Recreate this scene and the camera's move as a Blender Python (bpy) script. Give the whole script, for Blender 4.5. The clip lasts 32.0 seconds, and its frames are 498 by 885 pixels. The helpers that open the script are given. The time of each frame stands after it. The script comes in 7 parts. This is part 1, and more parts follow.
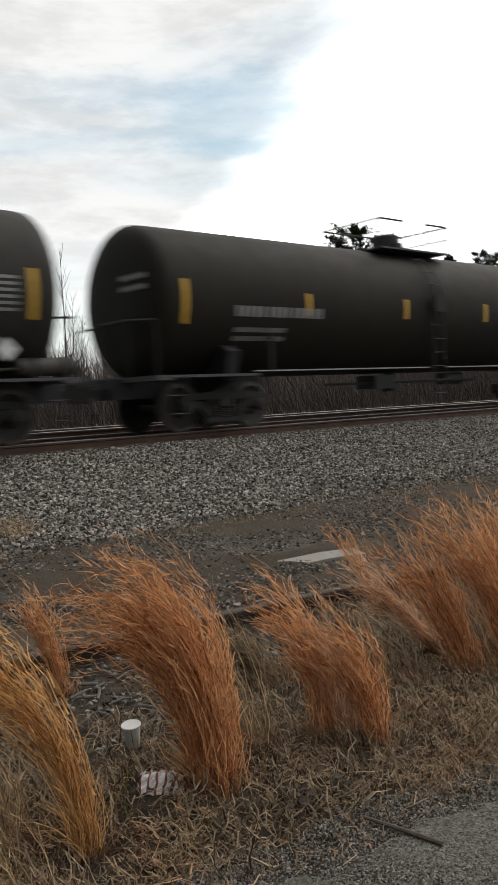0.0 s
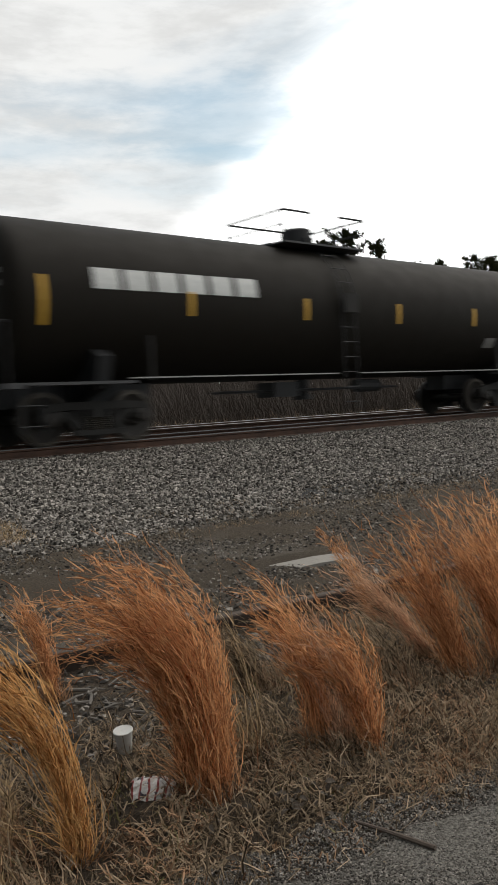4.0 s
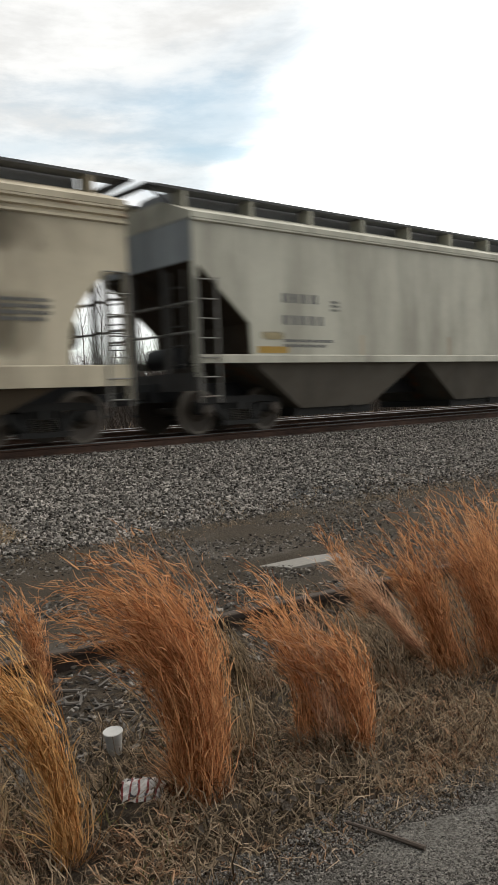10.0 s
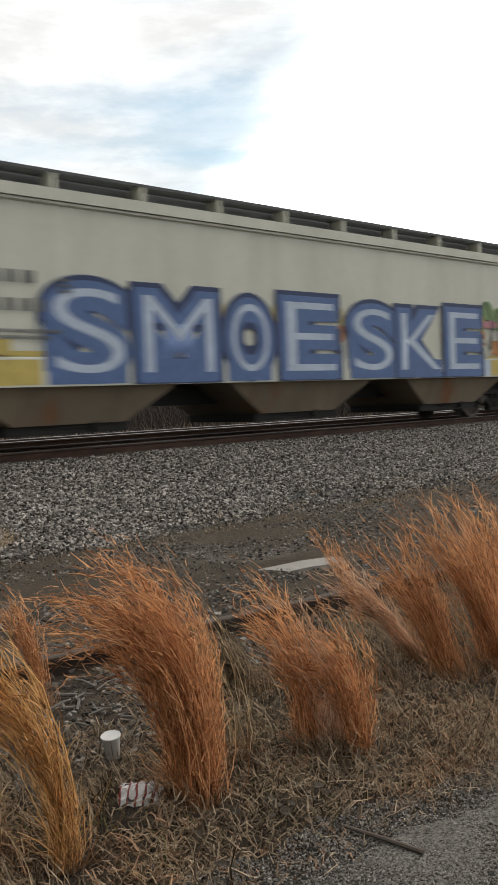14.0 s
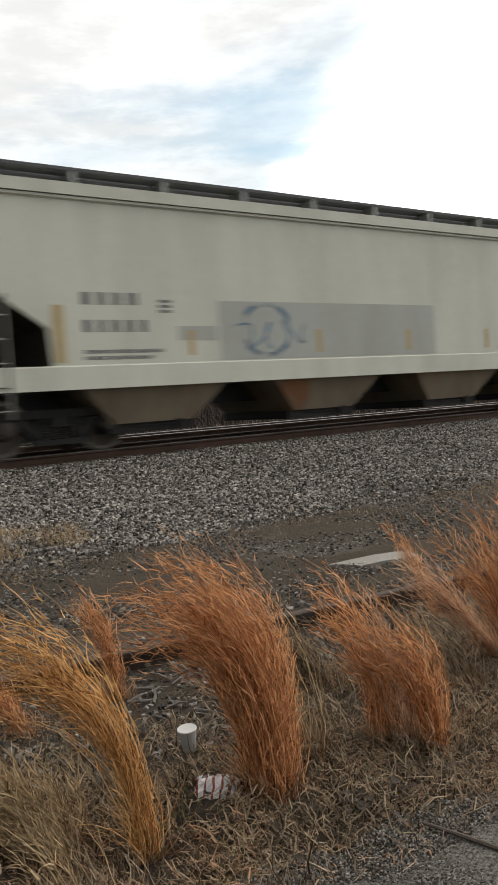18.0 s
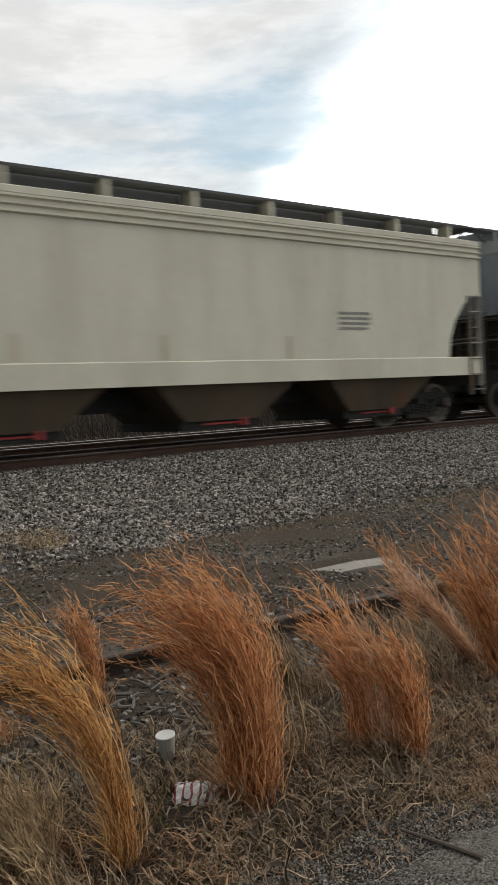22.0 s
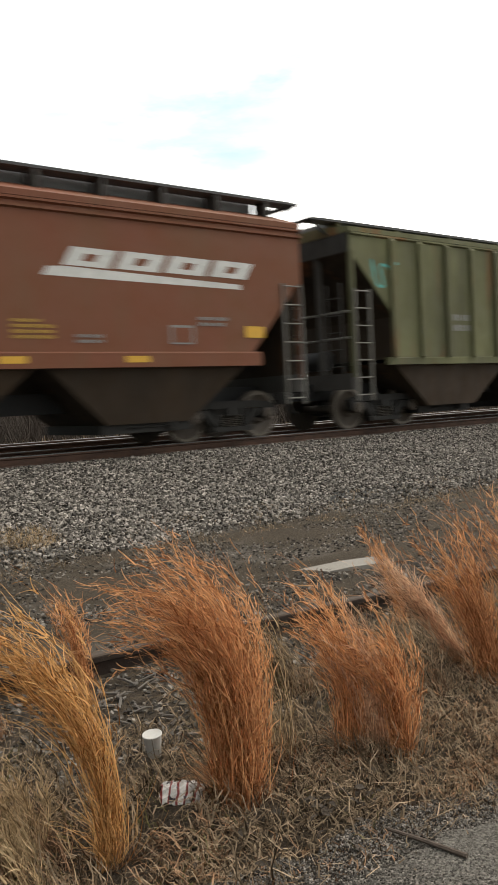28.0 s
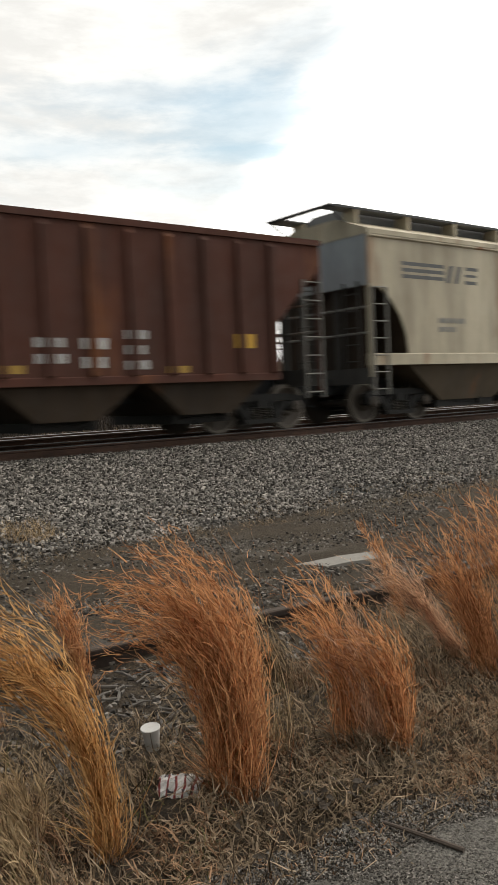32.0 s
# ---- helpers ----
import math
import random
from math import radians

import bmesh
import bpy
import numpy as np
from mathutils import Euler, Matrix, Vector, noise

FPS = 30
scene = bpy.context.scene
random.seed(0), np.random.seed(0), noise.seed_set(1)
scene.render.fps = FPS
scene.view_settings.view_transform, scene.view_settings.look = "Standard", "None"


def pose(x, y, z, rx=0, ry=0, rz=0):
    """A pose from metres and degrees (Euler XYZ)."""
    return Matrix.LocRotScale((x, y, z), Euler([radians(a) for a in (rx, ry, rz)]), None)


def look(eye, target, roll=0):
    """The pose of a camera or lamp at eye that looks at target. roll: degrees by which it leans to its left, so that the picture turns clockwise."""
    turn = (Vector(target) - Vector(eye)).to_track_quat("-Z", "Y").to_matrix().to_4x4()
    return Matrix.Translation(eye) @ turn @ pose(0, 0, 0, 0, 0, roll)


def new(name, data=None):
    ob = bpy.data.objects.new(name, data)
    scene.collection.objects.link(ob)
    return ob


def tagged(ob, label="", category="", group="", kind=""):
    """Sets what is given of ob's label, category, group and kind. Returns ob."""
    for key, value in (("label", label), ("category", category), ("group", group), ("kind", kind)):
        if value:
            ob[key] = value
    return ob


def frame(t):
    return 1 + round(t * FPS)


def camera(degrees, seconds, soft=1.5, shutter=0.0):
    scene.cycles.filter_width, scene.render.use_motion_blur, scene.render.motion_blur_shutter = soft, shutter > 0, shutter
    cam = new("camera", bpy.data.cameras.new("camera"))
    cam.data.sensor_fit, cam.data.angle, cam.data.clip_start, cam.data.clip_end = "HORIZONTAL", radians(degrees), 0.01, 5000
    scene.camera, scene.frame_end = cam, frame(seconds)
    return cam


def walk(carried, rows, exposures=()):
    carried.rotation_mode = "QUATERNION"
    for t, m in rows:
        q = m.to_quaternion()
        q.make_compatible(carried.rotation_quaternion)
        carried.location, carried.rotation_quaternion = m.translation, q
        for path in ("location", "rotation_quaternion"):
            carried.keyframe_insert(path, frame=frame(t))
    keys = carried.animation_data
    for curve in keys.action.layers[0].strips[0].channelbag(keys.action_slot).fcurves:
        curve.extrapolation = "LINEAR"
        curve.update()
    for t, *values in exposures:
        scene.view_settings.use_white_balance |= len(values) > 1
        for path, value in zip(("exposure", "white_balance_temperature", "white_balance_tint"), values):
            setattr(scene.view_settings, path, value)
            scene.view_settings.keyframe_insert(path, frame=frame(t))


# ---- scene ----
from itertools import product
from collections import defaultdict

cam = camera(34.1, 32.0, soft=1.1, shutter=0.3)
EYE = (0.0, 0.0, 1.55)
PATH = [
    (0.0, pose(*EYE, 86.51, 2.46, -39.47)),
    (0.5, pose(*EYE, 86.05, 2.54, -39.35)),
    (1.0, pose(*EYE, 85.87, 2.56, -39.53)),
    (1.5, pose(*EYE, 85.92, 2.65, -39.56)),
    (2.0, pose(*EYE, 86.12, 2.81, -39.54)),
    (2.5, pose(*EYE, 86.51, 2.85, -39.50)),
    (3.0, pose(*EYE, 86.69, 2.91, -39.54)),
    (3.5, pose(*EYE, 86.70, 2.72, -39.83)),
    (5.5, pose(*EYE, 86.94, 2.57, -40.38)),
    (6.0, pose(*EYE, 86.80, 2.63, -40.59)),
    (6.5, pose(*EYE, 86.80, 2.57, -40.69)),
    (7.0, pose(*EYE, 86.57, 2.54, -40.62)),
    (7.5, pose(*EYE, 86.45, 2.49, -40.67)),
    (8.0, pose(*EYE, 86.60, 2.51, -40.75)),
    (8.5, pose(*EYE, 86.81, 2.48, -40.88)),
    (9.0, pose(*EYE, 86.86, 2.42, -40.98)),
    (9.5, pose(*EYE, 86.81, 2.46, -40.86)),
    (10.0, pose(*EYE, 86.82, 2.42, -40.71)),
    (10.5, pose(*EYE, 86.64, 2.30, -40.75)),
    (11.0, pose(*EYE, 86.52, 2.37, -40.87)),
    (11.5, pose(*EYE, 86.74, 2.35, -40.86)),
    (12.0, pose(*EYE, 86.83, 2.36, -40.84)),
    (12.5, pose(*EYE, 86.93, 2.33, -40.96)),
    (13.0, pose(*EYE, 86.86, 2.40, -41.15)),
    (13.5, pose(*EYE, 86.92, 2.35, -41.14)),
    (14.0, pose(*EYE, 87.06, 2.42, -40.85)),
    (14.5, pose(*EYE, 87.21, 2.75, -39.18)),
    (15.0, pose(*EYE, 87.26, 3.68, -36.49)),
    (15.5, pose(*EYE, 87.22, 4.30, -35.18)),
    (17.5, pose(*EYE, 86.93, 3.86, -35.67)),
    (18.0, pose(*EYE, 86.96, 3.79, -36.02)),
    (18.5, pose(*EYE, 86.89, 3.57, -36.51)),
    (19.0, pose(*EYE, 86.81, 3.55, -36.83)),
    (19.5, pose(*EYE, 86.81, 3.50, -36.85)),
    (20.0, pose(*EYE, 86.65, 3.38, -36.75)),
    (20.5, pose(*EYE, 86.59, 3.20, -36.74)),
    (21.0, pose(*EYE, 86.91, 3.18, -36.98)),
    (21.5, pose(*EYE, 87.22, 3.17, -37.28)),
    (22.0, pose(*EYE, 87.28, 3.19, -37.30)),
    (22.5, pose(*EYE, 87.22, 3.18, -37.19)),
    (23.0, pose(*EYE, 87.20, 3.19, -37.16)),
    (23.5, pose(*EYE, 87.30, 3.25, -37.32)),
    (24.0, pose(*EYE, 87.37, 3.14, -37.59)),
    (24.5, pose(*EYE, 87.33, 3.09, -37.97)),
    (25.0, pose(*EYE, 87.17, 3.07, -38.09)),
    (25.5, pose(*EYE, 87.16, 2.98, -38.02)),
    (27.5, pose(*EYE, 87.18, 2.89, -38.01)),
    (28.0, pose(*EYE, 87.19, 2.86, -38.11)),
    (28.5, pose(*EYE, 87.15, 2.74, -38.30)),
    (29.0, pose(*EYE, 87.15, 2.77, -38.49)),
    (29.5, pose(*EYE, 87.15, 2.77, -38.55)),
    (30.0, pose(*EYE, 86.96, 2.73, -38.47)),
    (30.5, pose(*EYE, 86.98, 2.75, -38.34)),
    (31.0, pose(*EYE, 86.98, 2.61, -38.30)),
    (31.5, pose(*EYE, 86.85, 2.63, -38.39)),
    (32.0, pose(*EYE, 86.80, 2.60, -38.14)),
]
EXPOSURES = [
    (0.0, -0.02, 6600, 10), (1.0, 0.12, 6650, 10), (2.0, 0.12, 6650, 10), (3.0, -0.10, 6600, 10), (6.0, -0.04, 6620, 10), (9.0, -0.01, 6620, 10), (10.0, 0.08, 6650, 10), (11.0, 0.20, 6700, 10),
    (12.0, 0.45, 6850, 10), (13.5, 0.22, 6700, 10), (14.0, 0.16, 6600, 10), (14.6, -0.02, 6550, 10), (15.1, 0.20, 6650, 10), (15.5, 0.28, 6650, 10), (18.0, 0.18, 6630, 10), (20.0, 0.20, 6670, 10), (21.0, 0.16, 6650, 10), (22.0, -0.06, 6600, 10), (23.0, 0.03, 6600, 10),
    (24.0, 0.02, 6650, 10), (25.0, 0.28, 6750, 10), (25.5, 0.05, 6650, 10), (27.5, 0.48, 6950, 10), (28.5, 0.52, 6950, 10), (29.5, 0.42, 6950, 10), (31.0, 0.30, 6850, 10), (31.5, 0.22, 6850, 10), (32.0, 0.16, 6850, 10),
]
walk(cam, PATH, EXPOSURES)

# ---- plan, metres: the track runs along x, the train rolls towards -x ----
RAIL = 0.86            # height of the rail heads
YC = 13.555            # centre of the near track
YC2 = YC + 4.3         # centre of the second track
SPEED = (23.714, -0.11964, 0.0016064)


def travel(t):
    """How far the train has rolled after t seconds."""
    return SPEED[0] * t + SPEED[1] * t * t + SPEED[2] * t ** 3


# ---- sky and sun ----
SUN_AZ, SUN_EL = radians(-8), radians(48)      # from +x towards +y; above the horizon
SUN_DIR = Vector((math.cos(SUN_AZ) * math.cos(SUN_EL), math.sin(SUN_AZ) * math.cos(SUN_EL), math.sin(SUN_EL)))

world = bpy.data.worlds.new("overcast_sky")
scene.world = world
world.use_nodes = True
wt = world.node_tree
wt.nodes.clear()


def wnode(kind, **inputs):
    n = wt.nodes.new(kind)
    for key, value in inputs.items():
        n.inputs[key].default_value = value
    return n


def wmath(op, a, b=None, clamp=False):
    n = wt.nodes.new("ShaderNodeMath")
    n.operation, n.use_clamp = op, clamp
    for i, v in enumerate((a, b)):
        if v is None:
            continue
        if isinstance(v, (int, float)):
            n.inputs[i].default_value = v
        else:
            wt.links.new(v, n.inputs[i])
    return n.outputs[0]


def wrange(value, a, b, c, d, smooth=True):
    n = wt.nodes.new("ShaderNodeMapRange")
    n.interpolation_type = "SMOOTHSTEP" if smooth else "LINEAR"
    for key, v in (("From Min", a), ("From Max", b), ("To Min", c), ("To Max", d)):
        n.inputs[key].default_value = v
    wt.links.new(value, n.inputs["Value"])
    return n.outputs["Result"]


def wvec(op, a, b):
    n = wt.nodes.new("ShaderNodeVectorMath")
    n.operation = op
    for i, v in enumerate((a, b)):
        if isinstance(v, (tuple, Vector)):
            n.inputs[i].default_value = v
        else:
            wt.links.new(v, n.inputs[i])
    return n


wl = wt.links.new
w_out = wnode("ShaderNodeOutputWorld")
w_sky = wnode("ShaderNodeTexSky")
w_sky.sky_type, w_sky.sun_disc = "NISHITA", False
w_sky.sun_elevation, w_sky.sun_rotation = SUN_EL, radians(90) - SUN_AZ
w_blue = wnode("ShaderNodeBackground", Strength=0.15)
w_cloud = wnode("ShaderNodeBackground", Strength=1.0)
w_mix = wnode("ShaderNodeMixShader")
way = wnode("ShaderNodeTexCoord").outputs["Generated"]
w_map = wnode("ShaderNodeMapping", Location=(0.6, 0.2, 0.0), Scale=(1.5, 1.5, 5.5))
wl(way, w_map.inputs["Vector"])
w_soft = wnode("ShaderNodeTexNoise", Scale=1.6, Detail=7.0, Roughness=0.55, Distortion=0.4)
w_fine = wnode("ShaderNodeTexNoise", Scale=5.0, Detail=6.0, Roughness=0.6)
wl(w_map.outputs["Vector"], w_soft.inputs["Vector"])
wl(w_map.outputs["Vector"], w_fine.inputs["Vector"])
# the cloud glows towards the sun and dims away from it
toward = wvec("DOT_PRODUCT", way, SUN_DIR).outputs["Value"]
bank = wvec("DOT_PRODUCT", way, Vector((0.952, 0.289, -0.101))).outputs["Value"]
warped = wmath("ADD", bank, wmath("MULTIPLY", wmath("SUBTRACT", w_soft.outputs["Fac"], 0.5), 0.10))
glow = wrange(warped, 0.750, 0.800, 0.0, 1.0)
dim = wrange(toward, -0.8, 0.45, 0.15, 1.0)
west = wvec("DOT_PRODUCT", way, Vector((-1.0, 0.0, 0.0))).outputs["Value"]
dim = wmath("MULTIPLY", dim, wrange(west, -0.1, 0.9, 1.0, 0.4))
# thin places where blue shows, and the open sky beyond the veil
veil = wrange(w_soft.outputs["Fac"], 0.40, 0.62, 0.70, 1.0)
for centre, wide, high in (((0.600, 0.730, 0.327), 0.10, 0.045), ((0.414, 0.863, 0.289), 0.12, 0.016), ((0.585, 0.757, 0.283), 0.08, 0.010), ((0.515, 0.785, 0.345), 0.13, 0.022)):
    off = wvec("SUBTRACT", way, Vector(centre)).outputs["Vector"]
    off = wvec("MULTIPLY", off, Vector((1 / wide, 1 / wide, 1 / high))).outputs["Vector"]
    far = wt.nodes.new("ShaderNodeVectorMath")
    far.operation = "LENGTH"
    wl(off, far.inputs[0])
    far = wmath("ADD", far.outputs["Value"], wmath("MULTIPLY", wmath("SUBTRACT", w_fine.outputs["Fac"], 0.5), 2.6))
    veil = wmath("MULTIPLY", veil, wrange(far, 0.3, 1.5, 0.72, 1.0))
veil = wmath("MAXIMUM", veil, glow)
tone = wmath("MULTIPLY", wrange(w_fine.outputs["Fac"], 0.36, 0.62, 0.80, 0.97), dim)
rise = wt.nodes.new("ShaderNodeSeparateXYZ")
wl(way, rise.inputs[0])
# an overcast vault is brighter overhead than near the horizon
tone = wmath("MULTIPLY", tone, wrange(rise.outputs["Z"], 0.42, 0.95, 1.0, 1.8))
tone = wmath("ADD", tone, wrange(rise.outputs["Z"], 0.10, 0.26, 0.16, 0.0))
tone = wmath("ADD", tone, wmath("MULTIPLY", glow, 0.9))
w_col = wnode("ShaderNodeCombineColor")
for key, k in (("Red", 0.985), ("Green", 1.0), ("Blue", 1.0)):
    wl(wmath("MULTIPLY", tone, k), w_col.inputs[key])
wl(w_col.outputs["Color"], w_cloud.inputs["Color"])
w_tint = wnode("ShaderNodeMix")
w_tint.data_type, w_tint.blend_type = "RGBA", "MULTIPLY"
w_tint.inputs["Factor"].default_value, w_tint.inputs["B"].default_value = 1.0, (0.95, 1.12, 0.98, 1)
wl(w_sky.outputs["Color"], w_tint.inputs["A"])
wl(w_tint.outputs["Result"], w_blue.inputs["Color"])
wl(veil, w_mix.inputs["Fac"])
wl(w_blue.outputs["Background"], w_mix.inputs[1])
wl(w_cloud.outputs["Background"], w_mix.inputs[2])
wl(w_mix.outputs["Shader"], w_out.inputs["Surface"])

sun = new("sun", bpy.data.lights.new("sun", "SUN"))
sun.data.energy, sun.data.angle, sun.data.color = 1.35, radians(50), (1.0, 0.93, 0.84)
sun.matrix_world = look(SUN_DIR * 60, (0, 0, 0))

# ---- materials ----
class Nodes:
    """A small helper to write one material's nodes."""

    def __init__(self, name):
        self.mat = bpy.data.materials.new(name)
        self.mat.use_nodes = True
        self.tree = self.mat.node_tree
        self.tree.nodes.clear()
        self.out = self.add("ShaderNodeOutputMaterial")

    def add(self, kind, **inputs):
        n = self.tree.nodes.new(kind)
        for key, value in inputs.items():
            n.inputs[key.replace("_", " ")].default_value = value
        return n

    def link(self, a, b):
        self.tree.links.new(a, b)

    def coords(self, scale=(1, 1, 1), vary=True, which="Object"):
        co, mp = self.add("ShaderNodeTexCoord"), self.add("ShaderNodeMapping", Scale=scale)
        self.link(co.outputs[which], mp.inputs["Vector"])
        if vary:
            info, mul = self.add("ShaderNodeObjectInfo"), self.add("ShaderNodeMath")
            mul.operation, mul.inputs[1].default_value = "MULTIPLY", 57.0
            self.link(info.outputs["Random"], mul.inputs[0])
            self.link(mul.outputs[0], mp.inputs["Location"])
        return mp.outputs["Vector"]

    def noise(self, vector, scale, detail=5.0, rough=0.55, lo=0.4, hi=0.65):
        n = self.add("ShaderNodeTexNoise", Scale=scale, Detail=detail, Roughness=rough)
        self.link(vector, n.inputs["Vector"])
        r = self.add("ShaderNodeMapRange")
        r.inputs["From Min"].default_value, r.inputs["From Max"].default_value = lo, hi
        self.link(n.outputs["Fac"], r.inputs["Value"])
        return r.outputs["Result"]

    def times(self, a, k):
        m = self.add("ShaderNodeMath")
        m.operation = "MULTIPLY"
        self.link(a, m.inputs[0])
        if isinstance(k, (int, float)):
            m.inputs[1].default_value = k
        else:
            self.link(k, m.inputs[1])
        return m.outputs[0]

    def mix(self, fac, a, b):
        m = self.add("ShaderNodeMix")
        m.data_type = "RGBA"
        if isinstance(fac, (int, float)):
            m.inputs["Factor"].default_value = fac
        else:
            self.link(fac, m.inputs["Factor"])
        for key, v in (("A", a), ("B", b)):
            if isinstance(v, tuple):
                m.inputs[key].default_value = (*v[:3], 1)
            else:
                self.link(v, m.inputs[key])
        return m.outputs["Result"]

    def finish(self, color, rough=0.6, metal=0.0, bump=None, strength=0.3, distance=0.01, spec=0.4, cover=None):
        b = self.add("ShaderNodeBsdfPrincipled", Metallic=metal)
        b.inputs["Specular IOR Level"].default_value = spec
        if isinstance(color, tuple):
            b.inputs["Base Color"].default_value = (*color[:3], 1)
        else:
            self.link(color, b.inputs["Base Color"])
        if isinstance(rough, (int, float)):
            b.inputs["Roughness"].default_value = rough
        else:
            self.link(rough, b.inputs["Roughness"])
        if bump is not None:
            bp = self.add("ShaderNodeBump", Strength=strength, Distance=distance)
            self.link(bump, bp.inputs["Height"])
            self.link(bp.outputs["Normal"], b.inputs["Normal"])
        shade = b.outputs["BSDF"]
        if cover is not None:
            clear, both = self.add("ShaderNodeBsdfTransparent"), self.add("ShaderNodeMixShader")
            self.link(cover, both.inputs["Fac"]), self.link(clear.outputs[0], both.inputs[1]), self.link(shade, both.inputs[2])
            shade = both.outputs[0]
        self.link(shade, self.out.inputs["Surface"])
        return self.mat


PAINTS = {}


def paint(color, dirt=0.5, rust=0.0, rough=0.6, streak=True, dirt_color=(0.10, 0.085, 0.07), name="weathered_paint", spec=0.25, dents=0.25):
    """Old rail-car paint with soot, vertical streaks and, where asked, rust."""
    key = (color, dirt, rust, rough, streak, dirt_color)
    if key not in PAINTS:
        n = Nodes(name)
        v = n.coords((0.9, 0.9, 0.16 if streak else 0.9))
        w = n.coords((1, 1, 1))
        c = n.mix(n.times(n.noise(w, 7, 6, 0.6, 0.3, 0.8), 0.22), color, tuple(x * 0.62 for x in color))
        c = n.mix(n.times(n.noise(v, 1.5, 7, 0.6, 0.42, 0.72), dirt), c, dirt_color)
        c = n.mix(n.times(n.noise(w, 0.45, 4, 0.5, 0.45, 0.75), dirt * 0.6), c, dirt_color)
        if rust:
            c = n.mix(n.times(n.noise(v, 1.1, 8, 0.65, 0.62 - 0.25 * rust, 0.74 - 0.2 * rust), 0.85), c, (0.21, 0.075, 0.025))
        sway = 0.3 if dents < 0.1 else 1.0
        r = n.mix(n.noise(w, 3, 4, 0.5, 0.3, 0.7), (rough - 0.1 * sway,) * 3, (min(1, rough + 0.2 * sway),) * 3)
        PAINTS[key] = n.finish(c, r, 0.0, n.noise(w, 1.6, 6, 0.6, 0.2, 0.9), dents, 0.02, spec)
    return PAINTS[key]


def plain(name, color, rough=0.6, metal=0.0, grain=12.0, amount=0.35, bump=0.15):
    n = Nodes(name)
    w = n.coords()
    c = n.mix(n.times(n.noise(w, grain, 6, 0.6, 0.3, 0.75), amount), color, tuple(x * 0.45 for x in color))
    c = n.mix(n.times(n.noise(w, grain * 0.12, 4, 0.5, 0.4, 0.7), amount * 0.7), c, tuple(x * 0.6 + 0.02 for x in color))
    return n.finish(c, rough, metal, n.noise(w, grain * 2, 5, 0.6, 0.2, 0.8), bump, 0.01)


def stain(name, color, strength=0.85, grain=2.5, ragged=1.7, streaky=True, rough=0.75):
    """A patch of rust, soot or sprayed paint whose ragged edge fades into what lies under it."""
    n = Nodes(name)
    w = n.coords((1, 1, 0.35 if streaky else 1.0))
    sep = n.add("ShaderNodeSeparateXYZ")
    n.link(n.add("ShaderNodeTexCoord").outputs["Generated"], sep.inputs[0])

    def inside(v):
        a, b, p, q = (n.add("ShaderNodeMath") for _ in range(4))
        a.operation, a.inputs[1].default_value = "SUBTRACT", 0.5
        b.operation, b.inputs[1].default_value = "ABSOLUTE", 0.0
        p.operation, p.inputs[1].default_value = "POWER", 4.0
        q.operation, q.inputs[0].default_value = "SUBTRACT", 1.0
        n.link(v, a.inputs[0]), n.link(a.outputs[0], b.inputs[0])
        n.link(n.times(b.outputs[0], 2.0), p.inputs[0]), n.link(p.outputs[0], q.inputs[1])
        return q.outputs[0]

    body = n.times(inside(sep.outputs["X"]), inside(sep.outputs["Z"]))
    add = n.add("ShaderNodeMath")
    add.operation = "ADD"
    n.link(body, add.inputs[0]), n.link(n.times(n.noise(w, grain, 7, 0.65, 0.3, 1.3), ragged), add.inputs[1])
    r = n.add("ShaderNodeMapRange")
    r.interpolation_type = "SMOOTHSTEP"
    for key, v in (("From Min", 0.70), ("From Max", 1.50), ("To Min", 0.0), ("To Max", strength)):
        r.inputs[key].default_value = v
    n.link(add.outputs[0], r.inputs["Value"])
    c = n.mix(n.noise(w, grain * 3, 6, 0.6, 0.3, 0.7), color, tuple(x * 0.6 for x in color))
    return n.finish(c, rough, 0.0, None, spec=0.2, cover=r.outputs["Result"])


M_IRON = plain("sooty_cast_iron", (0.013, 0.0115, 0.010), 0.8)
M_WHEEL = plain("worn_wheel_steel", (0.021, 0.017, 0.014), 0.65, 0.2)
M_TREAD = plain("rubbed_spring_steel", (0.065, 0.055, 0.045), 0.6, 0.3)
M_BLACK = plain("black_equipment_paint", (0.011, 0.011, 0.012), 0.65)
M_GREASE = plain("greasy_brown_fittings", (0.050, 0.043, 0.033), 0.6)
M_GALV = plain("galvanised_steel", (0.30, 0.30, 0.29), 0.55, 0.3)
M_GRATE = plain("dark_walkway_grating", (0.06, 0.06, 0.062), 0.7)
M_WALK = plain("grey_walkway_steel", (0.17, 0.175, 0.18), 0.6, 0, 6, 0.5)
M_YELLOW = plain("reflective_yellow_tape", (0.62, 0.35, 0.035), 0.5, 0, 20, 0.4)
M_CREAMTAPE = plain("faded_reflective_tape", (0.50, 0.42, 0.20), 0.5, 0, 20, 0.5)
M_WHITE = plain("white_stencil_paint", (0.62, 0.62, 0.60), 0.6, 0, 9, 0.55)
M_GREYTEXT = plain("faded_white_stencil_paint", (0.23, 0.225, 0.215), 0.6, 0, 9, 0.55)
M_DARKTEXT = plain("dark_stencil_paint", (0.11, 0.11, 0.11), 0.6, 0, 9, 0.4)
M_OCHRE = plain("ochre_stencil_paint", (0.42, 0.25, 0.04), 0.6, 0, 9, 0.5)
M_RED = plain("red_gate_paint", (0.36, 0.05, 0.045), 0.6)
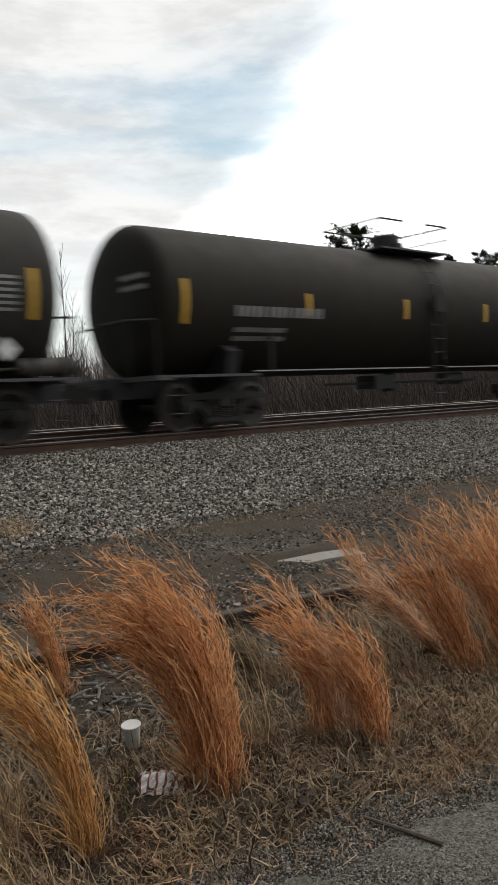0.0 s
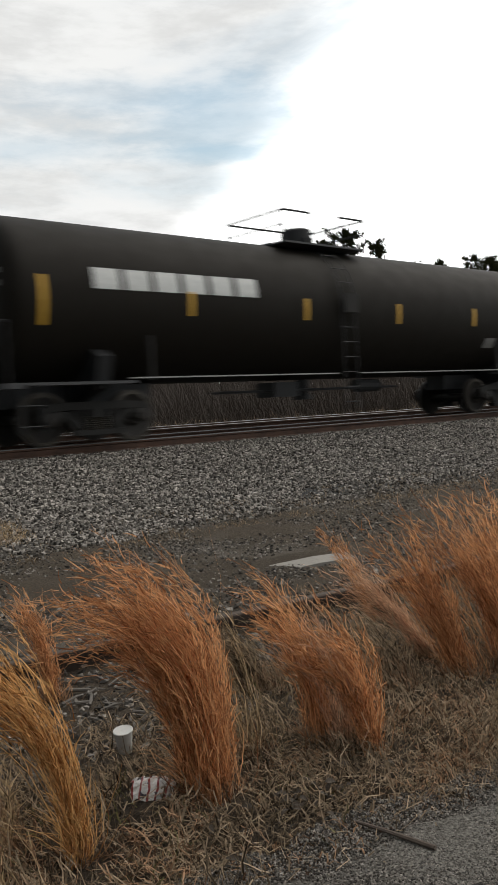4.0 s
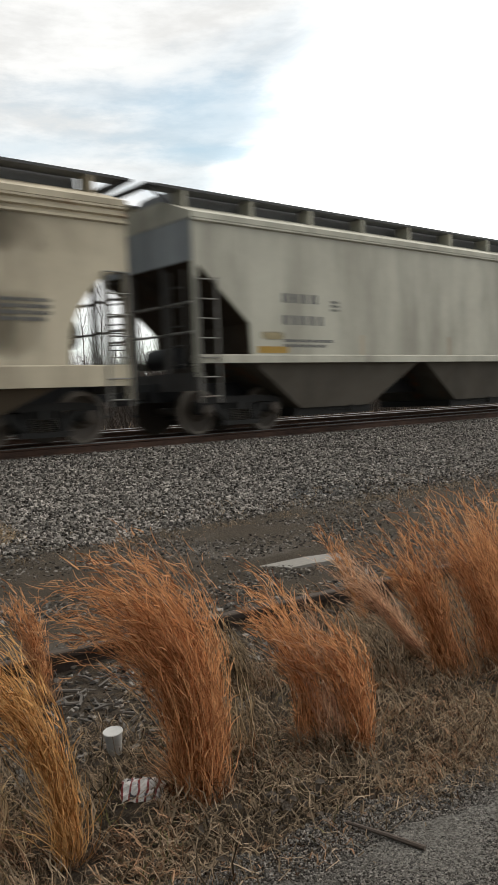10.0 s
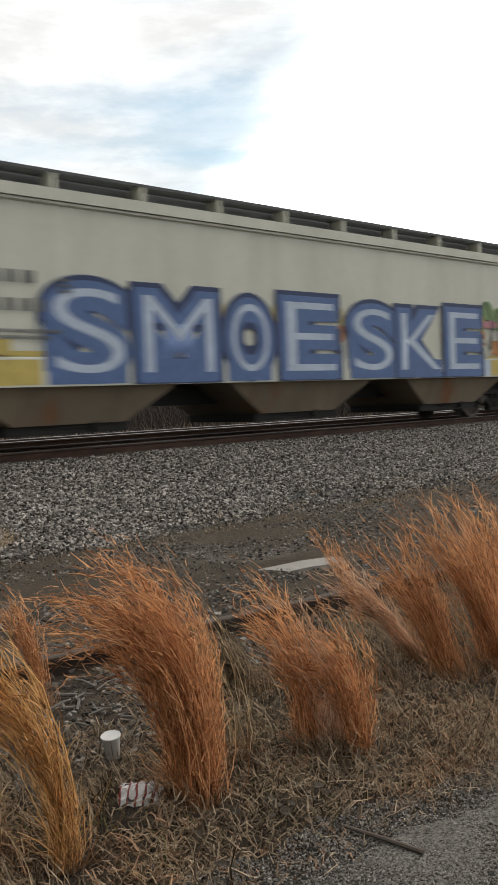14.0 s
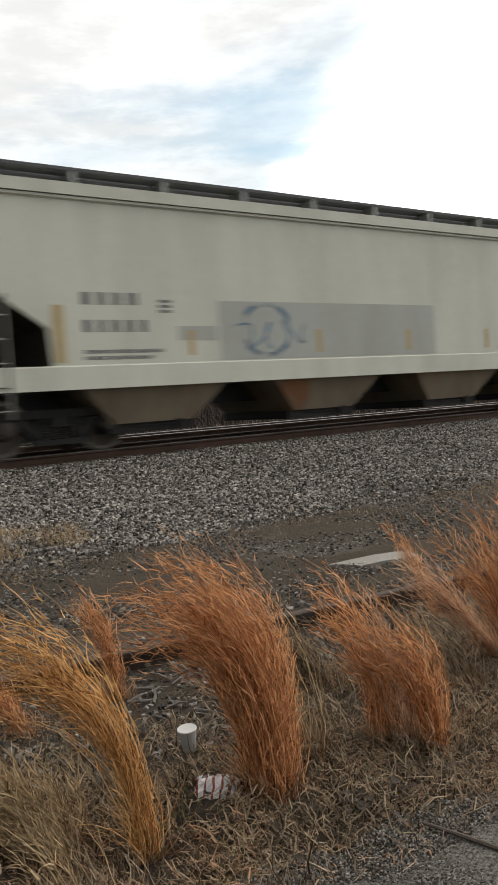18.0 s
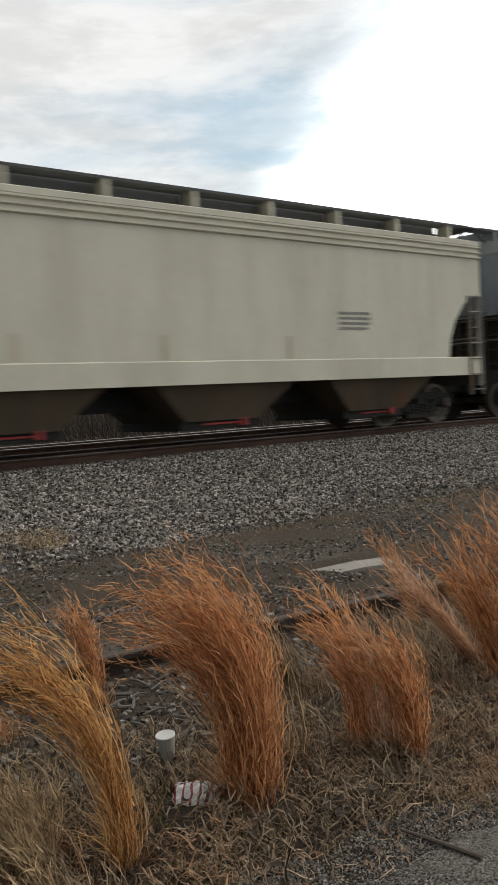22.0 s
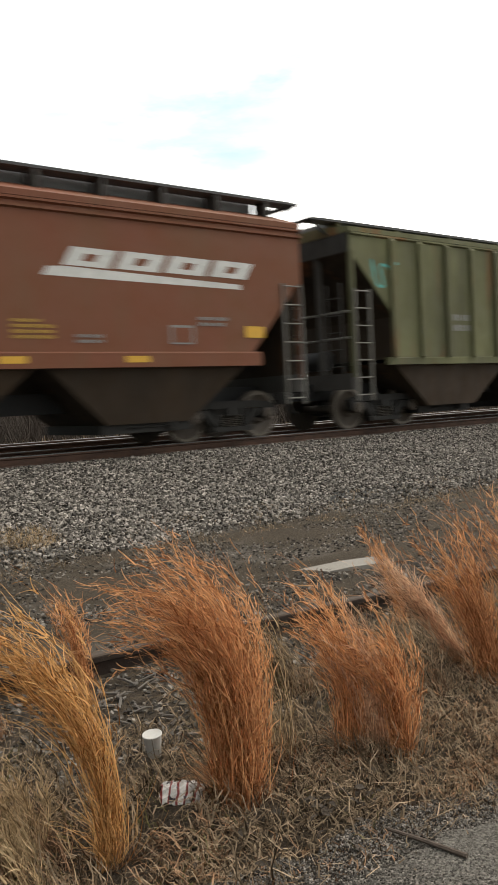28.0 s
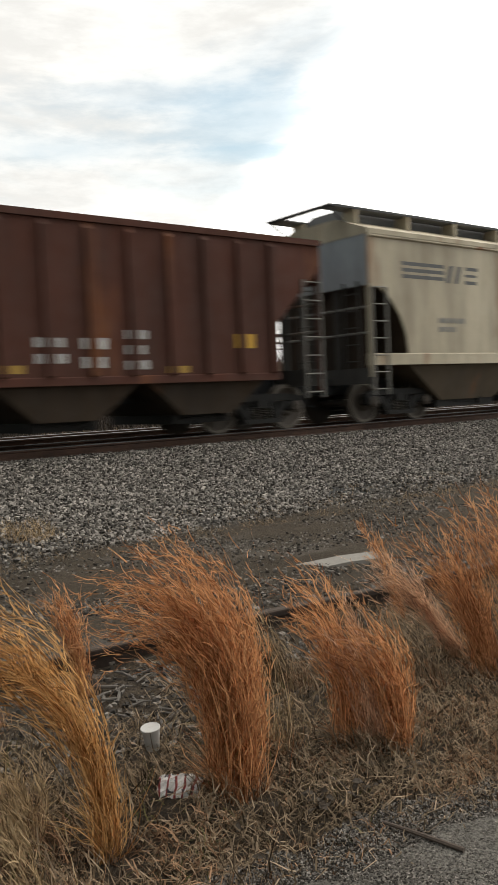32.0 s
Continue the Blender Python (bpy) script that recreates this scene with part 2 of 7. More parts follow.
# ---- building helpers ----
class Geo:
    """Vertices and faces of one mesh."""

    def __init__(self):
        self.v, self.f = [], []

    def quad_strip(self, rings, closed=True, caps=True):
        base, n = len(self.v), len(rings[0])
        for ring in rings:
            self.v.extend(ring)
        for i in range(len(rings) - 1):
            for j in range(n if closed else n - 1):
                a, b = base + i * n + j, base + i * n + (j + 1) % n
                self.f.append((a, b, b + n, a + n))
        if caps and closed:
            self.f.append(tuple(base + j for j in reversed(range(n))))
            self.f.append(tuple(base + (len(rings) - 1) * n + j for j in range(n)))
        return self

    def box(self, x0, x1, y0, y1, z0, z1):
        b = len(self.v)
        self.v.extend(((x0, y0, z0), (x1, y0, z0), (x1, y1, z0), (x0, y1, z0), (x0, y0, z1), (x1, y0, z1), (x1, y1, z1), (x0, y1, z1)))
        for q in ((0, 3, 2, 1), (4, 5, 6, 7), (0, 1, 5, 4), (1, 2, 6, 5), (2, 3, 7, 6), (3, 0, 4, 7)):
            self.f.append(tuple(b + i for i in q))
        return self

    def prism_y(self, poly, y0, y1):
        """A polygon of (x, z) drawn out from y0 to y1."""
        return self.quad_strip([[(x, y0, z) for x, z in poly], [(x, y1, z) for x, z in poly]])

    def prism_x(self, poly, x0, x1):
        """A polygon of (y, z) drawn out from x0 to x1."""
        return self.quad_strip([[(x0, y, z) for y, z in poly], [(x1, y, z) for y, z in poly]])

    def rod(self, a, b, r, n=6, r2=None):
        a, b = Vector(a), Vector(b)
        d = (b - a).normalized()
        s = d.orthogonal().normalized()
        u = d.cross(s)
        rings = []
        for p, q in ((a, r), (b, r if r2 is None else r2)):
            rings.append([tuple(p + q * (math.cos(k * math.tau / n) * s + math.sin(k * math.tau / n) * u)) for k in range(n)])
        return self.quad_strip(rings)

    def pipe(self, points, r, n=6):
        for a, b in zip(points, points[1:]):
            self.rod(a, b, r, n)
        return self

    def lathe(self, profile, axis="x", n=24, centre=(0, 0, 0)):
        """Turn (along, radius) pairs round an axis."""
        rings = []
        for s, q in profile:
            ring = []
            for k in range(n):
                c, e = q * math.cos(k * math.tau / n), q * math.sin(k * math.tau / n)
                p = {"x": (s, c, e), "y": (e, s, c), "z": (c, e, s)}[axis]
                ring.append((p[0] + centre[0], p[1] + centre[1], p[2] + centre[2]))
            rings.append(ring)
        return self.quad_strip(rings)

    def mesh(self, name, smooth=False):
        me = bpy.data.meshes.new(name)
        me.from_pydata(self.v, [], self.f)
        me.validate()
        if smooth:
            me.shade_smooth()
            me.set_sharp_from_angle(angle=radians(40))
        me.update()
        return me


def part(name, geo, material, parent=None, label="", at=None, smooth=False):
    """Link one mesh as a part of a thing or of a part (or, with no parent, as a thing)."""
    me = geo.mesh(name, smooth) if isinstance(geo, Geo) else geo
    if material is not None and not me.materials:
        me.materials.append(material)
    ob = new(name, me)
    if parent is not None:
        ob.parent = parent
    if at is not None:
        ob.matrix_basis = at
    if label:
        tagged(ob, label)
    return ob


def thing(name, label, category, group="", at=None):
    ob = new(name)
    if at is not None:
        ob.matrix_basis = at
    return tagged(ob, label, category, group)


def letters(text, height, width, name="lettering", fat=0.0):
    """A flat mesh of letters in the x-z plane that faces -y, its lower left corner at the origin, fitted into width x height."""
    cu = bpy.data.curves.new(name, "FONT")
    cu.body, cu.size, cu.fill_mode, cu.offset = text, 1.0, "FRONT", fat
    tmp = bpy.data.objects.new(name, cu)
    scene.collection.objects.link(tmp)
    bpy.context.view_layer.update()
    me = bpy.data.meshes.new_from_object(tmp.evaluated_get(bpy.context.evaluated_depsgraph_get()))
    bpy.data.objects.remove(tmp)
    co = np.array([v.co[:] for v in me.vertices])
    lo, hi = co.min(0), co.max(0)
    for v in me.vertices:
        x, y = (v.co.x - lo[0]) / (hi[0] - lo[0]) * width, (v.co.y - lo[1]) / (hi[1] - lo[1]) * height
        v.co = (x, 0.0, y)
    me.update()
    return me

# ---- ground ----
def lay(y):
    """Height of the ground across the track."""
    pts = ((-3000, 0.0), (1.9, 0.0), (2.6, 0.02), (4.1, 0.02), (4.28, 0.02), (4.36, 0.10), (5.6, 0.085), (7.4, 0.07), (8.2, 0.13), (12.0, 0.675), (12.3, 0.69), (15.0, 0.69),
           (16.4, 0.66), (16.6, 0.67), (19.3, 0.67), (21.5, 0.35), (26.0, 0.30), (60.0, 0.5), (3000, 2.0))
    for (a, p), (b, q) in zip(pts, pts[1:]):
        if y <= b:
            return p + (q - p) * (y - a) / (b - a)
    return pts[-1][1]


SIDING = (4.44, -0.105)      # where the old rail lies: y at x = 0, and its slope


def ground_z(x, y):
    rough = 0.03 if 1.9 < y < 8.2 else 0.012
    skew = 4.30 - SIDING[0] - SIDING[1] * max(-4.0, min(12.0, x))
    near = max(0.0, min(1.0, (y - 2.2) / 1.2, (7.4 - y) / 1.6))
    return lay(y + skew * near) + rough * noise.noise((x * 0.9, y * 0.9, 0.3)) + 0.4 * rough * noise.noise((x * 4, y * 4, 1.7))


def ground_material():
    n = Nodes("dirt_gravel_and_ballast")
    co = n.add("ShaderNodeTexCoord")
    w = co.outputs["Object"]
    sep = n.add("ShaderNodeSeparateXYZ")
    n.link(w, sep.inputs["Vector"])
    wob = n.noise(w, 0.6, 5, 0.6, 0.0, 1.0)
    add = n.add("ShaderNodeMath")
    add.operation = "ADD"
    n.link(sep.outputs["Y"], add.inputs[0])
    n.link(n.times(wob, 1.2), add.inputs[1])

    def band(lo, hi):
        r = n.add("ShaderNodeMapRange")
        r.interpolation_type = "SMOOTHSTEP"
        r.inputs["From Min"].default_value, r.inputs["From Max"].default_value = lo, hi
        n.link(add.outputs[0], r.inputs["Value"])
        return r.outputs["Result"]

    soil = n.mix(n.noise(w, 14, 8, 0.7, 0.35, 0.65), (0.022, 0.017, 0.013), (0.075, 0.058, 0.042))
    soil = n.mix(n.times(n.noise(w, 90, 4, 0.6, 0.5, 0.7), 0.5), soil, (0.16, 0.125, 0.085))
    grit = n.mix(n.noise(w, 60, 8, 0.8, 0.38, 0.64), (0.018, 0.013, 0.009), (0.125, 0.10, 0.074))
    grit = n.mix(n.times(n.noise(w, 1.1, 6, 0.6, 0.42, 0.62), 0.75), grit, (0.052, 0.041, 0.029))
    grit = n.mix(n.times(n.noise(w, 0.7, 7, 0.65, 0.56, 0.70), 0.6), grit, (0.16, 0.145, 0.125))
    stone = n.mix(n.noise(w, 40, 8, 0.8, 0.38, 0.62), (0.012, 0.012, 0.012), (0.10, 0.098, 0.095))
    far = n.mix(n.noise(w, 0.8, 8, 0.7, 0.3, 0.7), (0.050, 0.040, 0.030), (0.11, 0.085, 0.055))
    c = n.mix(band(4.4, 5.4), soil, grit)
    c = n.mix(band(8.0, 8.9), c, stone)
    c = n.mix(band(20.4, 21.6), c, far)
    return n.finish(c, 0.95, 0, n.noise(w, 55, 8, 0.7, 0.2, 0.8), 0.9, 0.02, 0.15)


def steps(spans):
    out = []
    for a, b, d in spans:
        k = max(1, round((b - a) / d))
        out += [a + (b - a) * i / k for i in range(k)]
    return out + [spans[-1][1]]


gx = steps(((-3000, -200, 700), (-200, -20, 30), (-20, -2, 1.0), (-2, 8, 0.10), (8, 26, 0.3), (26, 80, 3), (80, 300, 40), (300, 3000, 600)))
gy = steps(((-2500, -100, 600), (-100, -4, 16), (-4, 1.4, 0.6), (1.4, 8.6, 0.10), (8.6, 20, 0.3), (20, 60, 4), (60, 3000, 420)))
gg = Geo()
gg.v = [(x, y, ground_z(x, y) if -40 < x < 90 and y < 60 else lay(y)) for y in gy for x in gx]
nx = len(gx)
gg.f = [(j * nx + i, j * nx + i + 1, (j + 1) * nx + i + 1, (j + 1) * nx + i) for j in range(len(gy) - 1) for i in range(nx - 1)]
ground = part("ground", gg, ground_material(), None, smooth=True)
tagged(ground, "dry verge soil, dirt track and grey railway ballast bed", "ground", kind="structure")

# worn asphalt edge of the road on which the camera stands
n_ = Nodes("worn_grey_asphalt")
w_ = n_.coords(vary=False)
c_ = n_.mix(n_.noise(w_, 95, 6, 0.75, 0.40, 0.60), (0.022, 0.020, 0.017), (0.205, 0.192, 0.168))
c_ = n_.mix(n_.times(n_.noise(w_, 3.0, 7, 0.6, 0.4, 0.65), 0.5), c_, (0.07, 0.062, 0.052))
M_ASPHALT = n_.finish(c_, 0.9, 0, n_.noise(w_, 170, 6, 0.7, 0.2, 0.8), 0.8, 0.006, 0.2)


def road_edge(x):
    return 2.17 - 0.15 * min(3.0, max(0.0, x)) + 0.07 * noise.noise((x * 2.1, 5, 0)) + 0.05 * noise.noise((x * 9, 9, 0)) + 0.03 * noise.noise((x * 27, 3, 0))


ga = Geo()
rx = steps(((-400, -6, 20), (-6, 8, 0.05), (8, 400, 20)))
edge = [road_edge(x) for x in rx]
ga.quad_strip([[(x, -5.5, 0.03) for x in rx], [(x, e - 0.12, 0.035 + 0.006 * noise.noise((x * 3, 2, 0))) for x, e in zip(rx, edge)],
               [(x, e, 0.005) for x, e in zip(rx, edge)]], closed=False)
tagged(part("road", ga, M_ASPHALT, None), "worn grey asphalt road edge beside the dry grass verge", "road", kind="structure")


# ---- stones ----
def stones(count, place, size, seed, flat=0.75, sunk=0.35):
    """Many small angular stones as one mesh: each a jittered, tilted eight-cornered block."""
    rng = np.random.default_rng(seed)
    base = np.array(list(product((-1, 1), repeat=3)), float) * 0.72
    quads = ((4, 6, 7, 5), (0, 1, 3, 2), (2, 3, 7, 6), (0, 4, 5, 1), (1, 5, 7, 3), (0, 2, 6, 4))
    tris = np.array([(q[i], q[i + 1], q[(i + 2) % 4]) for q in quads for i in (0, 2)])
    xy = place(rng, count)
    count = len(xy)
    s = rng.uniform(size[0], size[1], count)[:, None, None] * rng.uniform(0.6, 1.35, (count, 1, 3)) * np.array([1, 1, flat])
    pts = (base[None] + rng.normal(0, 0.24, (count, 8, 3))) * s
    a, b = rng.uniform(0, math.tau, count), rng.normal(0, 0.55, count)
    ca, sa, cb, sb = np.cos(a)[:, None], np.sin(a)[:, None], np.cos(b)[:, None], np.sin(b)[:, None]
    x, y, z = pts[..., 0], pts[..., 1], pts[..., 2]
    y, z = y * cb - z * sb, y * sb + z * cb
    x, y = x * ca - y * sa, x * sa + y * ca
    zz = np.array([ground_z(p[0], p[1]) for p in xy])
    out = np.stack([x + xy[:, :1], y + xy[:, 1:2], z + zz[:, None] + s[:, 0, 2:3] * sunk], -1).reshape(-1, 3)
    faces = (tris[None] + 8 * np.arange(count)[:, None, None]).reshape(-1, 3)
    me = bpy.data.meshes.new("stones")
    me.from_pydata(out.tolist(), [], faces.tolist())
    return me


def stone_material(name, dark, light, tint):
    n = Nodes(name)
    geo = n.add("ShaderNodeNewGeometry")
    w = n.coords(vary=False)
    pick = n.add("ShaderNodeMath")
    pick.operation, pick.inputs[1].default_value = "POWER", 1.7
    n.link(geo.outputs["Random Per Island"], pick.inputs[0])
    c = n.mix(pick.outputs[0], dark, light)
    c = n.mix(n.times(n.noise(w, 40, 5, 0.6, 0.4, 0.7), 0.4), c, tint)
    return n.finish(c, 0.9, 0, n.noise(w, 120, 4, 0.6, 0.2, 0.8), 0.5, 0.004, 0.25)


M_STONE = stone_material("crushed_granite_ballast", (0.020, 0.018, 0.016), (0.44, 0.40, 0.355), (0.085, 0.066, 0.048))
M_GRIT = stone_material("dirty_road_gravel", (0.018, 0.016, 0.014), (0.31, 0.28, 0.245), (0.06, 0.046, 0.034))


def on_ballast(rng, k):
    # denser where it is near; the toe thins out into the dirt
    u = rng.uniform(0, 1, k)
    x = 1.0 + 27.0 * u ** 1.35
    y = rng.uniform(7.5, 12.45, k)
    toe = 8.0 + 0.35 * np.sin(x * 0.9) + 0.25 * np.sin(x * 2.3 + 1)
    keep = (y > toe) | (rng.uniform(0, 1, k) < 0.22)
    return np.stack([x, y], 1)[keep]


def on_lane(rng, k):
    x, y = 0.5 + 15.5 * rng.uniform(0, 1, k) ** 1.3, rng.uniform(4.3, 8.6, k)
    keep = np.array([noise.noise((p * 0.8, q * 1.6, 4.0)) > -0.02 + 0.35 * rng.uniform(-1, 1) for p, q in zip(x, y)])
    return np.stack([x, y], 1)[keep]


def on_verge(rng, k):
    x, y = rng.uniform(0.6, 5.5, k), rng.uniform(3.0, 4.4, k)
    return np.stack([x, y], 1)


tagged(part("ballast", stones(140000, on_ballast, (0.011, 0.025), 3, 0.8, 0.55), M_STONE), "loose grey crushed stone ballast on the track shoulder", "ballast", kind="stuff")
tagged(part("gravel", stones(52000, on_lane, (0.005, 0.015), 5), M_GRIT), "dark scattered gravel on the dirt track", "gravel", kind="stuff")
tagged(part("rubble", stones(3600, on_verge, (0.006, 0.019), 6), M_GRIT), "small grey stones strewn along the disused siding", "gravel", kind="stuff")



def on_edge(rng, k):
    x, y = rng.uniform(0.9, 3.6, k), rng.uniform(-0.85, 0.12, k)
    y = y + np.array([road_edge(p) for p in x])
    return np.stack([x, y], 1)


grit = tagged(part("grit", stones(76000, on_edge, (0.0018, 0.0046), 8), M_GRIT), "fine loose grit along the asphalt edge", "gravel", kind="stuff")
grit.location.z = 0.030

# ---- tracks ----
n_ = Nodes("rusty_rail_side")
w_ = n_.coords((0.4, 1, 1), False)
M_RUST = n_.finish(n_.mix(n_.noise(w_, 6, 7, 0.65, 0.3, 0.7), (0.035, 0.020, 0.014), (0.09, 0.046, 0.030)), 0.85, 0.0, n_.noise(w_, 60, 5, 0.6, 0.2, 0.8), 0.4, 0.003)
M_SHINE = plain("polished_rail_head", (0.20, 0.195, 0.19), 0.5, 0.7, 30, 0.3, 0.05)
M_TIE = plain("creosoted_timber", (0.045, 0.034, 0.026), 0.9, 0, 25, 0.6, 0.6)
RAIL_BODY = ((-0.07, 0), (0.07, 0), (0.07, 0.012), (0.012, 0.035), (0.012, 0.125), (0.036, 0.14), (0.036, 0.165), (-0.036, 0.165), (-0.036, 0.14), (-0.012, 0.125), (-0.012, 0.035), (-0.07, 0.012))
RAIL_TOP = ((-0.036, 0.165), (0.036, 0.165), (0.036, 0.172), (0.026, 0.180), (-0.026, 0.180), (-0.036, 0.172))


def track(name, label, yc, top, lo=-900, hi=900):
    t = thing(name, label, "railway track", at=pose(0, yc, top))
    for s in (-0.755, 0.755):
        r = part("rail", Geo().prism_x([(y + s, z - 0.180) for y, z in RAIL_BODY], lo, hi), M_RUST, t)
        part("rail_head", Geo().prism_x([(y + s, z - 0.180) for y, z in RAIL_TOP], lo, hi), M_SHINE, r, "polished steel running surface")
    tie = Geo().box(-0.115, 0.115, -1.3, 1.3, -0.36, -0.192).mesh("tie")
    for k in range(110):
        part("tie", tie, M_TIE, t, at=pose(-8 + 0.54 * k, 0, random.uniform(-0.004, 0.004), 0, 0, random.uniform(-0.6, 0.6)))
    return t


track("railway_track", "main line with rusty rails, polished heads, stone ballast", YC, RAIL)
track("railway_track", "second parallel line with polished rail heads", YC2, RAIL)

# the disused siding: one rusty rail half sunk in dirt, and a broken concrete slab beside it
siding = thing("disused_siding", "rusty disused rail half buried in dirt", "old rail", at=pose(0, SIDING[0], 0.0, 0, 0, math.degrees(math.atan(SIDING[1]))))
part("rail", Geo().prism_x([(y, z - 0.030) for y, z in RAIL_BODY], -12, 13), plain("dark_old_rust", (0.034, 0.022, 0.016), 0.9, 0, 14, 0.6, 0.5), siding)
part("rail_head", Geo().prism_x([(y, z - 0.0295) for y, z in RAIL_TOP], -12, 13), plain("dull_rusted_rail_head", (0.062, 0.044, 0.032), 0.85, 0.0), siding)
# ---- rail cars: local x along the car, the leading end at -x; the side that is seen at -y; z from the rail head ----
HALF = 1.585
WHEEL_R = 0.457
WHEELSETS = []          # (wheelset, its car's place at 0 s)
CARS = []               # (car, its centre's x at 0 s)


def wheelset_mesh():
    g = Geo()
    for s in (-1, 1):
        prof = [(0.66, 0.10), (0.67, 0.42), (0.68, 0.482), (0.705, 0.482), (0.715, 0.459), (0.80, 0.455), (0.805, 0.39), (0.775, 0.36), (0.755, 0.20), (0.80, 0.15), (0.80, 0.09)]
        g.lathe([(s * a, r) for a, r in (prof if s > 0 else prof[::-1])], "y", 28)
        g.lathe([(s * a, r) for a, r in ((0.80, 0.085), (1.08, 0.085)) [::s]], "y", 12)
        g.lathe([(s * a, r) for a, r in ((1.06, 0.125), (1.14, 0.125), (1.155, 0.10)) [::s]], "y", 14)
        for k in range(3):
            a = k * math.tau / 3
            g.rod((0.06 * math.cos(a), s * 1.15, 0.06 * math.sin(a)), (0.06 * math.cos(a), s * 1.175, 0.06 * math.sin(a)), 0.018)
    g.lathe([(-0.66, 0.085), (0.66, 0.085)], "y", 12)
    me = g.mesh("wheelset", True)
    for p in me.polygons:
        p.material_index = int(math.hypot(p.center.x, p.center.z) > 0.40 and abs(p.center.y) > 0.78)
    return me


def sideframe_mesh():
    g = Geo()
    y0, y1 = -0.07, 0.07
    g.prism_y([(-1.10, 0.56), (-0.62, 0.60), (0.62, 0.60), (1.10, 0.56), (1.10, 0.64), (0.95, 0.70), (0.55, 0.735), (-0.55, 0.735), (-0.95, 0.70), (-1.10, 0.64)], y0, y1)
    for s in (-1, 1):
        g.prism_y([(s * x, z) for x, z in ((1.10, 0.57), (1.10, 0.44), (1.06, 0.40), (0.72, 0.40), (0.68, 0.44), (0.70, 0.58))][::-s], y0 - 0.02, y1 + 0.02)
        g.prism_y([(s * x, z) for x, z in ((0.72, 0.58), (0.42, 0.24), (0.30, 0.24), (0.30, 0.30), (0.50, 0.58))][::-s], y0, y1)
        g.prism_y([(s * x, z) for x, z in ((0.36, 0.60), (0.26, 0.60), (0.26, 0.24), (0.36, 0.24))][::-s], y0, y1)
    g.prism_y([(-0.46, 0.16), (0.46, 0.16), (0.50, 0.25), (-0.50, 0.25)], y0 - 0.03, y1 + 0.03)
    return g.mesh("sideframe")


def spring_mesh():
    prof = []
    for k in range(7):
        prof += [(0.25 + 0.035 * k, 0.052), (0.262 + 0.035 * k, 0.074), (0.274 + 0.035 * k, 0.052)]
    return Geo().lathe(prof, "z", 10).mesh("coil_spring")


ME_WHEEL, ME_FRAME, ME_SPRING = wheelset_mesh(), sideframe_mesh(), spring_mesh()
ME_WHEEL_DUSTY = wheelset_mesh()
ME_WHEEL_DUSTY.materials.append(plain("dusty_brown_wheel_steel", (0.075, 0.058, 0.045), 0.6, 0.2))
M_RIM = plain("rubbed_wheel_rim", (0.16, 0.135, 0.11), 0.55, 0.2)
ME_WHEEL_DUSTY.materials.append(M_RIM)
ME_WHEEL.materials.append(M_WHEEL), ME_WHEEL.materials.append(M_TREAD), ME_FRAME.materials.append(M_IRON), ME_SPRING.materials.append(M_TREAD)
ME_BOLSTER = Geo().box(-0.17, 0.17, -1.12, 1.12, 0.46, 0.62).box(-0.25, 0.25, -0.3, 0.3, 0.6, 0.72).box(-0.75, 0.75, -0.5, -0.42, 0.3, 0.36).box(-0.75, 0.75, 0.42, 0.5, 0.3, 0.36).mesh("truck")
ME_BOLSTER.materials.append(M_IRON)
ME_COUPLER = Geo().box(-0.55, 0.0, -0.10, 0.10, 0.70, 0.88).box(-0.05, 0.30, -0.08, 0.08, 0.72, 0.86).prism_y([(0.28, 0.62), (0.40, 0.62), (0.46, 0.70), (0.46, 0.90), (0.40, 0.98), (0.28, 0.98)], -0.14, 0.16).mesh("coupler")
ME_COUPLER.materials.append(M_IRON)
ME_HOSE = Geo().pipe([(0.30, -0.35, 0.80), (0.36, -0.36, 0.62), (0.48, -0.36, 0.44), (0.62, -0.36, 0.40)], 0.022).mesh("brake_hose")
ME_HOSE.materials.append(M_BLACK)


def running_gear(car, x0, length, truck_in, wheel=None):
    for s in (-1, 1):
        t = part("truck", ME_BOLSTER, None, car, at=pose(s * (length / 2 - truck_in), 0, 0))
        for side in (-1, 1):
            part("sideframe", ME_FRAME, None, t, at=pose(0, side * 1.0, 0))
            for dx in (-0.165, 0.0, 0.165):
                part("coil_spring", ME_SPRING, None, t, at=pose(dx, side * 1.04, 0))
        for a in (-0.88, 0.88):
            WHEELSETS.append((part("wheelset", wheel or ME_WHEEL, None, t, at=pose(a, 0, WHEEL_R)), x0, a))
        end = pose(s * (length / 2 - 0.46), 0, 0, 0, 0, 0 if s > 0 else 180)
        part("coupler", ME_COUPLER, None, car, at=end)
        part("brake_hose", ME_HOSE, None, car, at=end)


def ladder_mesh(width, z0, z1, step=0.36, rail=0.032):
    """Flat ladder in the x-z plane with its foot corner at the origin."""
    g = Geo()
    for x in (0, width):
        g.box(x - rail / 2, x + rail / 2, -0.03, 0.03, z0, z1)
    z = z0 + 0.12
    while z < z1:
        g.rod((0, -0.02, z), (width, -0.02, z), 0.014, 5)
        z += step
    return g


def start_car(name, label, front, length, group="freight train"):
    """front: where its leading coupler is at 0 s."""
    x0 = front + length / 2
    car = thing(name, label, "rail car", group, at=pose(x0, YC, RAIL))
    CARS.append((car, x0))
    return car, x0


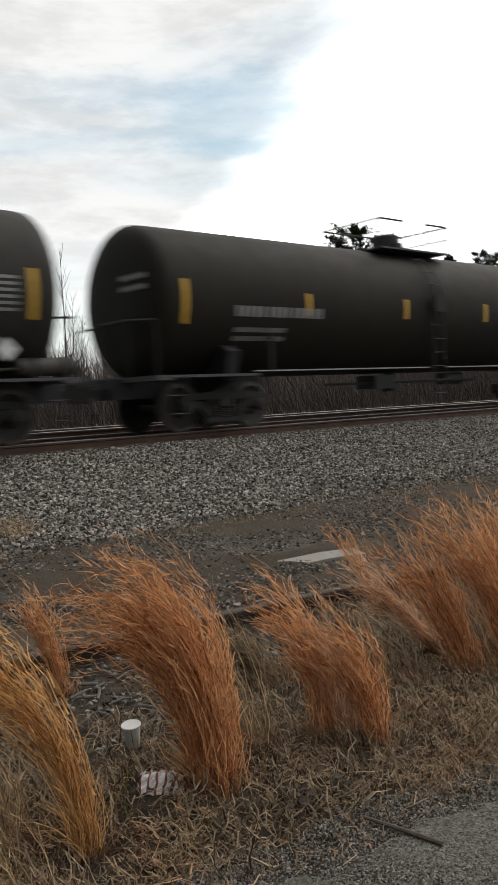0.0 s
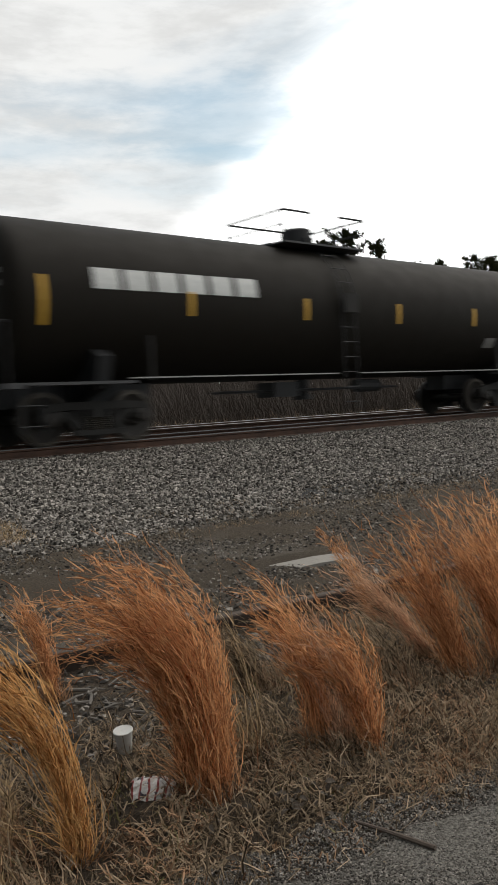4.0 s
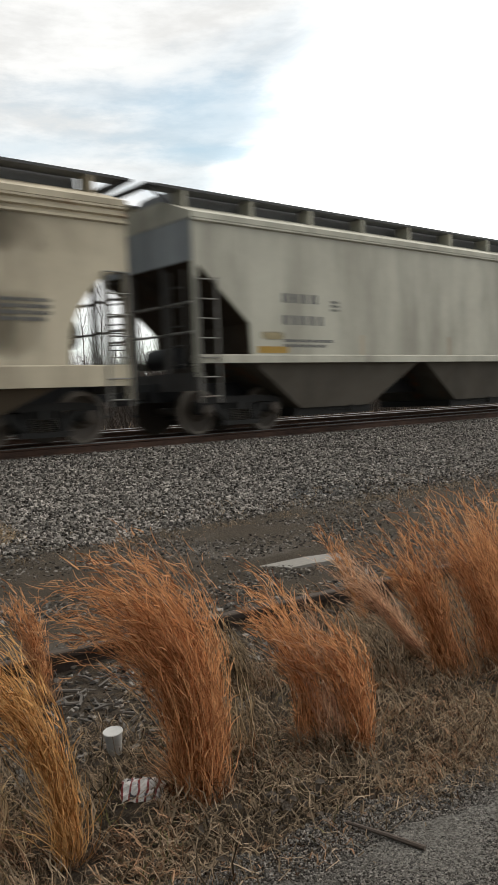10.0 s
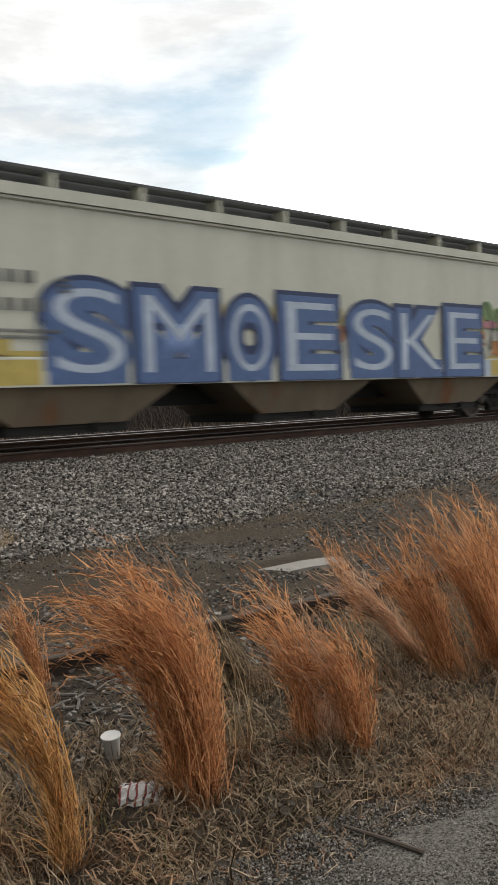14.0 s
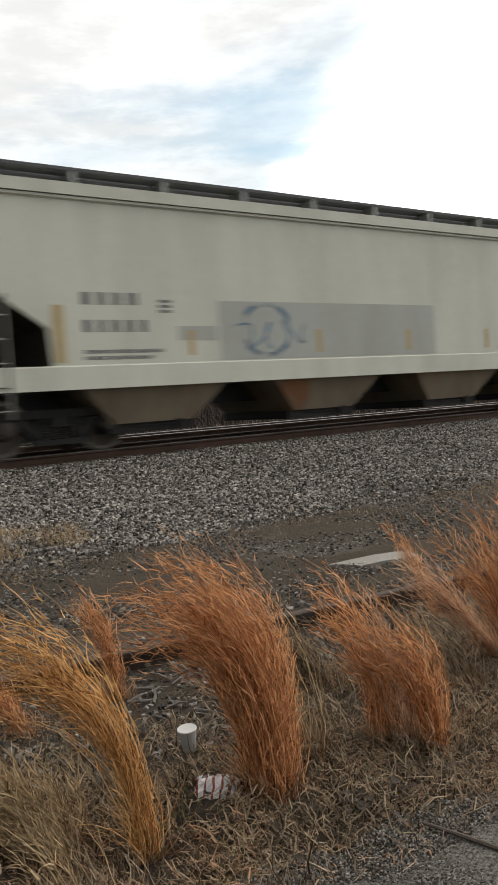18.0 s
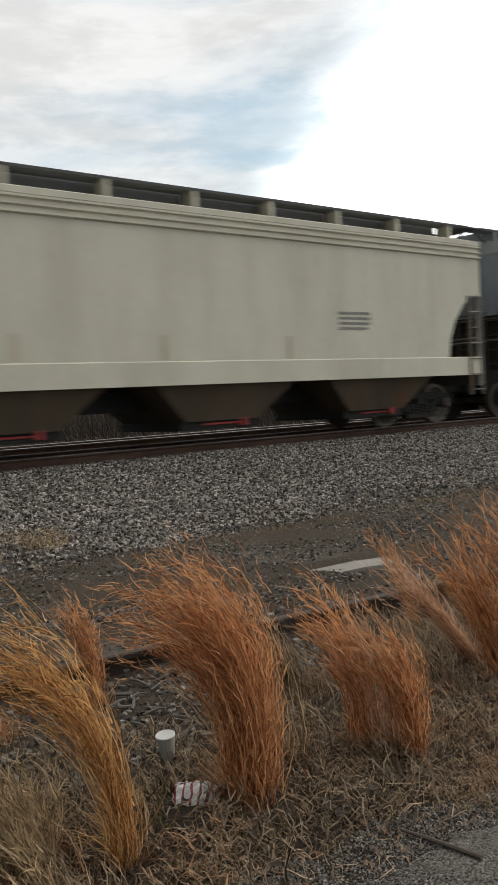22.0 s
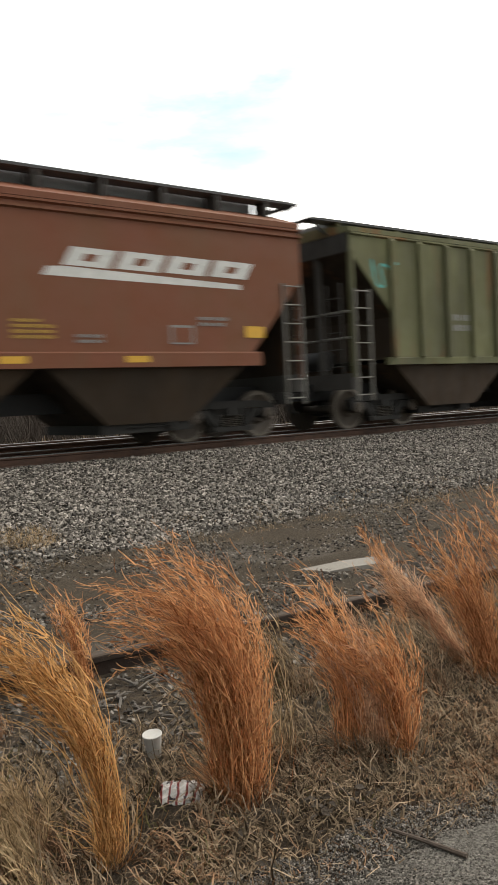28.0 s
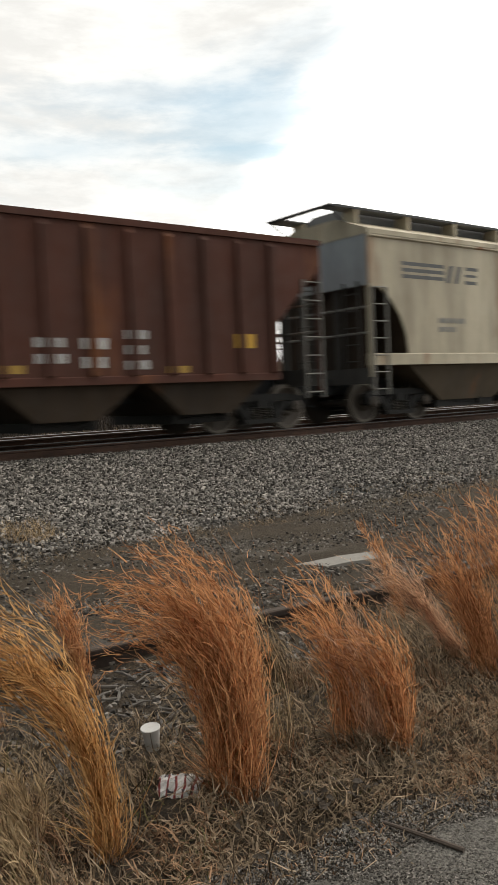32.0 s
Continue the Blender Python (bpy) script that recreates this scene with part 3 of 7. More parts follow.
def decal(car, name, x0, x1, z0, z1, material, off=0.004, y=None, label=""):
    """A painted patch on the flat side that is seen."""
    y = -HALF - off if y is None else y
    g = Geo()
    g.v, g.f = [(x0, y, z0), (x1, y, z0), (x1, y, z1), (x0, y, z1)], [(0, 1, 2, 3)]
    return part(name, g, material, car, label)


def text_bars(car, x0, z1, widths, height, gap, material, lines=1, y=None, name="stencil", surface=None):
    """Unreadable stencilled writing as rows of short bars; the large characters are parts of their own."""
    z = z1
    for row in range(lines):
        x = x0
        g = Geo()
        for w in widths[row % len(widths)]:
            count = max(1, round(w / (height * 0.75)))
            for i in range(count):
                xa, xb = x + w * i / count, x + w * (i + 0.70) / count
                if surface:
                    surface(g, xa, xb, z - height, z)
                else:
                    b = len(g.v)
                    yy = -HALF - 0.005 if y is None else y
                    g.v += [(xa, yy, z - height), (xb, yy, z - height), (xb, yy, z), (xa, yy, z)]
                    g.f.append((b, b + 1, b + 2, b + 3))
                if height > 0.13:
                    part(name, g, material, car)
                    g = Geo()
            x += w + height * 0.3
        if g.v:
            tagged(part(name, g, material, car), kind="stuff")
        z -= height + gap


def ribbon(points, width, y):
    """One joined flat stroke of even width through (x, z) points, facing -y."""
    g, n = Geo(), len(points)
    rows = []
    for i, (x, z) in enumerate(points):
        a, b = Vector(points[max(0, i - 1)]), Vector(points[min(n - 1, i + 1)])
        d = (b - a).normalized() if (b - a).length > 1e-6 else Vector((1, 0))
        v = Vector((-d.y, d.x)) * width / 2
        rows.append([(x - v.x, y, z - v.y), (x + v.x, y, z + v.y)])
    return g.quad_strip(rows, closed=False)


# ---- tank car ----
TANK_R, TANK_Z = 1.47, 2.50


def on_tank(g, x0, x1, z0, z1, off=0.006):
    """A patch laid on the near flank of the tank between two heights."""
    a0, a1 = math.asin((z0 - TANK_Z) / TANK_R), math.asin(max(-1, min(1, (z1 - TANK_Z) / TANK_R)))
    b = len(g.v)
    for k in range(5):
        a = a0 + (a1 - a0) * k / 4
        for x in (x0, x1):
            g.v.append((x, -(TANK_R + off) * math.cos(a), TANK_Z + (TANK_R + off) * math.sin(a)))
    for k in range(4):
        g.f.append((b + 2 * k, b + 2 * k + 1, b + 2 * k + 3, b + 2 * k + 2))



def tank_car(front, length, label, shell, strip=M_YELLOW, hand=0.0, marks=(), tip=0.60):
    """hand: shift of the loading platform along the car. marks: (kind, distance from the leading coupler, ...)."""
    car, x0 = start_car("tank_car", label, front, length)
    running_gear(car, x0, length, 2.55)
    e = length / 2 - tip             # tip of the heads
    w = e - 0.72                     # where the heads begin
    g = Geo()
    g.lathe([(-w, TANK_R), (w, TANK_R)], "x", 56, (0, 0, TANK_Z))
    part("tank_shell", g, shell, car, smooth=True)
    for s in (-1, 1):
        prof = [(s * (w + 0.45 * math.sin(k * math.pi / 40) ** 0.5), max(0.01, TANK_R * abs(math.cos(k * math.pi / 40)) ** 0.5 * 0.999)) for k in range(21)]
        part("tank_head", Geo().lathe(prof if s > 0 else prof[::-1], "x", 56, (0, 0, TANK_Z)), shell, car, smooth=True)
        # stub sill, saddle, end platform and its rails
        c = length / 2 - 2.55
        part("stub_sill", Geo().box(min(s * (c - 1.6), s * (length / 2 - 0.5)), max(s * (c - 1.6), s * (length / 2 - 0.5)), -0.30, 0.30, 0.66, 1.04), M_BLACK, car)
        part("saddle", Geo().prism_x([(-1.45, 1.50), (-1.30, 0.95), (-0.4, 0.72), (0.4, 0.72), (1.30, 0.95), (1.45, 1.50), (1.2, 1.62), (0.7, 1.20), (0, 1.06), (-0.7, 1.20), (-1.2, 1.62)], s * c - 0.14, s * c + 0.14), M_BLACK, car)
        x1, x2 = sorted((s * (length / 2 - 0.75), s * (length / 2 - 3.1)))
        part("end_platform", Geo().box(x1, x2, -1.52, -1.02, 1.02, 1.07).box(x1, x2, 1.02, 1.52, 1.02, 1.07).box(*sorted((s * (length / 2 - 0.75), s * (length / 2 - 1.05))), -1.52, 1.52, 0.98, 1.07), M_GRATE, car)
        xe = s * (length / 2 - 0.80)
        part("end_handrail", Geo().pipe([(xe, -1.45, 1.05), (xe, -1.45, 2.05), (xe, -0.5, 2.12), (xe, 0.5, 2.12), (xe, 1.45, 2.05), (xe, 1.45, 1.05)], 0.02), M_BLACK, car)
        for y in (-0.5, 0.5):
            part("handrail_post", Geo().rod((xe, y, 1.05), (xe, y, 2.12), 0.02), M_BLACK, car)
        part("step_ladder", ladder_mesh(0.38, 0.25, 1.05, 0.33, 0.03), M_BLACK, car, at=pose(s * (length / 2 - 1.15) - 0.19, -1.49, 0))
        part("stanchion", Geo().box(s * (c - 0.9) - 0.03, s * (c - 0.9) + 0.03, -1.5, -1.42, 1.07, 1.85), M_IRON, car)
    # long side rails between the trucks, broken at the ladder
    for side in (-1, 1):
        for a, b in ((-(length / 2 - 3.0), -0.35 + hand), (0.35 + hand, length / 2 - 3.0)):
            part("side_rail", Geo().box(a, b, side * 1.49 - 0.02, side * 1.49 + 0.02, 1.10, 1.125), M_GALV, car, "pale pipe rail")
    part("brake_rigging", Geo().rod((-3.2, -0.35, 0.80), (2.6, -0.35, 0.80), 0.03).box(-1.6, -0.9, -0.5, 0.1, 0.66, 0.98).rod((1.2, -0.25, 0.85), (2.0, -0.25, 0.85), 0.16, 12), M_BLACK, car)
    # bottom outlet
    part("bottom_outlet", Geo().rod((hand, 0, 1.1), (hand, 0, 0.62), 0.16, 12).rod((hand, 0, 0.7), (hand, 0, 0.58), 0.22, 12), M_BLACK, car)
    # loading platform, housing, rails, ladder
    top = TANK_Z + TANK_R
    part("top_platform", Geo().box(hand - 1.25, hand + 1.25, -0.95, -0.40, top - 0.06, top - 0.02).box(hand - 1.25, hand + 1.25, 0.40, 0.95, top - 0.06, top - 0.02).box(hand - 1.25, hand - 0.75, -0.4, 0.4, top - 0.03, top + 0.01).box(hand + 0.75, hand + 1.25, -0.4, 0.4, top - 0.03, top + 0.01), M_GRATE, car)
    part("valve_housing", Geo().lathe([(top - 0.1, 0.36), (top + 0.42, 0.36), (top + 0.46, 0.30)], "z", 18, (hand, 0, 0)).box(hand - 0.12, hand + 0.12, -0.44, -0.34, top + 0.05, top + 0.22), M_BLACK, car, smooth=True)
    r = top + 0.62
    for s in (-1, 1):
        a, b = hand + s * 1.25, hand + s * 0.42
        part("platform_rail", Geo().pipe([(b, -0.92, r), (a, -0.92, r), (a, 0.92, r), (hand, 0.92, r)], 0.022).rod((a, -0.92, top - 0.05), (a, -0.92, r), 0.022).rod((a, 0.92, top - 0.05), (a, 0.92, r), 0.022).rod((b, -0.92, top - 0.05), (b, -0.92, r), 0.016).rod((a, -0.92, r - 0.3), (a, 0.92, r - 0.3), 0.016), M_BLACK, car)
    g = Geo()
    for x in (hand - 0.2, hand + 0.2):
        line = [(x, -1.56, 0.35), (x, -1.56, 1.9)]
        for k in range(1, 9):
            a = math.radians(-20 + 80 * k / 8)
            line.append((x, -(TANK_R + 0.08) * math.cos(a), TANK_Z + (TANK_R + 0.08) * math.sin(a)))
        g.pipe(line, 0.018, 5)
    for k in range(11):
        z = 0.5 + 0.32 * k
        q = (z - TANK_Z) / (TANK_R + 0.08)
        y = -1.56 if z < 1.9 else -(TANK_R + 0.08) * math.sqrt(max(0, 1 - q * q))
        g.rod((hand - 0.2, y, z), (hand + 0.2, y, z), 0.013, 5)
    part("side_ladder", g, M_BLACK, car)
    part("placard_holder", Geo().box(hand - 0.21, hand + 0.21, -1.64, -1.60, 2.40, 2.80), M_IRON, car)
    # reflective strips
    for k in range(6):
        x = -w + 0.14 + (2 * w - 0.28) * k / 5
        g = Geo()
        on_tank(g, x - 0.055, x + 0.055, 2.22 if 0 < k < 5 else 2.0, 2.66 if 0 < k < 5 else 2.8)
        part("reflective_strip", g, strip, car)
    xr = length / 2 - 1.15
    part("air_reservoir", Geo().lathe([(-0.55, 0.02), (-0.50, 0.15), (0.50, 0.15), (0.55, 0.02)], "x", 14, (xr, -1.12, 1.26)), M_GREASE, car, smooth=True)
    for dx in (-0.27, 0.27):
        part("reservoir_strap", Geo().box(xr + dx - 0.03, xr + dx + 0.03, -1.29, -0.95, 1.07, 1.42), M_IRON, car)
    part("brake_valve", Geo().box(xr - 1.5, xr - 1.15, -1.25, -0.95, 1.07, 1.38).rod((xr - 1.3, -1.1, 1.38), (xr - 1.3, -1.1, 1.52), 0.06, 8).rod((xr - 1.15, -1.1, 1.2), (xr - 0.5, -1.12, 1.24), 0.025), M_GREASE, car)
    # white diamond placard low on the trailing end, consolidated data panel above it
    g = Geo()
    x = length / 2 - 2.0
    g.v, g.f = [(x - 0.19, -1.56, 1.52), (x, -1.56, 1.33), (x + 0.19, -1.56, 1.52), (x, -1.56, 1.71)], [(0, 1, 2, 3)]
    part("placard", g, M_WHITE, car, "white diamond placard")
    data_x = w - 1.55
    for k in range(6):
        g = Geo()
        on_tank(g, data_x, data_x + 1.15, 2.12 + 0.10 * k, 2.17 + 0.10 * k)
        part("data_line", g, M_GREYTEXT, car)
    g = Geo()
    on_tank(g, data_x - 0.9, data_x - 0.45, 1.70, 1.94)
    part("data_panel", g, M_GREYTEXT, car)
    # stencils on the leading head
    for k in range(2):
        g = Geo()
        for i in range(7):
            y = -1.05 + 0.14 * i
            for z in (2.86 - 0.2 * k, 2.95 - 0.2 * k):
                g.v.append((-w - 0.45 * (1 - (math.hypot(y, z - TANK_Z) / TANK_R) ** 4) ** 0.25 - 0.012, y, z))
        g.f = [(2 * i, 2 * i + 1, 2 * i + 3, 2 * i + 2) for i in range(6)]
        part("head_stencil", g, M_GREYTEXT, car)
    for m in marks:
        kind, d = m[0], m[1] - length / 2
        if kind == "bars":
            text_bars(car, d, m[2], m[3], m[4], m[4] * 0.8, m[5], len(m[3]), surface=on_tank)
        elif kind == "patch":
            g = Geo()
            on_tank(g, d, d + m[2], m[3], m[4], m[6] if len(m) > 6 else 0.005)
            part("paint_patch", g, m[5], car)
        elif kind == "squiggle":
            g = Geo()
            pts = []
            for x, z in m[2]:
                q = (z - TANK_Z) / TANK_R
                pts.append((d + x, -TANK_R * math.sqrt(1 - q * q) - 0.002, z))
            g.pipe(pts, 0.035, 6)
            part("spray_tag", g, m[3], car)
    return car


# ---- hopper cars ----
def hopper_car(front, length, label, skin, name="covered_hopper", end_skin=None, eave=4.02, sill=(1.36, 1.50), cut="slope", bays=3, gate=M_IRON, ribs=0, roof=True, open_top=False,
               chute=None, sill_skin=None, bracket=1.75, hips=0.34, truck_in=2.15, ladder_skin=None, lines=1, marks=(), bracket_skin=None, shut=False, tip=0.70, bay_top=0.49):
    """cut: the shape in which the lower corners of the side sheets are cut away over the trucks."""
    car, x0 = start_car(name, label, front, length)
    running_gear(car, x0, length, truck_in, ME_WHEEL_DUSTY)
    end_skin, chute, sill_skin = end_skin or skin, chute or skin, sill_skin or skin
    ladder_skin = ladder_skin or P_LADDER
    bracket_skin = bracket_skin or sill_skin
    e = length / 2 - tip
    z0, z1 = sill
    corner = {"slope": [(0.0, 3.25), (0.20, 3.10), (1.30, 2.12), (1.34, z1)],
              "round": [(0.0, 2.95), (0.35, 2.88), (0.65, 2.68), (0.95, 2.32), (1.14, 1.90), (1.20, z1)],
              "low": [(0.0, 2.56), (0.38, 2.50), (1.16, 1.98), (1.20, z1)],
              "diag": [(0.0, 3.05), (1.28, z1)],
              "short": [(0.0, 3.20), (1.35, 1.90), (1.35, z1)],
              "steep": [(0.0, 3.72), (1.28, 2.40), (1.28, z1)]}[cut]
    # side sheets and inner body
    prof = [(-e + d, z) for d, z in corner] + [(e - d, z) for d, z in corner[::-1]] + [(e, eave), (-e, eave)]
    for s in (-1, 1):
        part("side_sheet", Geo().prism_y(prof, s * HALF - 0.02, s * HALF + 0.02), skin, car)
    core = [(x * 0.999, z) for x, z in prof]
    if open_top:
        for s in (-1, 1):
            x1 = s * e
            part("slope_sheet", Geo().quad_strip([[(x1, y, eave - 0.25), (x1, y, eave - 0.29), (x1 - s * 2.2, y, z1 - 0.1), (x1 - s * 2.2, y, z1 - 0.06)][::s] for y in (-HALF + 0.02, HALF - 0.02)]), end_skin, car)
            part("end_sheet", Geo().box(*sorted((x1, x1 - s * 0.04)), -HALF + 0.02, HALF - 0.02, eave - 0.75, eave), end_skin, car)
            part("top_chord", Geo().box(-e, e, s * HALF - 0.07, s * HALF + 0.07, eave, eave + 0.11), skin, car)
            part("end_chord", Geo().box(*sorted((x1 - s * 0.06, x1 + s * 0.06)), -HALF + 0.07, HALF - 0.07, eave, eave + 0.11), skin, car)
        part("load", Geo().prism_y([(-e + 0.1, eave - 0.45), (e - 0.1, eave - 0.45), (e - 0.1, eave - 0.35), (-e + 0.1, eave - 0.35)], -HALF + 0.03, HALF - 0.03), M_IRON, car)
        part("inner_floor", Geo().box(-e + 2.2, e - 2.2, -HALF + 0.03, HALF - 0.03, z1 - 0.1, z1 - 0.04), M_IRON, car)
    else:
        # near-black core: shade of the cut-away ends is put into its colour
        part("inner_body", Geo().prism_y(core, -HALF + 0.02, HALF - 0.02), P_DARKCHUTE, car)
        for s in (-1, 1):
            part("end_sheet", Geo().box(*sorted((s * (e - 0.01), s * (e + 0.012))), -HALF + 0.03, HALF - 0.03, corner[0][1], eave - 0.004), end_skin, car)
        sl = hips
        out, up = (0.10, 0.19) if cut == "low" else (0.05, 0.10)
        part("roof_sheet", Geo().prism_x([(-HALF - out, eave), (HALF + out, eave), (HALF + out, eave + up), (0.72, eave + 0.10 + sl), (-0.72, eave + 0.10 + sl), (-HALF - out, eave + up)], -e - 0.02, e + 0.02), skin, car)
        for i in range(lines):
            part("eave_rib", Geo().prism_x([(-HALF - 0.02, eave - 0.12 * i - 0.075), (-HALF - 0.065, eave - 0.12 * i - 0.05), (-HALF - 0.065, eave - 0.12 * i - 0.012), (-HALF - 0.02, eave - 0.12 * i - 0.004)], -e, e), skin, car)
        zt = eave + 0.10 + sl - (0.10 if ribs else 0.0)
        part("hatch_trough", Geo().prism_x([(-0.60, zt), (0.60, zt), (0.60, zt + 0.24), (0.45, zt + 0.30), (-0.45, zt + 0.30), (-0.60, zt + 0.24)], -e + 0.35, e - 0.35), M_WALK, car)
        for s in (-1, 1):
            part("running_board", Geo().box(-e - 0.35, e + 0.35, min(s * 0.63, s * 1.03), max(s * 0.63, s * 1.03), zt + 0.21, zt + 0.235), M_WALK, car)
            part("board_edge", Geo().box(-e - 0.35, e + 0.35, s * 1.04 - 0.006, s * 1.04 + 0.006, zt + 0.195, zt + 0.245), M_GRATE, car)
        for s in (-1, 1):
            part("end_board", Geo().box(*sorted((s * (e + 0.36), s * (e + 0.55))), -1.03, 1.03, zt + 0.20, zt + 0.24), M_GRATE, car)
            for y in (-0.95, 0.95):
                part("board_brace", Geo().rod((s * (e - 0.02), y, zt - 0.1), (s * (e + 0.5), y, zt + 0.2), 0.025), M_GRATE, car)
        k = max(2, round((2 * e - 0.6) / bracket))
        br = Geo().prism_x([(-1.04, zt + 0.20), (-1.04, zt - 0.16), (-0.98, zt - 0.14), (-0.66, zt), (-0.66, zt + 0.20)], -0.036, 0.036).mesh("board_bracket")
        for i in range(k + 1):
            x = -e + 0.3 + (2 * e - 0.6) * i / k
            part("board_bracket", br, bracket_skin, car, at=pose(x, 0, 0))
            part("board_bracket", br, bracket_skin, car, at=pose(x, 0, 0, 0, 0, 180))
    # side sills
    ins = 0.0 if cut in ("low", "round", "slope") else corner[-1][0] - 0.2
    for s in (-1, 1):
        part("side_sill", Geo().prism_x([(s * (HALF - 0.10), z0), (s * (HALF + 0.035), z0), (s * (HALF + 0.035), z1), (s * (HALF + 0.022), z1 + 0.02), (s * (HALF - 0.10), z1 + 0.02)][::s], -e + ins, e - ins), sill_skin, car)
    part("centre_sill", Geo().box(-length / 2 + 0.55, length / 2 - 0.55, -0.32, 0.32, 0.66, 1.02), M_BLACK, car)
    # ends: posts, sill, ladders, platform
    for s in (-1, 1):
        xs = sorted((s * e, s * (e - 0.09)))
        for side in (-1, 1):
            part("corner_post", Geo().box(*xs, side * (HALF - 0.02) - 0.05, side * (HALF - 0.02) + 0.05, z0 - 0.25, corner[0][1] + 0.02), sill_skin, car)
            part("grab_ladder", ladder_mesh(0.44, 0.62, min(2.95, corner[0][1] - 0.05)), ladder_skin, car, at=pose(s * e - (0.0 if s < 0 else 0.44) + (0.05 if s < 0 else -0.05), side * (HALF + 0.045), 0))
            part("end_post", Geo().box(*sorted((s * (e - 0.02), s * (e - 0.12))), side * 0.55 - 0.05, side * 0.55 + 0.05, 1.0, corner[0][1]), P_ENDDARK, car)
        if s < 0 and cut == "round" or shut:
            # dark sheet added across the open end; the recess's shade is its colour
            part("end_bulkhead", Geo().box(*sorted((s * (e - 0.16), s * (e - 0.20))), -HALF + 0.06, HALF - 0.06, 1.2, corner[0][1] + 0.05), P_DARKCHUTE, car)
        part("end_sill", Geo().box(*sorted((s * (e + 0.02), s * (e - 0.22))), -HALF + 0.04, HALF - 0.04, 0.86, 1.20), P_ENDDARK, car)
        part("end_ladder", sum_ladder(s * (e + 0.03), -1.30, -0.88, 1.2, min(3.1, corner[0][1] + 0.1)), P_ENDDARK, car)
        part("end_crossbar", Geo().rod((s * (e - 0.05), -HALF, 1.95), (s * (e - 0.05), HALF, 1.95), 0.025).rod((s * (e - 0.05), -HALF, 2.5), (s * (e - 0.05), HALF, 2.5), 0.025), ladder_skin, car)
        # slope-sheet stiffeners seen through the open ends, brake gear on the trailing end
        part("brake_reservoir", Geo().lathe([(-0.55, 0.01), (-0.5, 0.22), (0.5, 0.22), (0.55, 0.01)], "y", 14, (s * (e - 0.75), 0.45, 1.55)), M_BLACK, car, smooth=True)
    part("brake_wheel", Geo().lathe([(-0.02, 0.30), (0.02, 0.30), (0.02, 0.26), (-0.02, 0.26)], "x", 20, (e + 0.09, 0.7, 2.05)).box(e + 0.0, e + 0.09, 0.5, 0.9, 1.85, 2.25), M_IRON, car)
    # discharge bays
    inner = 2 * (e - corner[-1][0])
    bw = inner / bays
    for k in range(bays):
        xc = -inner / 2 + bw * (k + 0.5)
        lo = 0.42
        g = Geo()
        rings = []
        for zz, hx, hy in ((z0 + 0.06, bw * bay_top, HALF - 0.10), (lo, max(0.42, bw * 0.20), 1.40 if ribs else 1.22)):
            rings.append([(xc - hx, -hy, zz), (xc + hx, -hy, zz), (xc + hx, hy, zz), (xc - hx, hy, zz)])
        g.quad_strip(rings)
        b = part("discharge_bay", g, chute, car)
        part("outlet_gate", Geo().box(xc - bw * 0.22, xc + bw * 0.22, -1.15, 1.15, lo - 0.16, lo), M_IRON, b)
        part("gate_rack", Geo().rod((xc - 0.40, -1.16, lo - 0.06), (xc + 0.40, -1.16, lo - 0.06), 0.022).box(xc + 0.42, xc + 0.52, -1.24, -1.15, lo - 0.12, lo + 0.03), gate, b)
    # upright ribs
    if ribs:
        if not open_top and eave < 4.1:
            for s in (-1, 1):
                part("jacking_plate", Geo().box(*sorted((s * (e - 1.15), s * (e - 0.60))), -HALF - 0.02, -HALF + 0.05, 0.86, z0 - 0.004), skin, car)
        rib = Geo().prism_x([(-HALF - 0.02, z1), (-HALF - 0.115, z1 + 0.03), (-HALF - 0.115, eave - 0.12), (-HALF - 0.02, eave)], -0.06, 0.06).mesh("side_rib")
        span = 2 * (e - (corner[-1][0] - 0.05))
        for k in range(ribs):
            x = -span / 2 + span * k / (ribs - 1)
            part("side_rib", rib, skin, car, at=pose(x, 0, 0))
            part("side_rib", rib, skin, car, at=pose(x, 0, 0, 0, 0, 180))
    put_marks(car, length, marks)
    return car


def ellipse(g, x, z, rx, rz, y, n=18, inner=0.0):
    b = len(g.v)
    if inner:
        for k in range(n):
            a = k * math.tau / n
            g.v += [(x + rx * math.cos(a), y, z + rz * math.sin(a)), (x + rx * inner * math.cos(a), y, z + rz * inner * math.sin(a))]
        for k in range(n):
            i, j = b + 2 * k, b + 2 * ((k + 1) % n)
            g.f.append((i, j, j + 1, i + 1))
    else:
        g.v += [(x + rx * math.cos(k * math.tau / n), y, z + rz * math.sin(k * math.tau / n)) for k in range(n)]
        g.f.append(tuple(range(b, b + n)))


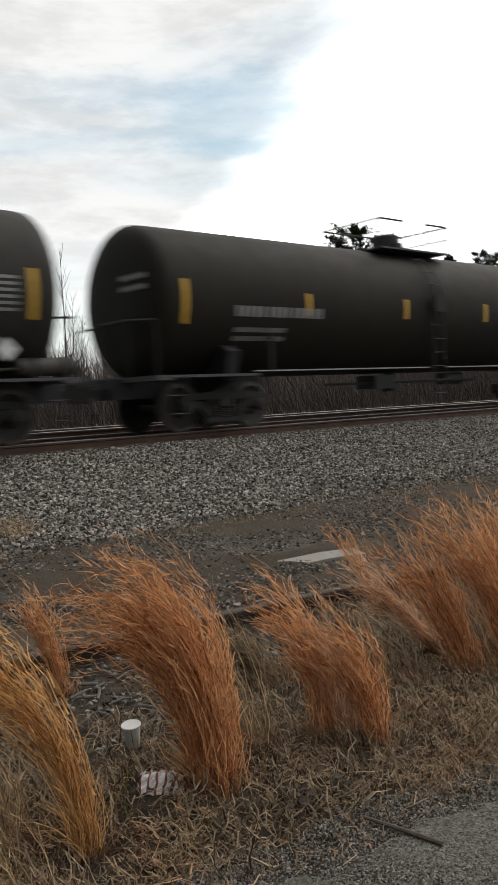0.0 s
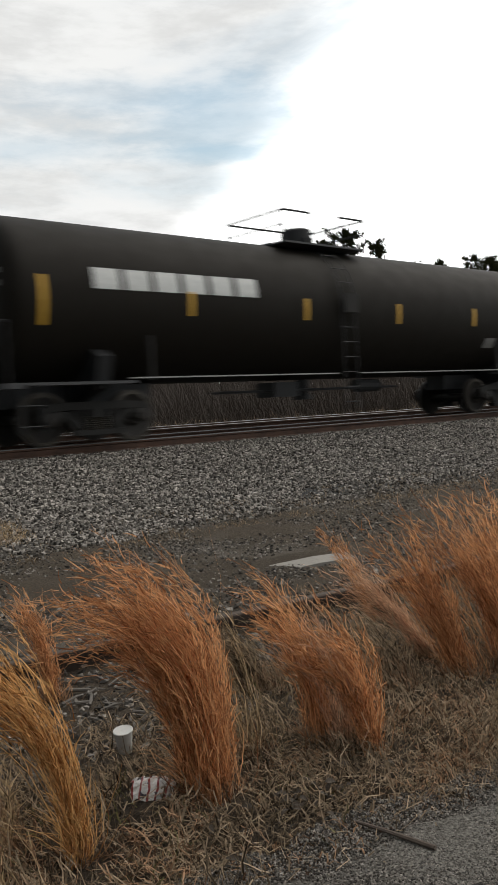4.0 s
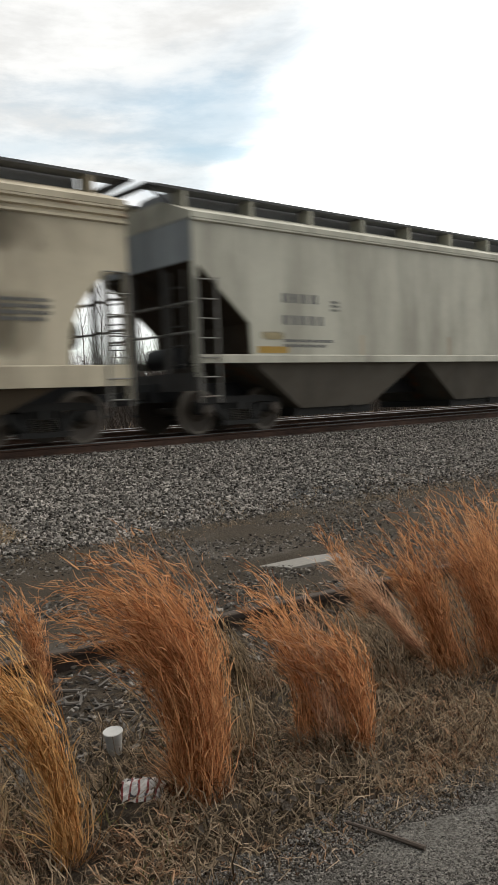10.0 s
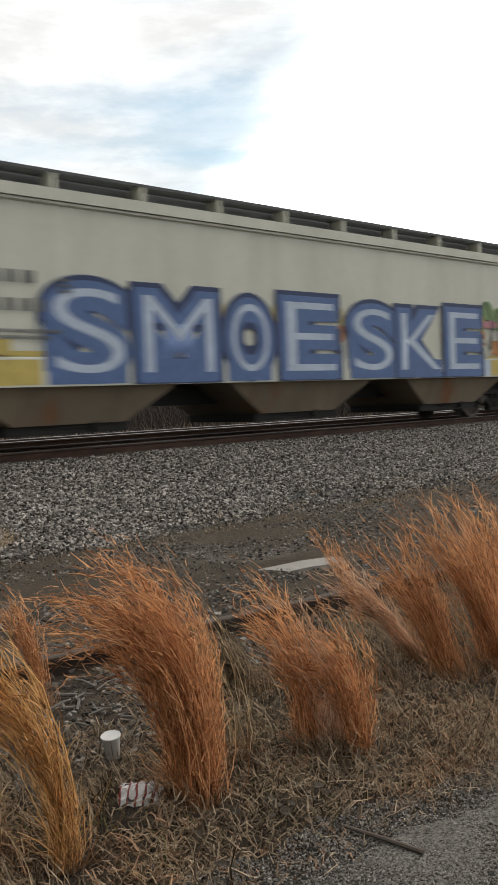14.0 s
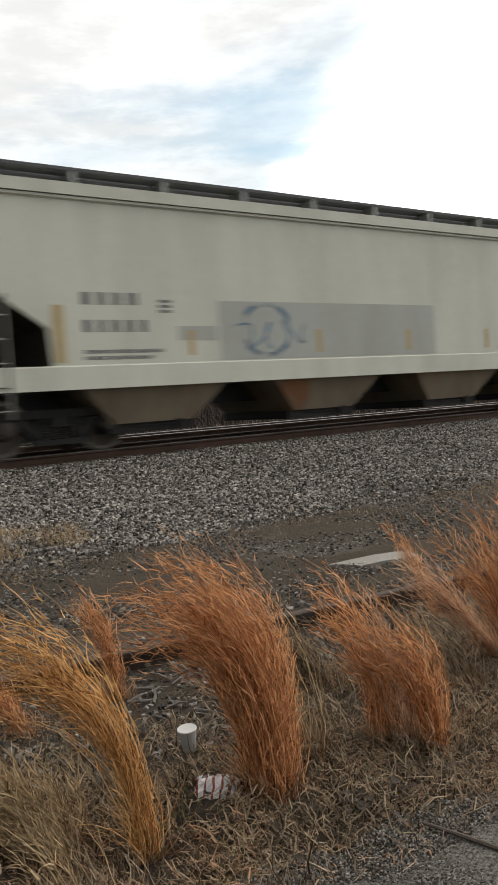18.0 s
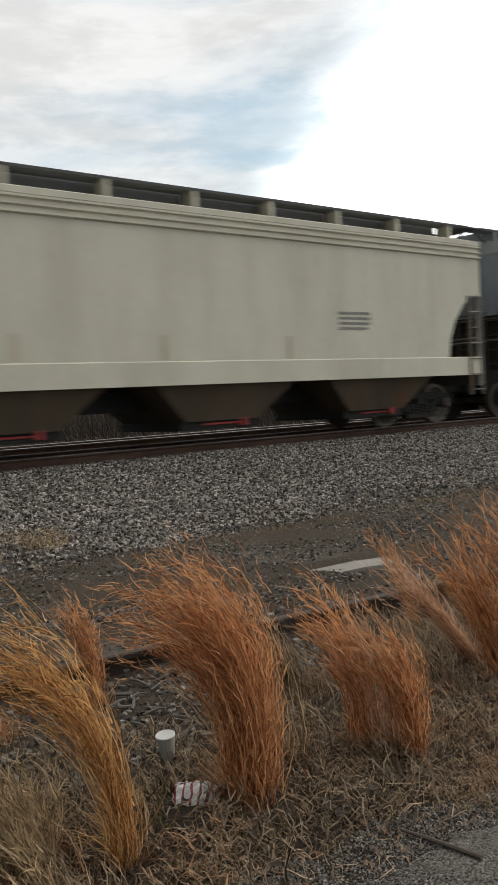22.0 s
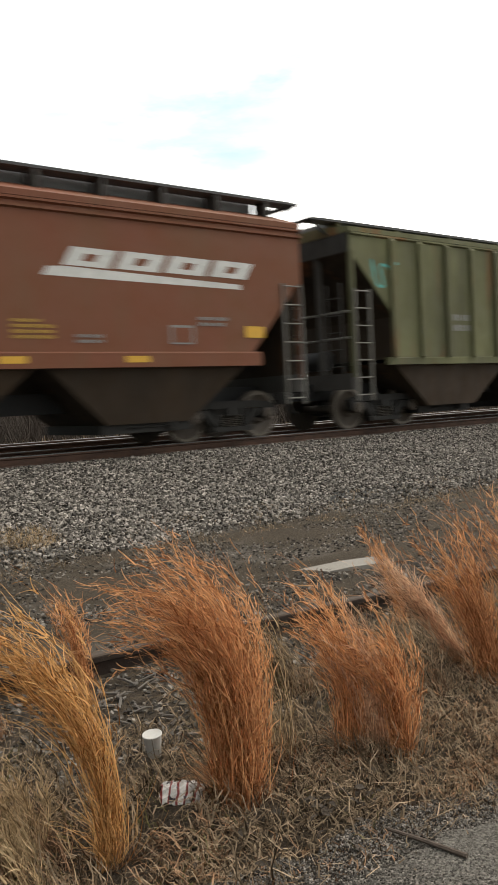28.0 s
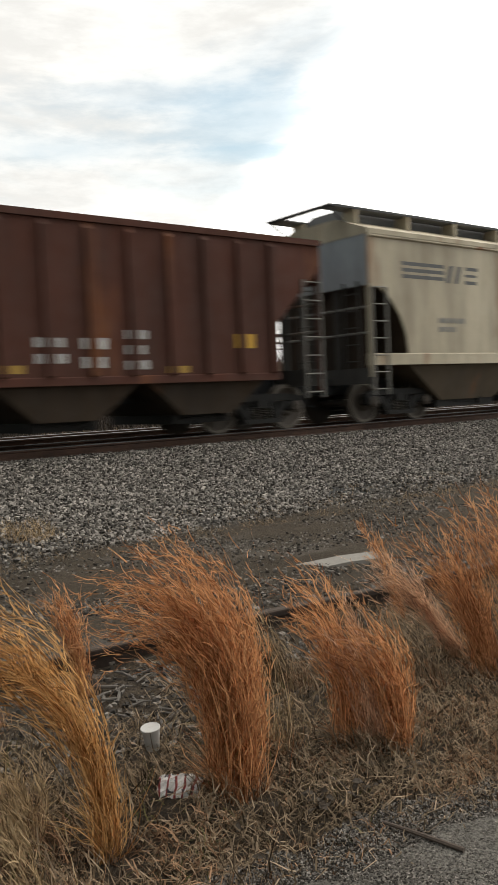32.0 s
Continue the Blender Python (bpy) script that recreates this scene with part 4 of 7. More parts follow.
def put_marks(car, length, marks):
    """Paint on the side that is seen; distances run from the leading coupler."""
    layer = 0
    for m in marks:
        layer += 1
        y = -HALF - 0.0215 - 0.0006 * layer
        kind, d = m[0], m[1] - length / 2
        if kind == "rect":                      # d0, d1, z0, z1, material
            decal(car, "paint_patch", d, m[2] - length / 2, m[3], m[4], m[5], y=y)
        elif kind == "sill":                    # the same on the proud side sill
            decal(car, "marker_stripe", d, m[2] - length / 2, m[3], m[4], m[5], y=-HALF - 0.038)
        elif kind == "bars":                    # d0, top, rows of widths, height, material
            text_bars(car, d, m[2], m[3], m[4], m[4] * 0.7, m[5], len(m[3]), y=y)
        elif kind == "word":                    # text, d0, d1, z0, z1, material, fattening
            me = letters(m[6], m[4] - m[3], m[2] - m[1], fat=m[7] if len(m) > 7 else 0.0)
            part("graffiti_letter", me, m[5], car, at=pose(d, y, m[3]))
        elif kind == "bword":                   # the same over the side and the proud sill
            me = letters(m[6], m[4] - m[3], m[2] - m[1], fat=m[7])
            part("graffiti_letter", me, m[5], car, at=pose(d, -HALF - 0.038 - 0.0006 * layer, m[3]))
        elif kind == "sline":                   # a spray line on the proud side sill
            part("spray_line", ribbon([(q - length / 2, w) for q, w in m[2]], m[3], -HALF - 0.041 - 0.0004 * layer), m[4], car)
        elif kind == "oval":                    # centre, z, radii, material, inner
            g = Geo()
            ellipse(g, d, m[2], m[3], m[4], y, 20, m[6] if len(m) > 6 else 0.0)
            part("paint_shape", g, m[5], car)
        elif kind == "poly":                    # points, material
            g = Geo()
            g.v = [(x - length / 2, y, z) for x, z in m[2]]
            g.f = [tuple(range(len(g.v)))]
            part("paint_shape", g, m[3], car)
        elif kind == "line":                    # points, width, material
            part("spray_line", ribbon([(q - length / 2, w) for q, w in m[2]], m[3], y), m[4], car)


def scribble(d0, d1, z0, z1, n, seed):
    """Points of a looping spray line inside a rectangle."""
    rng = random.Random(seed)
    out, ph = [], rng.uniform(0, 6)
    for i in range(6 * n + 1):
        u = i / 6
        wide = 0.5 + 0.35 * noise.noise((u * 0.6, seed, 0.0))
        x = d0 + (d1 - d0) * (u / n) + 0.75 * (d1 - d0) / n * math.sin(u * 2.3 * 1.3 + ph)
        out.append((x, z0 + (z1 - z0) * (0.5 + wide * math.sin(u * 2.3 + 0.8 * noise.noise((u * 0.9, seed, 3.0))))))
    return out


def sum_ladder(x, y0, y1, z0, z1):
    g = Geo().box(x - 0.015, x + 0.015, y0 - 0.02, y0 + 0.02, z0, z1).box(x - 0.015, x + 0.015, y1 - 0.02, y1 + 0.02, z0, z1)
    z = z0 + 0.15
    while z < z1:
        g.rod((x, y0, z), (x, y1, z), 0.013, 5)
        z += 0.36
    return g


def box_car(front, length, label, skin, door_skin, marks=(), sprays=()):
    car, x0 = start_car("box_car", label, front, length)
    running_gear(car, x0, length, 2.9)
    e, z0, z1 = length / 2 - 1.0, 0.95, 4.42
    part("body", Geo().box(-e, e, -HALF + 0.02, HALF - 0.02, z0 + 0.15, z1), skin, car)
    part("roof_sheet", Geo().prism_x([(-HALF - 0.06, z1), (HALF + 0.06, z1), (HALF + 0.06, z1 + 0.07), (0, z1 + 0.22), (-HALF - 0.06, z1 + 0.07)], -e - 0.03, e + 0.03), skin, car)
    part("centre_sill", Geo().box(-length / 2 + 0.55, length / 2 - 0.55, -0.32, 0.32, 0.62, 0.98), M_BLACK, car)
    for s in (-1, 1):
        part("side_sill", Geo().prism_y([(-e, 0.90), (-e + 2.7, 0.90), (-e + 3.2, 0.82), (e - 3.2, 0.82), (e - 2.7, 0.90), (e, 0.90), (e, 1.16), (-e, 1.16)], s * HALF - 0.05, s * HALF + 0.05), skin, car)
        # corrugated end
        for k in range(6):
            z = 1.22 + 0.53 * k
            part("end_corrugation", Geo().prism_y([(s * e, z), (s * (e + 0.10), z + 0.14), (s * (e + 0.10), z + 0.26), (s * e, z + 0.42)][::s], -HALF + 0.12, HALF - 0.12), P_DKBROWN, car)
        part("end_wall", Geo().box(*sorted((s * e, s * (e + 0.012))), -HALF + 0.05, HALF - 0.05, 1.16, z1 - 0.05), P_DKBROWN, car)
        part("corner_ladder", ladder_mesh(0.5, 0.5, 3.0 if s > 0 else 2.4), skin, car, at=pose(s * (e - 0.3) - 0.25, -HALF - 0.07, 0))
        part("corner_post", Geo().box(*sorted((s * e, s * (e - 0.12))), -HALF - 0.045, -HALF + 0.02, 1.16, z1), skin, car)
    rib = Geo().prism_x([(-HALF + 0.02, 1.16), (-HALF - 0.085, 1.2), (-HALF - 0.085, z1 - 0.06), (-HALF + 0.02, z1)], -0.075, 0.075).mesh("side_rib")
    for a, b, k in ((-e + 0.55, -2.75, 7), (2.75, e - 0.55, 7)):
        for i in range(k):
            x = a + (b - a) * i / (k - 1)
            part("side_rib", rib, skin, car, at=pose(x, 0, 0))
            part("side_rib", rib, skin, car, at=pose(x, 0, 0, 0, 0, 180))
    for a, b in ((-2.55, 0.0), (0.0, 2.55)):
        d = part("sliding_door", Geo().box(a + 0.02, b - 0.02, -HALF - 0.06, -HALF, 1.2, z1 - 0.08), door_skin, car)
        g = Geo()
        for k in range(21):
            z = 1.28 + 0.146 * k
            g.prism_x([(-HALF - 0.06, z), (-HALF - 0.115, z + 0.025), (-HALF - 0.115, z + 0.07), (-HALF - 0.06, z + 0.10)], a + 0.10, b - 0.10)
        part("door_corrugation", g, door_skin, d)
        part("locking_bar", Geo().rod((b - 0.05 if a < -1 else a + 0.05, -HALF - 0.14, 1.2), (b - 0.05 if a < -1 else a + 0.05, -HALF - 0.14, z1 - 0.15), 0.028), skin, d)
    part("door_track", Geo().box(-5.2, 5.2, -HALF - 0.13, -HALF - 0.052, 1.10, 1.19), skin, car)
    # spray paint lies on the sheets and on the faces of the ribs
    ribs = [a + (b - a) * i / 6 for a, b in ((-e + 0.55, -2.75), (2.75, e - 0.55)) for i in range(7)]
    for d0, d1, zlo, zhi, mat in sprays:
        x0_, x1_ = d0 - length / 2, d1 - length / 2
        spots = sorted([x0_] + [x for x in ribs if x0_ < x < x1_] + [x1_])
        for i, (xa, xb) in enumerate(zip(spots, spots[1:])):
            wob = 0.10 * math.sin(7.3 * xa)
            decal(car, "spray_paint", xa + 0.078, xb - 0.078, zlo, zhi + wob, mat, y=-HALF + 0.017)
            if xa in ribs:
                decal(car, "spray_paint", xa - 0.07, xa + 0.07, max(zlo, 1.22), zhi + wob, mat, y=-HALF - 0.088)
    put_marks(car, length, marks)
    part("brake_rigging", Geo().rod((-4, -0.45, 0.72), (4, -0.45, 0.72), 0.03).box(-0.9, -0.2, -0.7, 0.0, 0.5, 0.85).rod((1.5, -0.4, 0.7), (2.5, -0.4, 0.7), 0.16, 12), M_BLACK, car)
    return car

# ---- the train, from its leading visible car; couplers' places at 0 s ----
P_TANK = paint((0.0115, 0.0094, 0.0070), 0.12, 0, 0.66, False, (0.017, 0.0135, 0.0095), "black_tank_paint", 0.12, 0.03)
P_TANK_B = paint((0.016, 0.014, 0.0105), 0.22, 0, 0.64, False, (0.030, 0.0225, 0.012), "brown_black_tank_paint", 0.12, 0.03)
P_TANK_G = paint((0.085, 0.083, 0.078), 0.5, 0, 0.6, False, (0.035, 0.030, 0.023), "grey_tank_paint", 0.15, 0.03)
P_TANK_D = paint((0.034, 0.032, 0.029), 0.5, 0, 0.62, False, (0.020, 0.017, 0.013), "dark_grey_tank_paint", 0.12, 0.03)
P_TANK_O = paint((0.038, 0.030, 0.014), 0.35, 0, 0.6, False, (0.075, 0.056, 0.020), "olive_black_tank_paint", 0.15, 0.03)
P_LGREY = paint((0.51, 0.49, 0.405), 0.55, 0, 0.6, True, (0.13, 0.115, 0.09), "light_grey_hopper_paint")
P_LGREY2 = paint((0.545, 0.534, 0.455), 0.22, 0, 0.6, True, (0.16, 0.14, 0.11), "clean_grey_hopper_paint")
P_CREAM = paint((0.605, 0.575, 0.470), 0.22, 0, 0.6, True, (0.17, 0.145, 0.10), "cream_hopper_paint")
P_BEIGE = paint((0.558, 0.488, 0.363), 0.6, 0.16, 0.6, True, (0.15, 0.12, 0.085), "beige_hopper_paint")
P_TAN = paint((0.50, 0.425, 0.315), 0.55, 0, 0.6, True, (0.13, 0.105, 0.075), "dusty_tan_hopper_paint")
P_BLUEGREY = paint((0.450, 0.475, 0.450), 0.3, 0, 0.55, True, (0.17, 0.16, 0.14), "blue_grey_hopper_paint")
P_ORANGE = paint((0.52, 0.40, 0.24), 0.35, 0.45, 0.65, True, (0.17, 0.10, 0.05), "rust_stained_hopper_paint")
P_RUSTTAN = paint((0.47, 0.34, 0.20), 0.4, 0.34, 0.65, True, (0.16, 0.10, 0.055), "rust_tan_hopper_paint")
P_END = paint((0.34, 0.365, 0.38), 0.6, 0, 0.6, True, (0.05, 0.05, 0.05), "grey_end_paint")
# dark grey for end posts, sills and end ladders, darker than the side ladders
P_ENDDARK = paint((0.07, 0.065, 0.06), 0.6, 0, 0.7, True, (0.03, 0.028, 0.026), "dark_end_paint")
# near-black brown for chutes; in the end openings it stands in for shade
P_DARKCHUTE = paint((0.050, 0.033, 0.021), 0.7, 0.03, 0.8, True, (0.022, 0.018, 0.014), "dark_chute_shade_paint")
P_CHUTE = paint((0.100, 0.074, 0.048), 0.7, 0.15, 0.75, True, (0.06, 0.047, 0.035), "dusty_chute_paint")
P_DUST = paint((0.12, 0.103, 0.082), 0.75, 0.1, 0.75, True, (0.07, 0.06, 0.048), "dusty_grey_chute_paint")
P_BROWN = paint((0.165, 0.057, 0.030), 0.5, 0, 0.6, True, (0.125, 0.072, 0.036), "brown_hopper_paint")
P_LADDER = paint((0.24, 0.23, 0.21), 0.5, 0.1, 0.6, True, (0.10, 0.085, 0.07), "grey_ladder_paint")
P_DOOR = paint((0.235, 0.118, 0.092), 0.55, 0.1, 0.7, True, (0.10, 0.065, 0.052), "dusty_boxcar_door_paint")
P_ENDWARM = paint((0.20, 0.18, 0.15), 0.7, 0, 0.7, True, (0.06, 0.052, 0.042), "sooty_tan_end_paint")
P_YELLOWCREAM = paint((0.64, 0.565, 0.39), 0.22, 0, 0.6, True, (0.19, 0.155, 0.10), "yellowed_cream_hopper_paint")
P_PALECHUTE = paint((0.21, 0.165, 0.115), 0.6, 0.22, 0.7, True, (0.09, 0.075, 0.06), "dusty_pale_chute_paint")
P_WARM = paint((0.54, 0.475, 0.375), 0.5, 0.1, 0.6, True, (0.13, 0.11, 0.08), "warm_dusty_hopper_paint")
P_GREEN = paint((0.150, 0.150, 0.076), 0.65, 0.2, 0.7, True, (0.04, 0.037, 0.026), "olive_green_hopper_paint")
P_OXIDE = paint((0.195, 0.083, 0.060), 0.65, 0.15, 0.7, True, (0.38, 0.225, 0.165), "oxide_red_boxcar_paint")
P_DKBROWN = paint((0.095, 0.036, 0.024), 0.55, 0.1, 0.75, True, (0.035, 0.022, 0.018), "dark_brown_hopper_paint")
P_BLUE = paint((0.27, 0.345, 0.385), 0.55, 0.25, 0.65, True, (0.13, 0.135, 0.13), "faded_blue_hopper_paint")
P_RIBGREY = paint((0.49, 0.462, 0.395), 0.72, 0, 0.65, True, (0.13, 0.11, 0.08), "grey_ribbed_hopper_paint")

COUPLED = [-11.3, 7.0, 25.3, 42.6, 61.3, 80.15, 97.55, 115.15, 132.65, 150.25, 166.2, 182.65, 199.5, 217.15, 235.15, 255.75, 276.4, 296.85, 315.05, 335.0, 352.0, 366.7, 381.2, 400.55,
           419.9, 439.3, 458.35, 477.8, 497.5, 516.55, 533.55, 550.45, 567.35, 584.1, 600.6, 617.1, 633.95, 654.05, 671.25, 688.9, 701.3, 720.3]


def span(k):
    return COUPLED[k], COUPLED[k + 1] - COUPLED[k]


# paints used for lettering and graffiti
G_BLUE = plain("dark_blue_spray", (0.020, 0.036, 0.10), 0.6, 0, 5, 0.5)
G_MID = plain("mid_blue_spray", (0.080, 0.135, 0.29), 0.6, 0, 5, 0.5)
G_PALE = plain("pale_blue_spray", (0.44, 0.50, 0.60), 0.6, 0, 5, 0.5)
G_ORANGE = plain("orange_spray", (0.42, 0.17, 0.04), 0.6, 0, 5, 0.5)
G_YELLOW = plain("yellow_spray", (0.50, 0.38, 0.10), 0.6, 0, 5, 0.5)
G_GREEN = plain("green_spray", (0.17, 0.26, 0.09), 0.6, 0, 5, 0.5)
G_PINK = plain("pink_spray", (0.42, 0.17, 0.19), 0.6, 0, 5, 0.5)
G_PINK_GREY = plain("pinkish_grey_spray", (0.34, 0.27, 0.26), 0.6, 0, 5, 0.4)
G_TEAL = plain("teal_spray", (0.10, 0.42, 0.38), 0.6, 0, 5, 0.4)
G_HAZE = stain("hazy_blue_spray", (0.10, 0.22, 0.34), 0.85, 3.0, 2.2, False)
G_PURPLE = stain("purple_spray", (0.42, 0.24, 0.46), 0.85, 1.5, 1.9, False)
G_OLIVE = stain("olive_spray", (0.45, 0.37, 0.21), 0.9, 2.0, 1.5, False)
G_TAN = stain("worn_tan_dust", (0.44, 0.28, 0.185), 0.6, 1.2, 2.0, False)
G_MAROON = stain("maroon_spray", (0.16, 0.035, 0.035), 0.8, 1.5, 1.9, False)
G_BLACK = plain("black_spray", (0.03, 0.03, 0.03), 0.7, 0, 5, 0.4)
O_WHITE = plain("chalky_white_spray", (0.52, 0.51, 0.48), 0.7, 0, 6, 0.5)
O_GREY = paint((0.335, 0.335, 0.30), 0.4, 0, 0.6, True, (0.23, 0.22, 0.18), "grey_overpaint")
O_LIGHT = paint((0.37, 0.372, 0.335), 0.4, 0, 0.6, True, (0.26, 0.25, 0.21), "pale_grey_overpaint")
O_SILL = paint((0.46, 0.455, 0.40), 0.4, 0, 0.6, True, (0.30, 0.28, 0.23), "thin_sill_overpaint")
O_BLUE = plain("blue_overpaint", (0.09, 0.14, 0.22), 0.6, 0, 4, 0.4)
O_RUST = stain("rust_patch", (0.27, 0.11, 0.04), 0.8)
O_ORANGE = stain("orange_rust_stain", (0.44, 0.22, 0.075), 0.75, 1.6)
O_GRIME = stain("olive_grey_grime", (0.15, 0.125, 0.085), 0.62, 0.8, 2.2)
O_THIN = stain("brown_grime", (0.22, 0.155, 0.095), 0.32, 1.2, 1.9)
O_DEEP = stain("deep_rust_patch", (0.23, 0.085, 0.035), 0.95, 1.4, 2.2)
O_BURNT = stain("burnt_orange_patch", (0.40, 0.19, 0.055), 0.95, 1.4, 2.2)
O_SOOT = stain("sooty_stain", (0.09, 0.075, 0.045), 0.5)
O_PALE = stain("pale_spray", (0.62, 0.60, 0.57), 0.9, 3.0, 1.2, False)
O_STAIN = stain("thin_rust_stain", (0.36, 0.22, 0.11), 0.6)

G_OLIVE_TEXT = plain("faded_dark_stencil", (0.20, 0.14, 0.07), 0.7, 0, 9, 0.5)
SHORT, LONG = (0.22, 0.18, 0.2, 0.22), (0.5, 0.3, 0.45)
BLACK_TANK = "sooty black tank car with yellow reflective strips"
tank_car(*span(0), "dirty grey tank car with a white placard", P_TANK_D)
tank_car(*span(1), BLACK_TANK, P_TANK_B, hand=-0.5, marks=(("bars", 2.64, 2.36, ((0.75, 0.6, 0.85),), 0.20, M_GREYTEXT), ("bars", 2.66, 1.96, (LONG, LONG), 0.09, M_GREYTEXT)))
tank_car(*span(2), "brown-stained black tank car with ochre lettering", P_TANK_O, M_CREAMTAPE, hand=0.3, marks=(("bars", 3.0, 2.27, ((0.7, 0.5, 0.9, 0.6),), 0.22, M_OCHRE), ("bars", 3.0, 1.95, (LONG, LONG), 0.08, M_OCHRE), ("squiggle", 3.4, scribble(0, 2.4, 1.45, 1.85, 11, 3), M_GREYTEXT), ("squiggle", 7.2, scribble(0, 1.3, 1.6, 1.9, 7, 4), M_GREYTEXT)))
tank_car(*span(3), "black tank car with white block lettering and spray tags", P_TANK, hand=0.8, marks=tuple(("patch", 2.38 + 0.6 * i + (0.06 if i else 0), 0.50, 2.66, 3.0, M_WHITE) for i in range(6)) + tuple(("patch", 2.52 + 0.6 * i, 0.22, 2.76, 2.88, P_TANK, 0.009) for i in range(6))
         + (("bars", 2.8, 2.36, ((0.3, 0.25, 0.3, 0.5),), 0.19, M_GREYTEXT), ("bars", 2.75, 2.0, (LONG, LONG), 0.07, M_GREYTEXT),
            ("squiggle", 7.1, ((0.75, 2.55), (0.45, 2.75), (0.05, 2.6), (0.1, 2.35), (0.5, 2.3), (0.75, 2.55), (0.7, 2.1), (0.55, 1.9)), M_GREYTEXT), ("squiggle", 8.2, ((0.0, 2.0), (0.3, 2.2), (0.55, 2.6)), M_GREYTEXT),
            ("squiggle", 9.1, ((0.3, 2.65), (0.0, 2.4), (0.0, 2.05), (0.4, 1.85), (0.75, 2.1), (0.7, 2.5), (0.3, 2.65)), M_GREYTEXT), ("squiggle", 10.3, ((0.0, 2.5), (0.5, 2.6), (0.75, 2.45), (0.6, 2.25), (0.1, 2.2), (0.7, 1.95)), M_GREYTEXT),
            ("squiggle", 11.9, ((0.0, 2.5), (0.1, 2.1), (0.5, 1.95), (0.85, 2.2), (0.9, 2.6), (0.9, 2.2), (0.75, 1.75), (0.3, 1.6)), M_GREYTEXT)))
tank_car(*span(4), "olive-stained black tank car", P_TANK_O, hand=-0.3, tip=0.42, marks=(("bars", 3.0, 2.5, ((0.4, 0.6, 0.5),), 0.10, M_OCHRE), ("bars", 3.0, 2.2, ((0.4, 0.6, 0.5),), 0.08, M_OCHRE), ("patch", 7.6, 0.9, 2.5, 2.62, M_CREAMTAPE)))
tank_car(*span(5), "sooty black tank car with pale residue on its top", P_TANK, hand=-0.3, tip=0.45, marks=(("patch", 2.2, 2.2, 3.74, 3.95, M_GREYTEXT), ("patch", 4.3, 2.6, 3.60, 3.945, M_GREYTEXT, 0.007), ("bars", 3.0, 2.4, ((0.6, 0.4, 0.8),), 0.14, M_IRON),))
tank_car(*span(6), "black tank car with white block lettering", P_TANK, hand=-0.3, marks=tuple(("patch", 2.4 + 0.62 * i, 0.50, 2.62, 2.98, M_WHITE) for i in range(6)))
tank_car(*span(7), BLACK_TANK, P_TANK_B, hand=-0.3)
tank_car(*span(8), "weathered grey tank car with ochre lettering", P_TANK_G, M_OCHRE, hand=-0.3, marks=(("bars", 3.5, 2.36, ((0.5, 0.4, 0.6, 0.4),), 0.20, M_OCHRE), ("patch", 11.1, 0.95, 2.26, 2.6, M_WHITE), ("patch", 9.3, 1.6, 1.2, 1.95, P_TANK_B), ("patch", 2.45, 0.7, 1.5, 2.2, P_TANK_B)))
tank_car(*span(9), "black tank car with ochre lettering", P_TANK_B, M_CREAMTAPE, hand=-0.3, marks=(("bars", 2.5, 2.42, ((0.5, 0.45, 0.5, 0.55, 0.4),), 0.22, M_OCHRE), ("bars", 2.6, 2.0, (LONG,), 0.08, M_IRON), ("patch", 11.0, 0.6, 1.75, 1.92, M_OCHRE)))
tank_car(*span(10), "brown-black tank car with patches of yellow paint", P_TANK_B, M_CREAMTAPE, hand=-0.1, marks=(("bars", 2.5, 2.42, ((0.5, 0.45, 0.5, 0.55, 0.4),), 0.20, M_OCHRE), ("patch", 10.0, 0.85, 2.08, 2.45, M_OCHRE), ("patch", 10.88, 1.4, 2.2, 2.68, M_GREYTEXT), ("squiggle", 8.35, scribble(0, 1.2, 1.6, 1.85, 7, 7), M_GREYTEXT), ("squiggle", 10.9, scribble(0, 0.9, 1.5, 2.0, 6, 8), M_GREYTEXT), ("bars", 6.7, 2.03, ((0.4, 0.4),), 0.06, M_GREYTEXT)))
tank_car(*span(11), "black tank car with ochre lettering and a worn label", P_TANK, hand=-0.5, marks=(("bars", 2.4, 2.34, ((0.45, 0.4, 0.5, 0.5),), 0.22, M_OCHRE), ("patch", 5.65, 1.05, 1.7, 2.35, M_IRON), ("bars", 5.8, 2.0, ((0.3, 0.25), (0.2, 0.2)), 0.06, M_GREYTEXT), ("patch", 11.0, 0.75, 1.64, 1.86, M_OCHRE), ("bars", 12.2, 1.85, ((0.3, 0.25),), 0.12, M_GREYTEXT)))
tank_car(*span(12), "black tank car with a pale streak and white lettering", P_TANK, hand=-0.5, marks=(("bars", 2.9, 2.36, ((0.75, 0.75),), 0.22, M_GREYTEXT), ("patch", 5.2, 0.9, 2.04, 2.3, M_CREAMTAPE), ("bars", 2.9, 2.0, (LONG, LONG, LONG), 0.07, M_GREYTEXT), ("squiggle", 7.2, ((0.0, 3.75), (0.35, 3.4), (0.65, 2.9), (0.75, 2.45)), M_GREYTEXT), ("patch", 8.45, 0.40, 1.7, 3.2, M_IRON), ("patch", 9.0, 1.4, 2.24, 2.28, M_CREAMTAPE), ("bars", 11.6, 1.85, ((0.4, 0.3, 0.3),), 0.11, M_GREYTEXT)))

